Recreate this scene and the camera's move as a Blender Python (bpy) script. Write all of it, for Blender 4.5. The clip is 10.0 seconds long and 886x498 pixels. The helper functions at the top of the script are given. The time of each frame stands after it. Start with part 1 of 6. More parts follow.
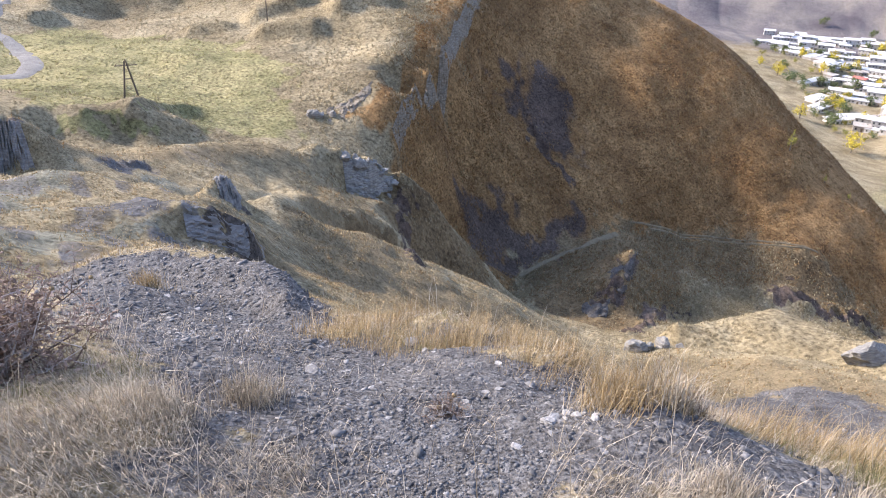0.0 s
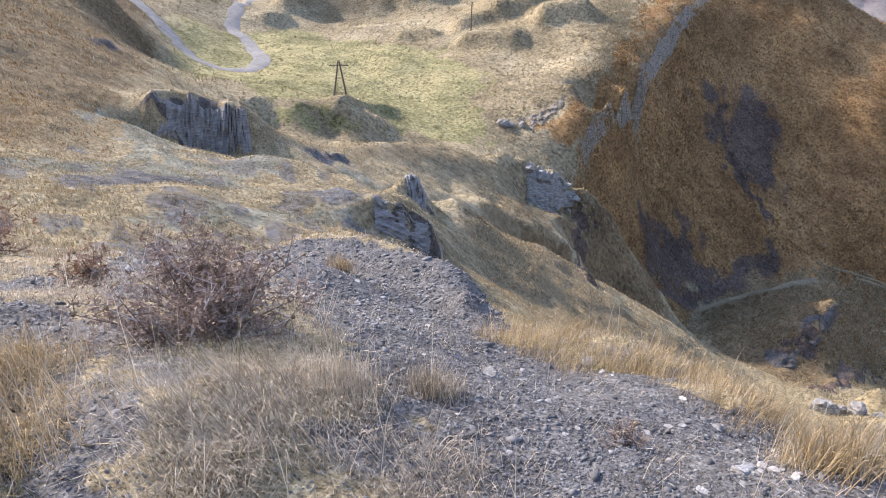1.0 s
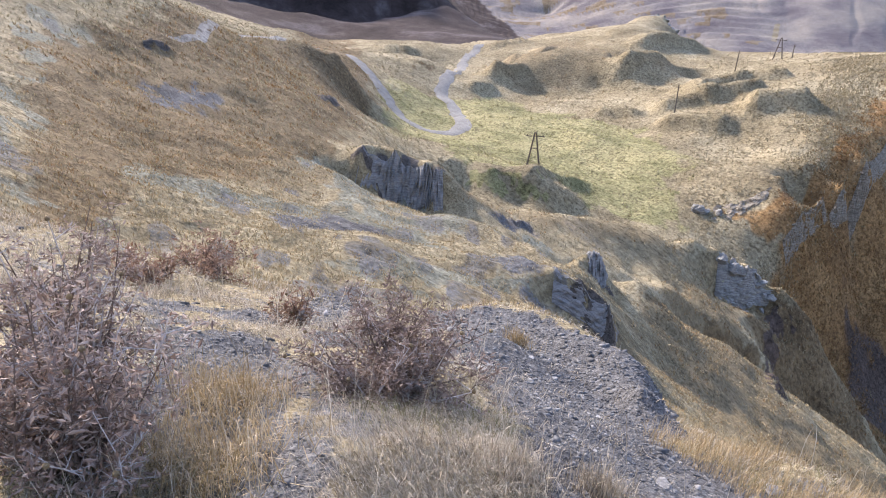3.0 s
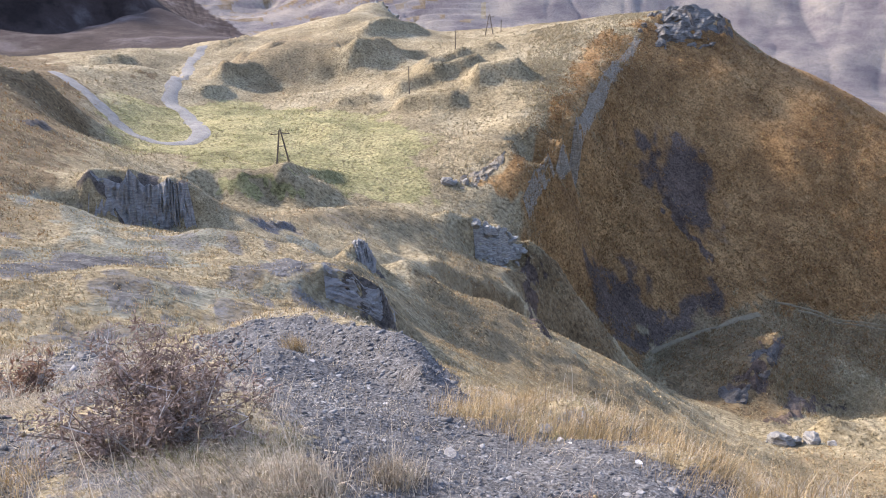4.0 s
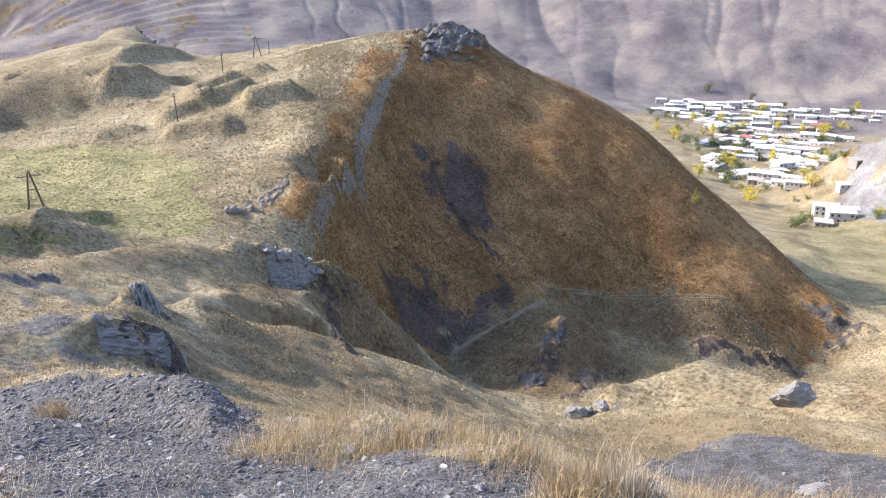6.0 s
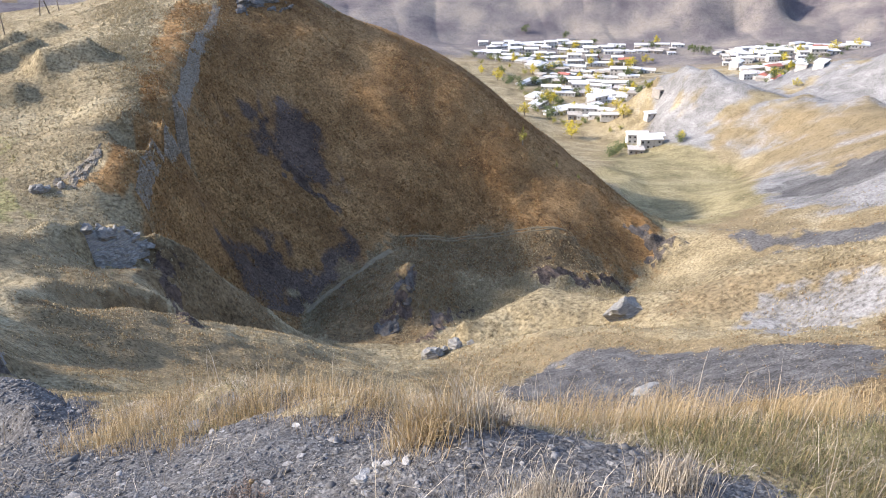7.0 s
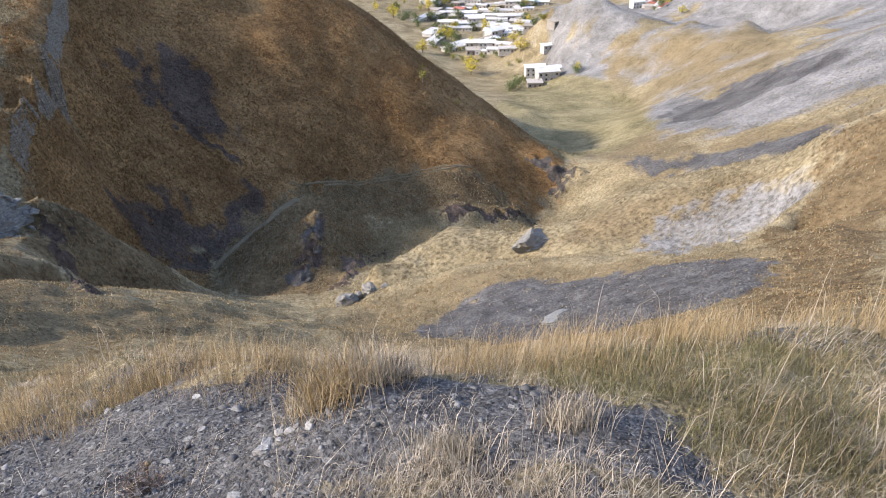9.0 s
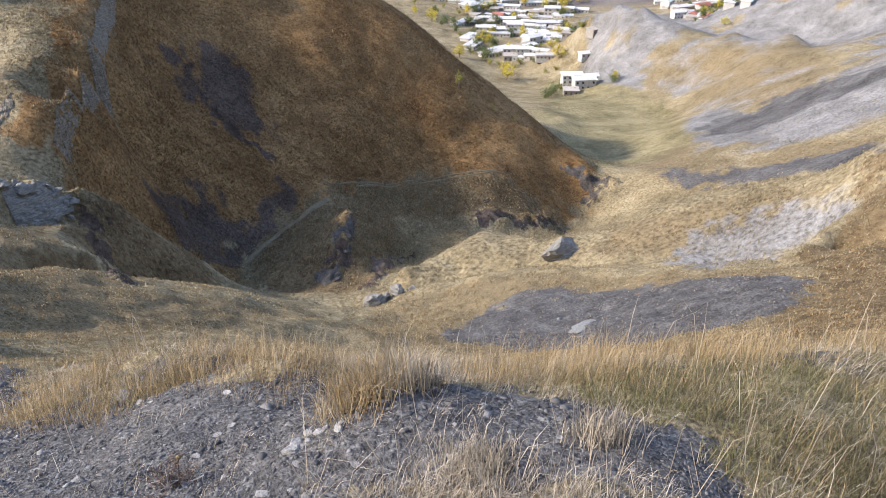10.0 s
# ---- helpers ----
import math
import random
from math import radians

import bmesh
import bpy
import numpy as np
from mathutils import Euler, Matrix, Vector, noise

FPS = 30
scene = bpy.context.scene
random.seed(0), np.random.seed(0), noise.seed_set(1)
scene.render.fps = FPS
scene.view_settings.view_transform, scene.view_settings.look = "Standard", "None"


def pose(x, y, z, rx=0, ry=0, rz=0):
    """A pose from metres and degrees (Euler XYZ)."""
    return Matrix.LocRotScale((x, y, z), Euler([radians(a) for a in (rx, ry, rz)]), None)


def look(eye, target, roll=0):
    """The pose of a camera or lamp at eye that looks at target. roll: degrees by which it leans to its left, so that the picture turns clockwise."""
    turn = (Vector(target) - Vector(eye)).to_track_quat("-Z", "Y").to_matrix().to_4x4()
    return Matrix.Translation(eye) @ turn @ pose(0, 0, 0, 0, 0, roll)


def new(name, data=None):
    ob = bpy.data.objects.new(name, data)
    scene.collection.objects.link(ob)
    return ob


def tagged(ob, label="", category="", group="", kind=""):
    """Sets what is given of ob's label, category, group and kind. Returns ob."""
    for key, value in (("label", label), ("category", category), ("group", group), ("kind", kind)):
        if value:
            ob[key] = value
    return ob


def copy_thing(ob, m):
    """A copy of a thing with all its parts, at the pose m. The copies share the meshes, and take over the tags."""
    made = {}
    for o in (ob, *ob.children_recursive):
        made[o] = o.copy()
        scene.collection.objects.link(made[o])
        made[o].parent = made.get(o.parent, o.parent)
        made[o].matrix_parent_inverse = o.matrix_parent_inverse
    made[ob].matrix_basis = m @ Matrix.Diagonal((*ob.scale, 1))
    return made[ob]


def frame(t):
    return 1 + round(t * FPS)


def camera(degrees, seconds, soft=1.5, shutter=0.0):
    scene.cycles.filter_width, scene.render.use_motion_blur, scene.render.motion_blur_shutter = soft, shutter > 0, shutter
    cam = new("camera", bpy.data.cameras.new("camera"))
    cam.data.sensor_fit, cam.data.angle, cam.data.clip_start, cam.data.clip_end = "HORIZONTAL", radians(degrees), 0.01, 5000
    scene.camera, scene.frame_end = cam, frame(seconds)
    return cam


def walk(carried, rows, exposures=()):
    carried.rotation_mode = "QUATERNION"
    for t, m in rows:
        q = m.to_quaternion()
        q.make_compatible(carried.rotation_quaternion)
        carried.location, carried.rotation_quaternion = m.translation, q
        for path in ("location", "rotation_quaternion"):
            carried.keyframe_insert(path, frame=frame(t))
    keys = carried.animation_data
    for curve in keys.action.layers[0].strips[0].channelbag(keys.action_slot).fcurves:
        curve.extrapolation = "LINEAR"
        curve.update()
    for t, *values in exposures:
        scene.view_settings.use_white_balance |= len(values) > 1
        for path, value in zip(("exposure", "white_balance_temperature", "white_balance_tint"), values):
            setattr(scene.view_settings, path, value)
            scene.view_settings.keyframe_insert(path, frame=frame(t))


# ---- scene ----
cam = camera(65.53, 10.0, 1.0)
PATH = [
    (0, 0, -0, 1.55, 61.49, -1.54, 0.84),
    (0.5, -0.048, 0.011, 1.535, 61.61, -1.55, 4.48),
    (1, -0.105, -0.01, 1.529, 62.09, -1.09, 16.82),
    (1.5, -0.123, -0.031, 1.53, 63.22, -0.9, 26.1),
    (2, -0.134, -0.053, 1.544, 64.83, -1.87, 32.42),
    (2.2, -0.165, -0.052, 1.538, 65.41, -3.34, 36.78),
    (3.3, -0.157, -0.091, 1.678, 68.01, 0.29, 28.79),
    (3.5, -0.136, -0.079, 1.685, 67.48, 0.8, 23.2),
    (4, -0.096, -0.04, 1.697, 66.95, 0.57, 11.48),
    (4.5, -0.067, -0.004, 1.701, 67.22, 0.32, 4.35),
    (5, -0.059, 0.009, 1.707, 68.56, 0.16, 3.01),
    (5.2, -0.061, 0.023, 1.699, 68.96, 0.07, 2.36),
    (6.3, 0.035, 0.175, 1.546, 67.21, 1.02, -11.51),
    (6.5, 0.047, 0.177, 1.538, 66.21, 1.08, -14.51),
    (7, 0.077, 0.188, 1.521, 64.01, 1.13, -21.1),
    (7.5, 0.104, 0.182, 1.524, 64.01, 0.25, -25.92),
    (8, 0.113, 0.19, 1.506, 59.67, 0.71, -29.03),
    (8.5, 0.127, 0.204, 1.505, 59.54, 0.54, -27.76),
    (9, 0.178, 0.231, 1.533, 59, 1.15, -29.63),
    (9.5, 0.214, 0.244, 1.561, 58.52, 0.95, -31.87),
    (10, 0.161, 0.254, 1.542, 59.39, 0.38, -26.36),
]
EXPOSURES = ((0.0, 2.38, 6700, 18), (5.0, 2.38, 6700, 18), (6.5, 2.32, 6650, 15), (7.5, 2.1, 6850, 14), (8.5, 1.94, 6850, 14), (10.0, 1.94, 6850, 14))

walk(cam, [(t, pose(x, y, z, rx, ry, rz)) for t, x, y, z, rx, ry, rz in PATH], EXPOSURES)

# ---- daylight ----
SUN_AZ, SUN_EL = -71.0, 31.5
sun_way = Vector((math.sin(radians(SUN_AZ)) * math.cos(radians(SUN_EL)), math.cos(radians(SUN_AZ)) * math.cos(radians(SUN_EL)), math.sin(radians(SUN_EL))))
world = bpy.data.worlds.new("sky")
scene.world = world
world.use_nodes = True
sky = world.node_tree.nodes.new("ShaderNodeTexSky")
sky.sky_type, sky.sun_disc = "NISHITA", False
sky.sun_elevation, sky.sun_rotation = radians(SUN_EL), radians(SUN_AZ)
sky.air_density, sky.dust_density, sky.altitude = 1.0, 4.0, 2000
back = world.node_tree.nodes["Background"]
back.inputs["Strength"].default_value = 0.135
world.node_tree.links.new(sky.outputs["Color"], back.inputs["Color"])
sun = new("sun", bpy.data.lights.new("sun", "SUN"))
sun.data.energy, sun.data.angle, sun.data.color = 1.75, radians(3.0), (1.0, 0.94, 0.85)
sun.matrix_world = look(sun_way * 50, (0, 0, 0))

# ---- materials ----
def material(name, rough=0.9, metal=0.0):
    m = bpy.data.materials.new(name)
    m.use_nodes = True
    shader = m.node_tree.nodes["Principled BSDF"]
    shader.inputs["Roughness"].default_value, shader.inputs["Metallic"].default_value = rough, metal
    shader.inputs["Specular IOR Level"].default_value = 0.25
    return m, m.node_tree, shader


def grain(tree, scale, detail=6.0, rough=0.6, where=None, stretch=None):
    n = tree.nodes.new("ShaderNodeTexNoise")
    n.inputs["Scale"].default_value, n.inputs["Detail"].default_value, n.inputs["Roughness"].default_value = scale, detail, rough
    if where is None:
        where = tree.nodes.new("ShaderNodeTexCoord").outputs["Object"]
    if stretch:
        m = tree.nodes.new("ShaderNodeMapping")
        m.inputs["Scale"].default_value = stretch
        tree.links.new(where, m.inputs["Vector"])
        where = m.outputs["Vector"]
    tree.links.new(where, n.inputs["Vector"])
    return n.outputs["Fac"]


def ramp(tree, fac, stops):
    n = tree.nodes.new("ShaderNodeValToRGB")
    while len(n.color_ramp.elements) < len(stops):
        n.color_ramp.elements.new(0.5)
    for e, (at, col) in zip(n.color_ramp.elements, stops):
        e.position, e.color = at, (*col, 1) if len(col) == 3 else col
    tree.links.new(fac, n.inputs["Fac"])
    return n.outputs["Color"]


def mixed(tree, fac, a, b, blend="MIX"):
    n = tree.nodes.new("ShaderNodeMix")
    n.data_type, n.blend_type = "RGBA", blend
    for socket, value in ((n.inputs[0], fac), (n.inputs[6], a), (n.inputs[7], b)):
        if isinstance(value, (int, float)):
            socket.default_value = value
        elif isinstance(value, tuple):
            socket.default_value = (*value, 1)
        else:
            tree.links.new(value, socket)
    return n.outputs[2]


def sums(tree, how, a, b, clamp=False):
    n = tree.nodes.new("ShaderNodeMath")
    n.operation, n.use_clamp = how, clamp
    for socket, value in zip(n.inputs, (a, b)):
        if isinstance(value, (int, float)):
            socket.default_value = value
        else:
            tree.links.new(value, socket)
    return n.outputs[0]


def bump(tree, shader, height, strength, distance):
    n = tree.nodes.new("ShaderNodeBump")
    n.inputs["Strength"].default_value, n.inputs["Distance"].default_value = strength, distance
    tree.links.new(height, n.inputs["Height"])
    tree.links.new(n.outputs["Normal"], shader.inputs["Normal"])


def soft_edge(tree, weight, noisy, width=0.35):
    """A zone's weight with a ragged border."""
    shifted = sums(tree, "ADD", weight, sums(tree, "MULTIPLY", sums(tree, "SUBTRACT", noisy, 0.5), 1.1))
    n = tree.nodes.new("ShaderNodeMapRange")
    n.interpolation_type = "SMOOTHSTEP"
    n.inputs["From Min"].default_value, n.inputs["From Max"].default_value = 0.5 - width / 2, 0.5 + width / 2
    tree.links.new(shifted, n.inputs["Value"])
    return n.outputs["Result"]


def ground_material():
    m, tree, shader = material("ground", 0.95)
    shader.inputs["Specular IOR Level"].default_value = 0.1
    at = tree.nodes.new("ShaderNodeNewGeometry").outputs["Position"]
    zone = {}
    for name in ("zone_a", "zone_b", "zone_c", "zone_d", "zone_e"):
        n = tree.nodes.new("ShaderNodeAttribute")
        n.attribute_name = name
        split = tree.nodes.new("ShaderNodeSeparateColor")
        tree.links.new(n.outputs["Color"], split.inputs["Color"])
        zone[name] = split.outputs
    near, close = zone["zone_c"][1], zone["zone_c"][2]
    # three sizes of mottling: hand, stride and hillside
    hand, stride, hillside = grain(tree, 9, 8, 0.7, at), grain(tree, 0.9, 8, 0.65, at), grain(tree, 0.06, 9, 0.62, at)
    tuft = grain(tree, 28, 4, 0.6, at)
    mottle = mixed(tree, near, hillside, mixed(tree, close, stride, hand))
    step = grain(tree, 2.6, 5, 0.7, at)
    wide_fine = sums(tree, "ADD", sums(tree, "MULTIPLY", stride, 0.5), sums(tree, "MULTIPLY", step, 0.5))
    fine = mixed(tree, near, wide_fine, mixed(tree, close, hand, tuft))
    blot = sums(tree, "ADD", sums(tree, "MULTIPLY", mottle, 0.55), sums(tree, "MULTIPLY", fine, 0.45))
    blot = sums(tree, "ADD", sums(tree, "MULTIPLY", sums(tree, "SUBTRACT", blot, 0.5), 1.35), 0.5)
    straw = ramp(tree, blot, [(0.30, (0.125, 0.098, 0.058)), (0.45, (0.225, 0.182, 0.108)), (0.55, (0.30, 0.248, 0.152)), (0.70, (0.40, 0.342, 0.223))])
    brown = ramp(tree, blot, [(0.28, (0.07, 0.048, 0.026)), (0.44, (0.14, 0.101, 0.055)), (0.58, (0.205, 0.152, 0.086)), (0.74, (0.285, 0.22, 0.13))])
    russet = ramp(tree, blot, [(0.26, (0.10, 0.056, 0.026)), (0.42, (0.205, 0.122, 0.054)), (0.58, (0.29, 0.178, 0.08)), (0.76, (0.385, 0.255, 0.122))])
    scar = ramp(tree, blot, [(0.28, (0.028, 0.020, 0.016)), (0.5, (0.10, 0.075, 0.060)), (0.74, (0.19, 0.146, 0.115))])
    # shade on the far left mountain, put into its colour as near-black brown
    far_shade = ramp(tree, grain(tree, 0.02, 9, 0.62, at), [(0.36, (0.025, 0.018, 0.016)), (0.52, (0.055, 0.04, 0.036)), (0.66, (0.12, 0.10, 0.095))])
    green = ramp(tree, blot, [(0.34, (0.10, 0.09, 0.04)), (0.45, (0.212, 0.195, 0.09)), (0.56, (0.31, 0.27, 0.135)), (0.70, (0.42, 0.36, 0.18))])
    shale = ramp(tree, blot, [(0.30, (0.045, 0.039, 0.034)), (0.5, (0.10, 0.087, 0.076)), (0.70, (0.17, 0.15, 0.13))])
    gravel = ramp(tree, blot, [(0.30, (0.042, 0.041, 0.041)), (0.5, (0.108, 0.105, 0.103)), (0.72, (0.215, 0.21, 0.204))])
    pale = ramp(tree, blot, [(0.30, (0.11, 0.107, 0.103)), (0.46, (0.185, 0.181, 0.175)), (0.56, (0.245, 0.24, 0.232)), (0.72, (0.33, 0.323, 0.31))])
    track = ramp(tree, blot, [(0.30, (0.13, 0.123, 0.112)), (0.6, (0.26, 0.247, 0.225))])
    # far slopes: the haze of distance and some shade are put into this lilac-grey
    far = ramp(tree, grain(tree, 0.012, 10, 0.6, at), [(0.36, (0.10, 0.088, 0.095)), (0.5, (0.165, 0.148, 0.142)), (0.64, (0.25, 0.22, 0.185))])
    moss = ramp(tree, blot, [(0.30, (0.10, 0.097, 0.068)), (0.5, (0.195, 0.188, 0.14)), (0.7, (0.285, 0.272, 0.21))])
    olive = ramp(tree, blot, [(0.32, (0.12, 0.103, 0.055)), (0.46, (0.215, 0.184, 0.10)), (0.56, (0.285, 0.243, 0.137)), (0.70, (0.36, 0.31, 0.185))])
    # slips and rills that run down the hill's face
    swung = tree.nodes.new("ShaderNodeMapping")
    swung.inputs["Rotation"].default_value = (0, 0, radians(43))
    tree.links.new(at, swung.inputs["Vector"])
    rills = sums(tree, "ADD", sums(tree, "MULTIPLY", grain(tree, 0.30, 6, 0.65, swung.outputs["Vector"], (0.10, 1, 0.6)), 0.6), sums(tree, "MULTIPLY", hillside, 0.4))
    russet = mixed(tree, 1.0, russet, ramp(tree, rills, [(0.36, (0.74, 0.70, 0.68)), (0.47, (0.94, 0.92, 0.90)), (0.55, (1.03, 1.03, 1.03)), (0.66, (1.16, 1.15, 1.10))]), "MULTIPLY")
    col = straw
    ragged = sums(tree, "ADD", sums(tree, "MULTIPLY", mottle, 0.55), sums(tree, "MULTIPLY", fine, 0.45))
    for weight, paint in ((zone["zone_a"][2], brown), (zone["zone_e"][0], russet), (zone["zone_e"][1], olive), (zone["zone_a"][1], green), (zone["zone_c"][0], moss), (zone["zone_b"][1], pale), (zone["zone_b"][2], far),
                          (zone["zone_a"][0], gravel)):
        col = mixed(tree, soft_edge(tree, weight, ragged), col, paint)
    for weight, paint in zip(zone["zone_d"], (shale, far_shade, scar)):
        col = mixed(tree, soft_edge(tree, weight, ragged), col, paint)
    col = mixed(tree, soft_edge(tree, zone["zone_b"][0], ragged, 0.2), col, track)
    # single tussocks and stones as dark and light specks
    speck = mixed(tree, near, grain(tree, 1.5, 3, 0.6, at), mixed(tree, close, grain(tree, 6, 3, 0.6, at), grain(tree, 45, 3, 0.6, at)))
    wander = grain(tree, 0.3, 5, 0.6, at)
    speck = sums(tree, "ADD", sums(tree, "MULTIPLY", speck, 0.75), sums(tree, "MULTIPLY", wander, 0.25))
    col = mixed(tree, 1.0, col, ramp(tree, speck, [(0.37, (0.48, 0.46, 0.44)), (0.46, (0.86, 0.85, 0.84)), (0.53, (1.06, 1.06, 1.06)), (0.61, (1.30, 1.29, 1.27))]), "MULTIPLY")
    tree.links.new(col, shader.inputs["Base Color"])
    bumpy = mixed(tree, near, sums(tree, "MULTIPLY", wide_fine, 3.0), mixed(tree, close, sums(tree, "MULTIPLY", hand, 0.6), sums(tree, "MULTIPLY", tuft, 0.12)))
    lumps = mixed(tree, near, sums(tree, "MULTIPLY", speck, 1.3), mixed(tree, close, sums(tree, "MULTIPLY", speck, 0.34), sums(tree, "MULTIPLY", speck, 0.07)))
    bump(tree, shader, sums(tree, "ADD", bumpy, lumps), 0.9, 0.25)
    return m


GROUND = ground_material()


# ridge lines, stream lines and slopes, in metres, at assumed distances to fit the camera's view
LINES = {}
LINES["bench_edge"] = [(-4.23, 7.97, -3.01), (-3.68, 8.02, -2.92), (-2.73, 7.54, -2.72), (-1.95, 7.05, -2.56), (-1.39, 6.26, -2.37), (-1.02, 5.51, -2.2)]
LINES["bench_edge_lee"] = [(-4.73, 8.93, -4.5), (-4.12, 8.98, -4.39), (-3.05, 8.44, -4.1), (-2.17, 7.9, -3.87), (-1.54, 7.01, -3.6), (-1.14, 6.18, -3.35)]
LINES["bench_foot"] = [(-4.32, 11.22, -5.49), (-2.71, 10.16, -4.93), (-1.77, 8.83, -4.4), (-1.17, 7.41, -3.71)]
LINES["bench_low"] = [(-4.04, 6.47, -2.51), (-2.46, 5.82, -2.17), (-1.37, 4.93, -1.89)]
LINES["fringe"] = [(-0.44, 4.78, -1.76), (0.08, 4.29, -1.45), (0.45, 3.86, -1.19), (0.79, 3.39, -0.97)]
LINES["fringe_right"] = [(-0.4, 4.45, -1.65), (0.13, 4.08, -1.46), (0.62, 3.75, -1.34), (1.08, 3.33, -1.17), (1.54, 3.04, -1.13), (2.09, 2.69, -1.06), (2.59, 2.35, -0.95), (2.99, 1.98, -0.8), (3.26, 1.7, -0.67)]
LINES["fringe_foot"] = [(-0.72, 7.13, -3.68), (0.98, 6.32, -3.46), (2.62, 5.19, -3.21), (4.26, 3.78, -2.73), (5.15, 2.61, -2.15)]
LINES["nose_top"] = [(-6.2, 21.1, -10.1), (-5.4, 24.4, -12.7), (-3.5, 27.8, -15.8), (-0.4, 24, -14.7)]
LINES["nose_crest"] = [(-8.8, 31.8, -12.8), (-8, 37.2, -16.8), (-6.9, 43.5, -21.3), (-5.1, 49.7, -26.1), (-1, 55, -30.5), (2.8, 57.9, -34.4), (7.7, 61.5, -38.1), (13.2, 64.6, -42.8), (18.1, 63.4, -45.2)]
LINES["nose_crest_lee"] = [(-9.7, 35, -16), (-8.8, 40.9, -20.8), (-7.6, 47.8, -26.1), (-5.6, 54.7, -31.7), (-1.1, 60.5, -37), (3.1, 63.7, -41.5), (8.5, 67.7, -45.9), (14.5, 71.1, -51.5), (19.9, 69.8, -54.3)]
LINES["nose_back"] = [(-7.3, 69.6, -45.3), (-1.2, 76, -50.1), (4.1, 79.9, -53.9), (10.9, 83.3, -58.4), (19.3, 83.8, -62.3)]
LINES["notch_crest"] = [(-9.5, 17.6, -6.8), (-9.7, 22, -8.6), (-10.3, 27.1, -10.3), (-10, 29.4, -11.3)]
LINES["notch_crest_lee"] = [(-10.1, 18.7, -8), (-10.3, 23.3, -10.1), (-10.9, 28.8, -12), (-10.6, 31.1, -13.1)]
LINES["left_mid"] = [(-9.77, 11.43, -4.55), (-10, 13.79, -5.48), (-9.67, 16.39, -6.42)]
LINES["left_bank"] = [(-22.1, 13.8, -5.8), (-22.3, 17, -7.1), (-22.6, 21.3, -8.8), (-22.5, 26.8, -10.8), (-21.1, 34, -12.9), (-16.9, 36.3, -14.1)]
LINES["left_terr"] = [(-9.57, 5.58, -2.62), (-8.59, 6.14, -2.79), (-7.16, 6.32, -2.88), (-5.53, 5.83, -2.55)]
LINES["left_near"] = [(-2.42, 0.62, 0.05), (-2.02, 0.69, -0.01), (-1.92, 1.01, -0.16), (-2.28, 2.08, -0.42), (-3.72, 2.7, -0.69), (-4.55, 2.36, -0.62), (-3.89, 1.41, -0.01)]
LINES["left_slope"] = [(-43.4, 28.7, -7.7), (-42.9, 32.9, -9.4), (-38.6, 34.9, -11.1), (-35.3, 38.3, -13.4)]
LINES["left_skyline"] = [(-77.6, 54.9, -2.6), (-83.7, 63.4, -4.6), (-89.9, 71.9, -7.6), (-95.1, 81.2, -10.4)]
LINES["left_skyline_lee"] = [(-82.2, 58.2, -5.5), (-88.8, 67.3, -7.9), (-95.2, 76.2, -11.4), (-100.8, 86.1, -14.6)]
LINES["left_skyback"] = [(-122.9, 86.1, -8.7), (-129.3, 102.7, -14.8)]
LINES["col_top"] = [(-38.6, 46.5, -13.1), (-36.7, 48.7, -13.9), (-34.1, 50, -15.1), (-32.3, 49.9, -15.2)]
LINES["col_top_lee"] = [(-40.9, 49.3, -14.7), (-38.9, 51.7, -15.5), (-36.2, 53, -16.8), (-34.3, 52.9, -16.9)]
LINES["col_foot"] = [(-38.5, 44.8, -17.7), (-36.1, 47.1, -18.4), (-33.6, 48.5, -18.8), (-31.1, 48.4, -19)]
LINES["col_back"] = [(-46.6, 58.8, -17.7), (-40.3, 62.1, -20.9)]
LINES["bank_crest"] = [(-34.6, 53.9, -18.5), (-33.5, 59.2, -20.7), (-31.6, 66.9, -23.7), (-29.1, 76.7, -27), (-24.1, 86.7, -30), (-18.4, 93.2, -32.2)]
LINES["bank_crest_lee"] = [(-36.6, 57.1, -22.4), (-35.5, 62.8, -24.9), (-33.5, 71, -28.3), (-30.8, 81.3, -32.2), (-25.6, 91.9, -35.7), (-19.5, 98.8, -38.3)]
LINES["rockA"] = [(-15.2, 93.8, -33), (-11.2, 95.3, -34.4), (-7.6, 96.7, -37.1)]
LINES["rockA_lee"] = [(-16, 98.5, -37.7), (-11.8, 100.1, -39.2), (-7.9, 101.5, -42.1)]
LINES["rockA_foot"] = [(-14.2, 91.4, -39.6), (-10.6, 92.4, -40.7), (-7.9, 95.2, -39.7)]
LINES["rockA_right"] = [(-6.6, 96.7, -36.8), (-4.7, 97.9, -38.8), (-2.5, 99.9, -41.7), (-0.5, 101, -45.6), (1.9, 102.9, -49.7), (4.9, 104.8, -54.4), (6.7, 105.7, -57.9)]
LINES["spur2"] = [(-18.1, 63.5, -26.3), (-14.5, 68.5, -29.2), (-10.1, 73.3, -33.2), (-6.5, 77.7, -37.6), (-4.5, 79.9, -41.5), (-2.9, 79.9, -44)]
LINES["spur2_lee"] = [(-19.5, 68.6, -28.8), (-15.6, 74, -31.9), (-10.9, 79.2, -36.2), (-7, 84, -40.9), (-4.8, 86.3, -45), (-3.2, 86.3, -47.7)]
LINES["hill_toe"] = [(-2.6, 138, -70.5), (6.7, 141.8, -79.2), (12.1, 141.5, -82.3)]
LINES["stream_junction"] = [(16, 139.1, -84.5), (18.4, 150.9, -85.3), (26.1, 157.8, -84.8), (35.6, 164.2, -83.8), (44.7, 169.2, -83.5)]
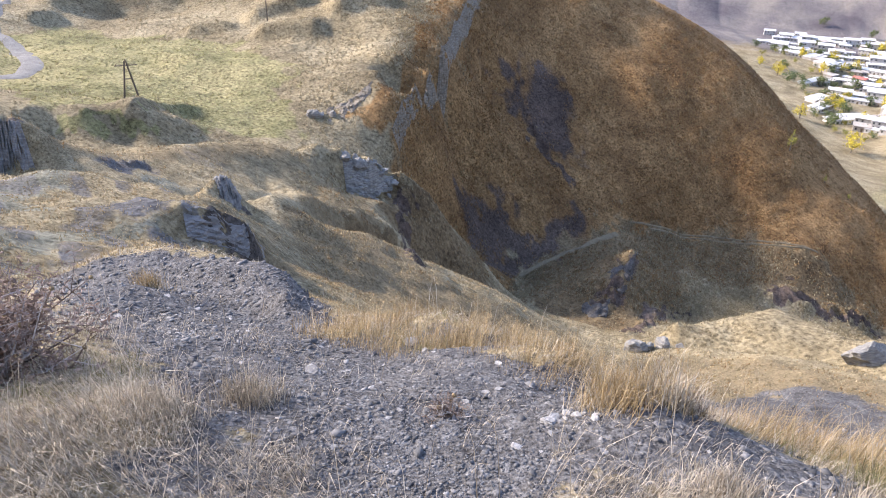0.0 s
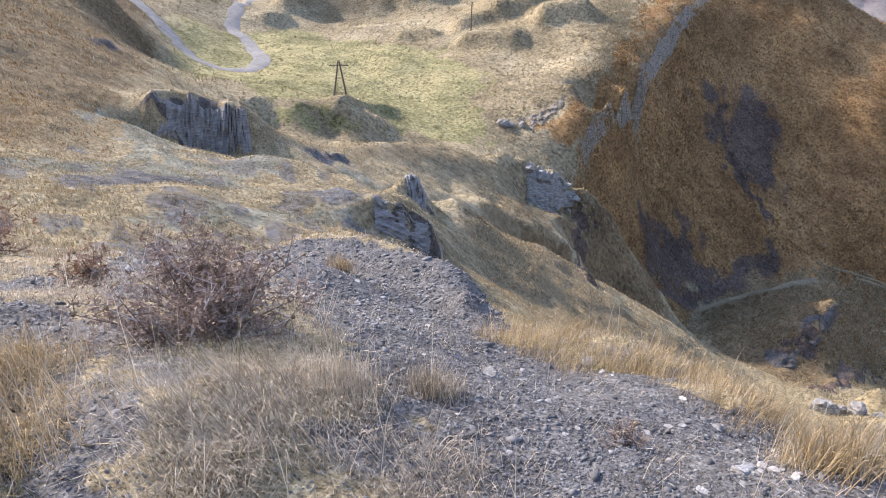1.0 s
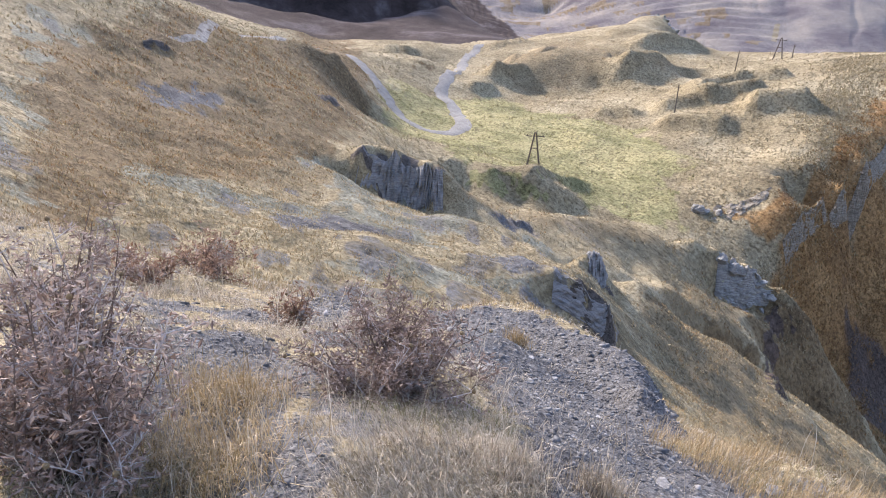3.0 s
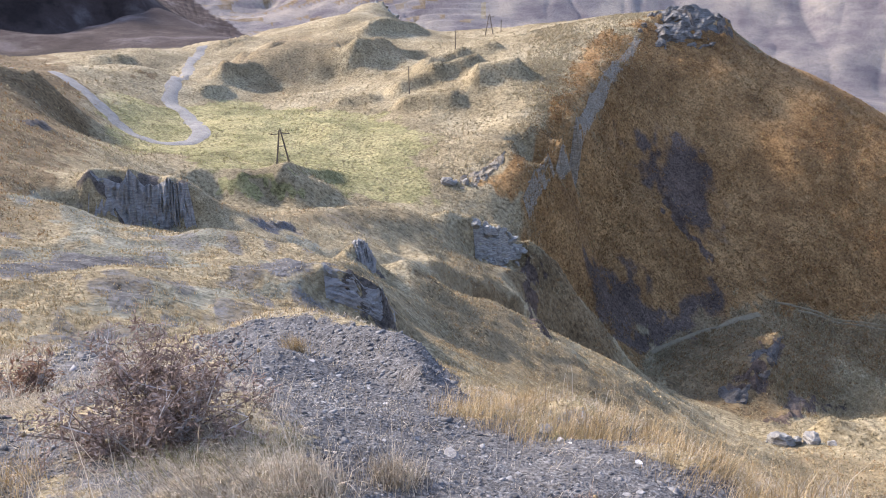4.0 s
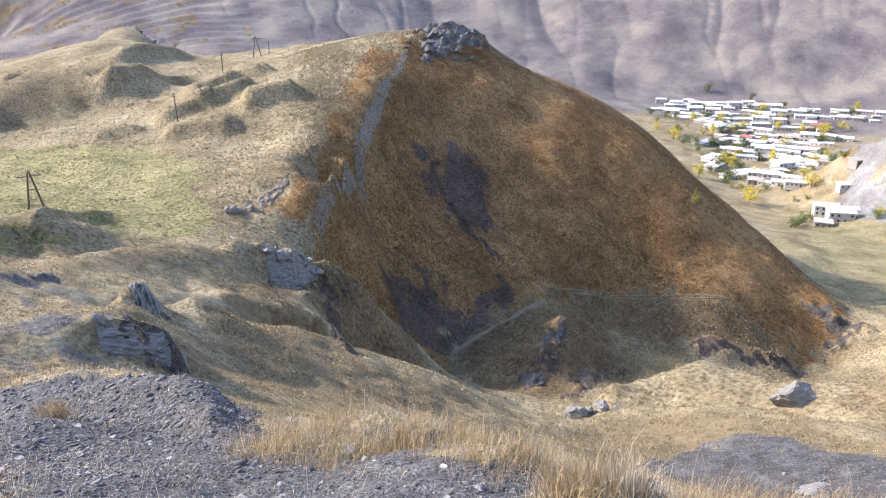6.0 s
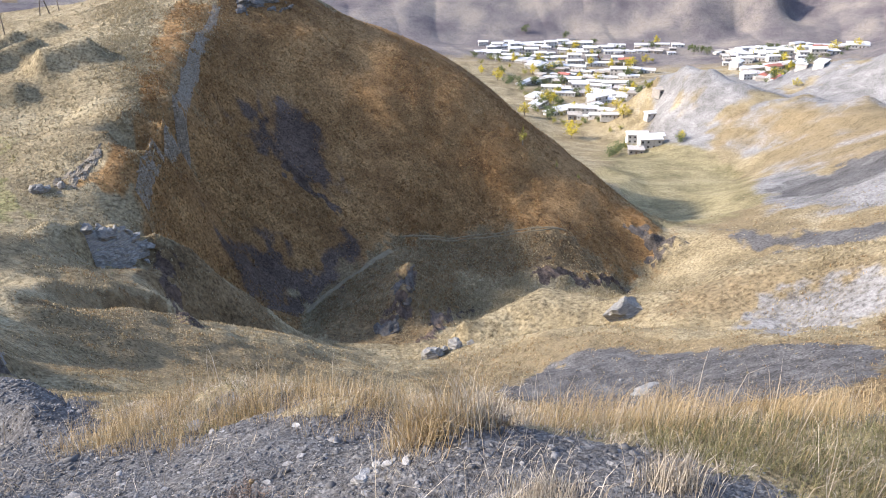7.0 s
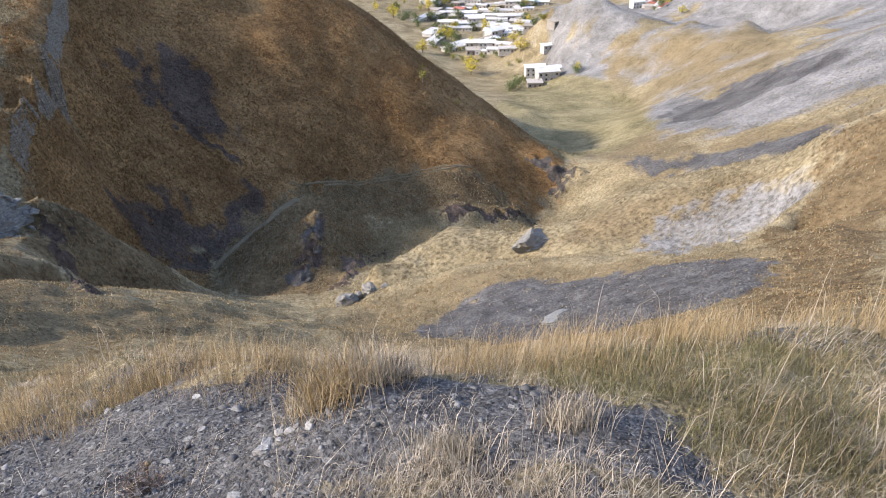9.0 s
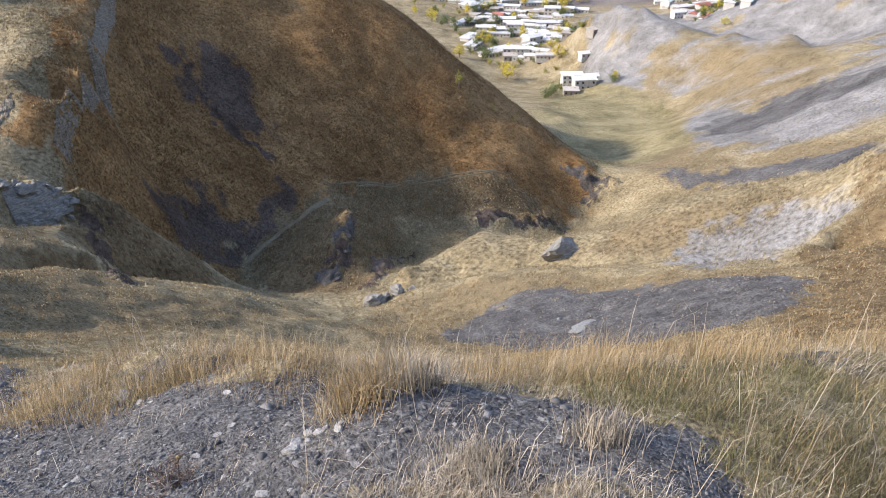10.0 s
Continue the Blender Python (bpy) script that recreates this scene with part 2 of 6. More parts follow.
LINES["meadow_bank"] = [(-65, 103.3, -31.4), (-58.4, 107.1, -32.5), (-51.3, 110.7, -33.7), (-46.2, 115.1, -37.1), (-43.9, 119.2, -41.2)]
LINES["meadow_bank_foot"] = [(-61.8, 101.1, -36), (-52.1, 106.4, -38.1), (-44.7, 112.5, -40.5)]
LINES["spine"] = [(-11.7, 140.5, -45.8), (-10, 147.6, -42.2), (-7.5, 154.8, -38.8), (-4.5, 164.9, -36.5), (-2.1, 177.9, -34.2), (1.1, 196, -31.2), (7.4, 218.8, -27.5), (14.8, 242.5, -23), (20, 261.2, -17.9), (36.3, 265.5, -18.7), (46.9, 265.9, -19.9)]
LINES["right_edge"] = [(48.9, 265.7, -24.4), (68.2, 253.2, -38.1), (80.5, 243.2, -45.5), (95.9, 231.1, -55.5), (114.1, 215.9, -70.9), (132.4, 198, -86.9), (144.9, 181.4, -96.6), (150.3, 174.3, -101.4)]
LINES["hill_mid"] = [(-10.2, 157.7, -58.5), (12.2, 195.6, -54.8), (30.2, 212.9, -50.4), (47.6, 206.6, -62.7), (36.1, 181.4, -74.9), (61.5, 190.3, -72.7), (86.5, 189.1, -82.2)]
LINES["trail"] = [(49.7, 175.1, -82.9), (67.5, 177.6, -85.3), (86.4, 178.1, -87.6), (106.2, 174.1, -90.1)]
LINES["lower_face"] = [(46.4, 153.1, -85.5), (62.5, 160.2, -87.3), (84.8, 161, -91.9), (99.3, 157.2, -95.7)]
LINES["gorge"] = [(33.8, 115.3, -76.6), (43.7, 122.6, -80.1), (52.7, 132, -84.2), (88.7, 151, -94.1), (116.5, 150.3, -103.8), (133.3, 162.5, -107.4), (141.3, 171.4, -105), (154.6, 183.8, -104.3)]
LINES["knob"] = [(42.4, 156.3, -80.2), (44.6, 143.2, -73.8), (40.3, 129.9, -75), (32.5, 117.6, -75.6)]
LINES["knob_foot"] = [(25.4, 135.6, -79), (28.2, 122.8, -77.9), (31.7, 113.6, -75.5), (35.4, 106.2, -72.7)]
LINES["stream_low"] = [(25.8, 94.7, -68), (31.3, 99.4, -69.8)]
LINES["mound_near"] = [(17.1, 59.8, -42.7), (22.6, 62.2, -42.7), (27.4, 60.3, -42.6), (31, 56.2, -39.6), (35.5, 51.1, -37.2), (39.4, 42.8, -33.4), (41.4, 34.9, -29.3), (41.7, 27.9, -25.1), (40.9, 21.4, -20.3)]
LINES["mound_near_lee"] = [(18.4, 64.6, -50.2), (24.4, 67.2, -50.3), (29.6, 65.1, -50.2), (33.5, 60.7, -46.7), (38.4, 55.1, -44), (42.6, 46.2, -39.6), (44.7, 37.7, -34.8), (45.1, 30.1, -29.9), (44.2, 23.1, -24.4)]
LINES["mound_face"] = [(17.2, 45, -34), (20.8, 36.7, -30.2), (22.3, 28.5, -25.6), (22.6, 20, -19.8), (22.1, 14.1, -15.3), (21.6, 10.8, -12)]
LINES["mound_gully"] = [(9, 28.8, -22.4), (9.1, 18.1, -15.3), (9.42, 11.94, -10.88), (10.29, 8.26, -8.33), (11.79, 5.88, -6.76)]
LINES["mound_back"] = [(30.1, 78.6, -58.6), (43.8, 69.5, -53.3), (51.8, 55.9, -46.6), (57.2, 44, -41.1), (57.5, 32.8, -32.7)]
LINES["lit_crest"] = [(33.4, 81.6, -52.4), (43.2, 86, -54.8), (49.1, 87.4, -53.8), (54.3, 81.8, -52.9), (57.7, 74.5, -50), (62.9, 75.4, -52), (71.8, 75.5, -50.9), (78.6, 74.3, -48.3), (84, 68.2, -45.5), (86.8, 61.1, -41.2), (88.1, 51.8, -36)]
LINES["lit_crest_lee"] = [(35.8, 87.3, -60.8), (46.2, 92, -63.7), (52.5, 93.5, -62.7), (58.1, 87.5, -61.6), (61.7, 79.7, -58.3), (67.3, 80.7, -60.6), (76.8, 80.8, -59.5), (84.1, 79.5, -56.8), (89.9, 72.9, -53.6), (92.9, 65.4, -48.9), (94.2, 55.4, -43)]
LINES["lit_face"] = [(55.3, 58, -45.8), (63.3, 49.3, -42.7), (66.4, 41.3, -37.7)]
LINES["lit_back"] = [(61, 108.2, -76), (79.2, 103.4, -76.9), (95.8, 99.6, -75), (107.9, 86.3, -64.5), (116.3, 67, -52.7)]
LINES["right_brown"] = [(50.2, 33.4, -29.8), (68.1, 38.7, -30.8), (80.2, 45.8, -29.8), (85.8, 43.8, -28.5), (90.7, 42.9, -26.7)]
LINES["right_brown_near"] = [(12.23, 7.42, -7.94), (18.3, 8.7, -10), (37.3, 15.2, -17.9), (50.1, 23.5, -23.1)]
LINES["valley_edge"] = [(182.5, 275.2, -118.3), (179, 241, -116.2), (167.5, 205.6, -110.1), (156.4, 175.7, -100.9), (155.8, 155.6, -94.7)]
LINES["field"] = [(225.7, 306, -130.3), (262.9, 301.8, -131.3), (267.9, 269.8, -128.8), (198.9, 224.9, -119.5), (243.1, 354.9, -138.8)]
LINES["right_low"] = [(212.4, 212.2, -110.5), (214.3, 195.7, -102.5), (207.8, 172.7, -96.9), (161.6, 149.6, -90.4), (151.8, 114.6, -77.8), (161.7, 100, -65.9), (165.4, 93.9, -60.6)]
LINES["right_mid"] = [(243, 223.6, -108.5), (244.1, 191.4, -97.1), (258.1, 172, -79), (257.8, 153.8, -69.7)]
LINES["pale_hill"] = [(332.5, 450.9, -130.6), (345.5, 441, -114.3), (347, 414, -101), (347.8, 386.9, -99.1), (351.4, 356, -102.7), (353.8, 309.7, -98.5), (350.1, 266.8, -90), (341.3, 227.5, -86.9)]
LINES["pale_hill_lee"] = [(352.4, 477.9, -151.7), (366.2, 467.4, -134.2), (367.9, 438.8, -119.6), (368.6, 410.1, -117.2), (372.5, 377.4, -120.6), (375, 328.3, -115.5), (371.1, 282.8, -105.8), (361.8, 241.2, -101.8)]
LINES["pale_face"] = [(313.7, 389.6, -131.9), (312.5, 351.4, -130.2), (298.9, 295.3, -124.3), (304.7, 243.8, -101.3)]
LINES["pale_back"] = [(414.2, 488.2, -132.2), (452.3, 424.3, -135.6), (457.7, 323, -125.1)]
LINES["right_top"] = [(520.8, 468, -122.2), (529, 427.6, -109.8), (515, 380.4, -96.7), (526.8, 363.8, -80.1), (538.4, 346.4, -64.3)]
LINES["right_top_lee"] = [(562.5, 505.4, -148.5), (571.3, 461.8, -134.5), (556.1, 410.8, -119.4), (568.9, 392.9, -101.4), (581.5, 374.1, -84.2)]
LINES["right_top_back"] = [(641, 573.6, -161.1), (693.7, 508.6, -145.2)]
LINES["village_near"] = [(284, 482.9, -158.1), (316.8, 474.1, -152.8), (325.3, 431.3, -145.7), (307, 394.9, -149.2), (271.8, 383.7, -145.4)]
LINES["village_mid"] = [(357.1, 671.1, -167.8), (409.7, 616.5, -165.2), (428, 591.6, -159.2)]
LINES["village_far"] = [(404.6, 914.7, -169.2), (533.1, 881.5, -170.3), (644.6, 790.7, -169.2), (645.8, 710.6, -168), (694.7, 662.9, -157.2), (768.9, 623.9, -150.2)]
LINES["village_left"] = [(352.6, 871.6, -162.2), (304.2, 847.2, -154.5), (286.6, 906, -149.1), (296.1, 656.5, -158.7), (267.6, 492.2, -153.5), (235.2, 383.9, -144.2)]
LINES["mountain_foot"] = [(294.3, 1039.3, -160.6), (413.1, 1019.7, -174.7), (594.8, 984.5, -177), (739, 881.4, -175.7), (906.2, 861.3, -164.6), (906.3, 708.2, -166.9)]
LINES["mountain_side"] = [(249.7, 1219.6, -100.1), (344, 1099.9, -129.2), (497.2, 1118.3, -102.1), (646.5, 1014.4, -125.7), (778.2, 917.3, -130.4), (889.1, 871.4, -98.8)]
LINES["mountain_left"] = [(-249.1, 1112.3, -104.2), (-164.4, 1149.1, -90.2), (-79.5, 1242.2, -79.2), (115.1, 1281.6, -72.5), (344.8, 1239.8, -79.2)]
LINES["ridge_back"] = [(-54.2, 376.1, -39.8), (-9.4, 379.9, -34.3), (33, 358.5, -32.2)]
LINES["road_hump"] = [(-113.8, 97.8, -12.8), (-110, 105, -13.8), (-107.8, 111.5, -15.4), (-106.4, 119.6, -17.3)]
LINES["road_hump_lee"] = [(-119.5, 102.7, -16.9), (-115.5, 110.2, -18), (-113.1, 117, -19.7), (-111.7, 125.6, -21.9)]
LINES["road_hump_low"] = [(-89, 80.6, -14.2), (-81.1, 81.6, -15.7), (-73.1, 79.5, -17.8)]
LINES["road_hump2"] = [(-156.8, 181.7, -26.7), (-156.1, 195.3, -26.5), (-147.4, 202, -29.2), (-135.4, 204.2, -32.4), (-128, 203, -33.8)]
LINES["road_hump2_lee"] = [(-164.7, 190.8, -32.6), (-163.9, 205.1, -32.5), (-154.7, 212.1, -35.4), (-142.2, 214.4, -38.7), (-134.4, 213.2, -40.1)]
LINES["road_far"] = [(-133, 156, -24.4), (-118.4, 148.6, -29.1), (-102.6, 138.1, -33.4), (-94.5, 136.5, -36), (-90.4, 144, -37.2), (-91.9, 152.5, -37.4), (-106, 169.6, -37.5), (-117.9, 179.8, -35.4), (-128.1, 203, -34.7), (-150.4, 248, -34.2), (-164.2, 286.3, -34.8), (-178.3, 335.5, -34.9)]
LINES["hump3"] = [(-192, 256, -32.4), (-191.3, 281.1, -33.1), (-173.1, 281, -35.8)]
LINES["hump3_lee"] = [(-201.6, 268.8, -38.8), (-200.9, 295.1, -39.8), (-181.8, 295, -42.5)]
LINES["meadow"] = [(-64.5, 135.4, -39.8), (-48, 147.4, -41.8), (-35.7, 150.8, -41.2), (-59.8, 164.5, -38.2), (-84.1, 170.4, -37), (-82.2, 151.1, -38), (-49.7, 193.7, -35.6), (-25.7, 173.1, -38.4), (-45.1, 240.8, -29.6), (-42.9, 307, -28.7)]
LINES["mound_a"] = [(-118, 214.7, -30.9), (-116.1, 234.9, -29.1), (-107.1, 247.9, -26.2), (-91, 248.9, -26.9), (-80.9, 241.8, -30.8)]
LINES["mound_a_lee"] = [(-122.8, 223.3, -36.3), (-120.8, 244.3, -34.7), (-111.4, 257.8, -31.8), (-94.6, 258.9, -32.4), (-84.1, 251.5, -36.4)]
LINES["mound_a_foot"] = [(-113.5, 209.2, -36.6), (-100.5, 218, -39.5), (-85.3, 228.6, -38.4), (-78, 231.2, -35.4)]
LINES["mound_b"] = [(-79.3, 237.1, -30.2), (-69.6, 245.3, -29.3), (-59.1, 242.9, -31.8)]
LINES["mound_b_lee"] = [(-81.7, 244.2, -34.4), (-71.7, 252.7, -33.5), (-60.9, 250.2, -36.1)]
LINES["mound_b_foot"] = [(-75.8, 230.9, -34.5), (-67.2, 234.6, -34.7), (-58.8, 236.8, -33.1)]
LINES["knoll"] = [(-130.1, 335.7, -29), (-118.1, 361.2, -21.7), (-107.1, 369.8, -19.5), (-97, 357.1, -26.9), (-87.1, 339, -31.9)]
LINES["knoll_lee"] = [(-135.3, 349.1, -35.5), (-122.8, 375.7, -28.2), (-111.4, 384.6, -26), (-100.8, 371.4, -33.4), (-90.6, 352.6, -38.4)]
LINES["knoll_low"] = [(-137.2, 289.1, -31.6), (-108.3, 290.5, -29.4), (-86.1, 297.8, -26.7), (-56.8, 294.6, -30.9)]
LINES["knoll_back"] = [(-220.7, 426.3, -49.2), (-147.1, 477.9, -55), (-85.3, 441.9, -50.6)]
LINES["saddle"] = [(-160.9, 265, -34.3), (-158.7, 289.4, -34), (-163.5, 251.6, -31.5), (-172.4, 233.3, -30.1)]
LINES["dark_foot"] = [(-373.8, 301.2, -45.7), (-336.4, 396.6, -56.1), (-274.5, 488.1, -56.1), (-409.8, 438.3, -57)]
LINES["dark_side"] = [(-543.3, 425.5, -30.2), (-465.9, 481.5, -46.7), (-430, 552.3, -46.7), (-415.2, 636.6, -38.9), (-391.9, 662.8, -57.2), (-362, 668.2, -75.9)]
LINES["dark_side_lee"] = [(-597.6, 468, -60), (-512.5, 529.7, -77.5), (-473, 607.6, -78.6), (-456.7, 700.2, -72.3), (-431, 729.1, -92.9), (-398.2, 735.1, -113.2)]
LINES["dark_top"] = [(-745.9, 503.7, 77.8), (-667.5, 573.5, 104.8), (-594.3, 649, 92.6), (-519.7, 685.3, 36.8), (-465.9, 674.8, -9.7)]
LINES["dark_back"] = [(-575, 937.8, -94.2), (-469.4, 883, -102.1)]
LINES["terraces"] = [(-591.2, 1157.8, -109.1), (-670.5, 1452.7, -106), (-659.7, 1781.7, -100.2), (-888, 1679.7, -103.4)]
LINES["face_a"] = [(-2.2, 172, -52.7), (3.9, 165.9, -64.4), (16.4, 177.2, -65.3), (21.6, 220.9, -39.8), (43.9, 225.7, -44.1), (62.5, 217.2, -52.8)]
LINES["spine_left"] = [(-25.1, 137.7, -44.2), (-17.7, 148.4, -41.2), (-15.4, 155.8, -37.8), (-12.7, 166.1, -35.4), (-10.7, 179.4, -33.9), (-8.2, 197.8, -30.8), (-2.7, 221.1, -27), (3.9, 245.4, -22.3)]
LINES["pale_back2"] = [(391.6, 454.9, -121.3), (398.6, 421.7, -122.5), (402.7, 389.4, -119.9), (473.8, 515.5, -154.2), (524.4, 493.6, -149.5)]
LINES["pale_back3"] = [(370, 440.4, -113.4), (373.2, 411, -111.7), (380.1, 383.9, -117.3), (382.1, 353, -115.1), (383.7, 320.9, -109.2)]
LINES["village_right"] = [(611.1, 661, -165.2), (561.8, 569.8, -162.2), (673.5, 597.3, -155.1)]
LINES["ledge_top"] = [(-7.25, 17.15, -6.48), (-6.54, 17.43, -6.67), (-5.8, 18.11, -7.34), (-5.56, 18.81, -8.63)]
LINES["ledge_top_lee"] = [(-7.61, 18.01, -7.09), (-6.87, 18.3, -7.3), (-6.08, 19.02, -8.01), (-5.83, 19.75, -9.37)]
LINES["ledge_foot"] = [(-6.92, 16.42, -7.25), (-6.31, 16.88, -7.72), (-5.72, 17.51, -8.4), (-5.36, 18.25, -9.01)]
LINES["tooth_top"] = [(-10.3, 28.2, -10.5), (-9.8, 28.6, -10.8), (-9.4, 29, -11.9)]
LINES["tooth_top_lee"] = [(-10.7, 29, -11.6), (-10.1, 29.4, -11.8), (-9.7, 29.9, -13)]
LINES["tooth_foot"] = [(-10, 27.6, -11), (-9.4, 27.9, -11.7), (-9, 28.2, -12.2)]
LINES["meadow_edge"] = [(-96.4, 117.5, -31.2), (-91.7, 118.7, -33), (-88.2, 123.8, -34.8), (-82.6, 131.1, -36.6)]
LINES["bench"] = [(0.51, 2.19, -0.42), (-0.19, 3.76, -1.27), (0.9, 2.85, -0.95), (-2.02, 3.69, -1.09), (0.57, 4.51, -1.7), (-0.04, 4.63, -1.57), (0.61, 1.98, -0.32), (0.89, 2.22, -0.34), (1.09, 1.65, -0.25), (1.18, 1.32, -0.1), (-2.08, 2.87, -0.55), (-1.53, 1.35, 0.07), (0.45, 2.41, -0.58), (-1.9, 2.65, -0.5), (-1.42, 5.28, -1.73), (-0.39, 3.31, -1.04), (-2.98, 5.91, -2.01), (-0.43, 4.72, -1.72)]

LINES["flank"] = [(76, 282.1, -41.3), (89.6, 286.5, -46.8), (102.9, 284.1, -50.1), (113.3, 280.1, -59.2), (126.3, 272.3, -70.4), (136.8, 264.9, -80.7), (144.9, 258.3, -88.4), (153.7, 248.5, -97.2), (157.9, 237.4, -104.2)]
LINES["flank_lee"] = [(95.1, 303.7, -65), (109.4, 301.1, -68.7), (120.6, 296.7, -78.7), (134.7, 288.3, -90.8), (146.1, 280.3, -101.9), (154.7, 273.2, -110.2), (164.3, 262.5, -119.5), (168.9, 250.7, -126.8)]
LINES["rockA_under"] = [(-8.5, 87.6, -38.1), (-4.9, 87.8, -42.3), (-2, 89.9, -46.8), (1.1, 92, -51.4)]
LINES["rockA_right_lee"] = [(-2.9, 102.9, -46.8), (-0.6, 104.9, -49.7), (1.5, 106, -53.6), (4, 107.9, -57.7), (7.1, 109.8, -62.4), (9, 110.7, -65.9)]
LINES["mountain_top"] = [(-656, 1623, 120), (-364, 1712, 150), (0, 1750, 190), (364, 1712, 210), (712, 1599, 230), (1029, 1416, 230), (1301, 1171, 220)]
# hollow sunk to stay out of the camera's sight behind the spur
LINES["toe_hollow"] = [(-5.4, 111.8, -49.8), (-2.7, 112.9, -54.6), (-0.4, 115, -60.1), (3.1, 117.9, -66.3), (7.9, 121.7, -73.1), (12.7, 129.3, -79.4)]
LINES["stand"] = [(0, 0, 0), (0.6, -0.8, 0.05), (-0.8, -0.6, 0.12), (-0.7, 0.5, 0.08), (0.6, 0.6, 0.02)]
LINES["behind"] = [(1.5, -2.5, 0.2), (-2.5, -2, 0.6), (-3.2, -0.3, 0.45), (3.2, -1.5, -0.2), (6, -6, 0.5), (-6, -7, 3.5), (-9, -2, 2.6)]
LINES["shoulder"] = [(-22, -3, 5), (-44, -4, 10), (-60, -12, 16), (-30, -30, 17), (0, -30, 12), (25, -22, 3), (-48, 9, 3)]
LINES["upper_slope"] = [(-110, -30, 36), (-80, -90, 70), (0, -110, 70), (80, -90, 40), (110, -30, 10), (100, 25, -6), (-140, 40, 20)]
LINES["high_ring"] = [(-500, -300, 260), (-300, -600, 330), (200, -700, 280), (600, -500, 180), (700, -50, 90), (-600, 100, 90)]
LINES["far_ring"] = [(-2500, -1500, 900), (-600, -2800, 1000), (1500, -2400, 900), (2800, -800, 800), (2700, 900, 650), (2000, 2100, 620),
                     (900, 2700, 640), (0, 2900, 560), (-900, 2800, 500), (-1900, 2100, 620), (-2700, 500, 800)]
LINES["rim"] = [(3600, 1400, 900), (1400, 3600, 950), (-1400, 3600, 850), (-3600, 1400, 950), (-3600, -1400, 1100), (-1400, -3600, 1200), (1400, -3600, 1100), (3600, -1400, 1000)]
EYE_Z = 1.55


def lattice(ix, iy, seed):
    h = (ix.astype(np.int64) * 374761393 + iy.astype(np.int64) * 668265263 + seed * 974711) & 0xFFFFFFFF
    h = ((h ^ (h >> 13)) * 1274126177) & 0xFFFFFFFF
    return ((h ^ (h >> 16)) & 0xFFFF) / 32767.5 - 1.0


def ripple(x, y, seed=0):
    """Smooth noise from -1 to 1 with a wavelength of one unit."""
    ix, iy = np.floor(x), np.floor(y)
    fx, fy = x - ix, y - iy
    fx, fy = fx * fx * fx * (fx * (fx * 6 - 15) + 10), fy * fy * fy * (fy * (fy * 6 - 15) + 10)
    a, b = lattice(ix, iy, seed), lattice(ix + 1, iy, seed)
    c, d = lattice(ix, iy + 1, seed), lattice(ix + 1, iy + 1, seed)
    return (a + (b - a) * fx) * (1 - fy) + (c + (d - c) * fx) * fy


def polar(x, y):
    r = np.maximum(np.hypot(x, y), 0.25)
    return np.stack([x / r, y / r, np.log(r) * 0.9], -1), r


def dense(line):
    out = []
    for (x0, y0, z0), (x1, y1, z1) in zip(line, line[1:]):
        span = math.dist((x0, y0), (x1, y1)) / max(0.5, min(math.hypot(x0, y0), math.hypot(x1, y1)))
        n = max(1, min(6, int(span / 0.06)))
        out += [(x0 + (x1 - x0) * k / n, y0 + (y1 - y0) * k / n, z0 + (z1 - z0) * k / n) for k in range(n)]
    return out + [line[-1]]


LOOSE = ("dark_top", "face_a", "stand", "behind", "shoulder", "upper_slope", "high_ring", "far_ring", "rim", "bench", "field", "meadow", "left_near", "hill_mid", "terraces",
         "village_near", "village_mid", "village_left", "right_low", "right_mid", "pale_face", "mound_face", "mountain_side", "mountain_left", "mountain_top")
KNOTS = np.array([p for name, line in LINES.items() for p in (line if name in LOOSE else dense(line))])
AT, REACH = polar(KNOTS[:, 0], KNOTS[:, 1])
GAP = np.sqrt(((AT[:, None] - AT[None]) ** 2).sum(-1))
SOLVE = np.zeros((len(AT) + 1, len(AT) + 1))
SOLVE[:-1, :-1] = -GAP + np.eye(len(AT)) * 0.0012
SOLVE[-1, :-1] = SOLVE[:-1, -1] = 1
PULL = np.linalg.solve(SOLVE, np.append((KNOTS[:, 2] - EYE_Z) / REACH, 0))


def form(x, y):
    """The height of the bare form of the land."""
    at, r = polar(x.ravel(), y.ravel())
    out, knots, pull = np.empty(len(at), np.float32), AT.astype(np.float32), PULL[:-1].astype(np.float32)
    own, at = (knots ** 2).sum(1)[None], at.astype(np.float32)
    for k in range(0, len(at), 4000):
        p = at[k:k + 4000]
        gap = p @ (-2 * knots.T)
        gap += own
        gap += (p ** 2).sum(1)[:, None]
        np.maximum(gap, 0, out=gap)
        np.sqrt(gap, out=gap)
        out[k:k + 4000] = gap @ pull
    return ((PULL[-1] - out.astype(float)) * r + EYE_Z).reshape(x.shape)


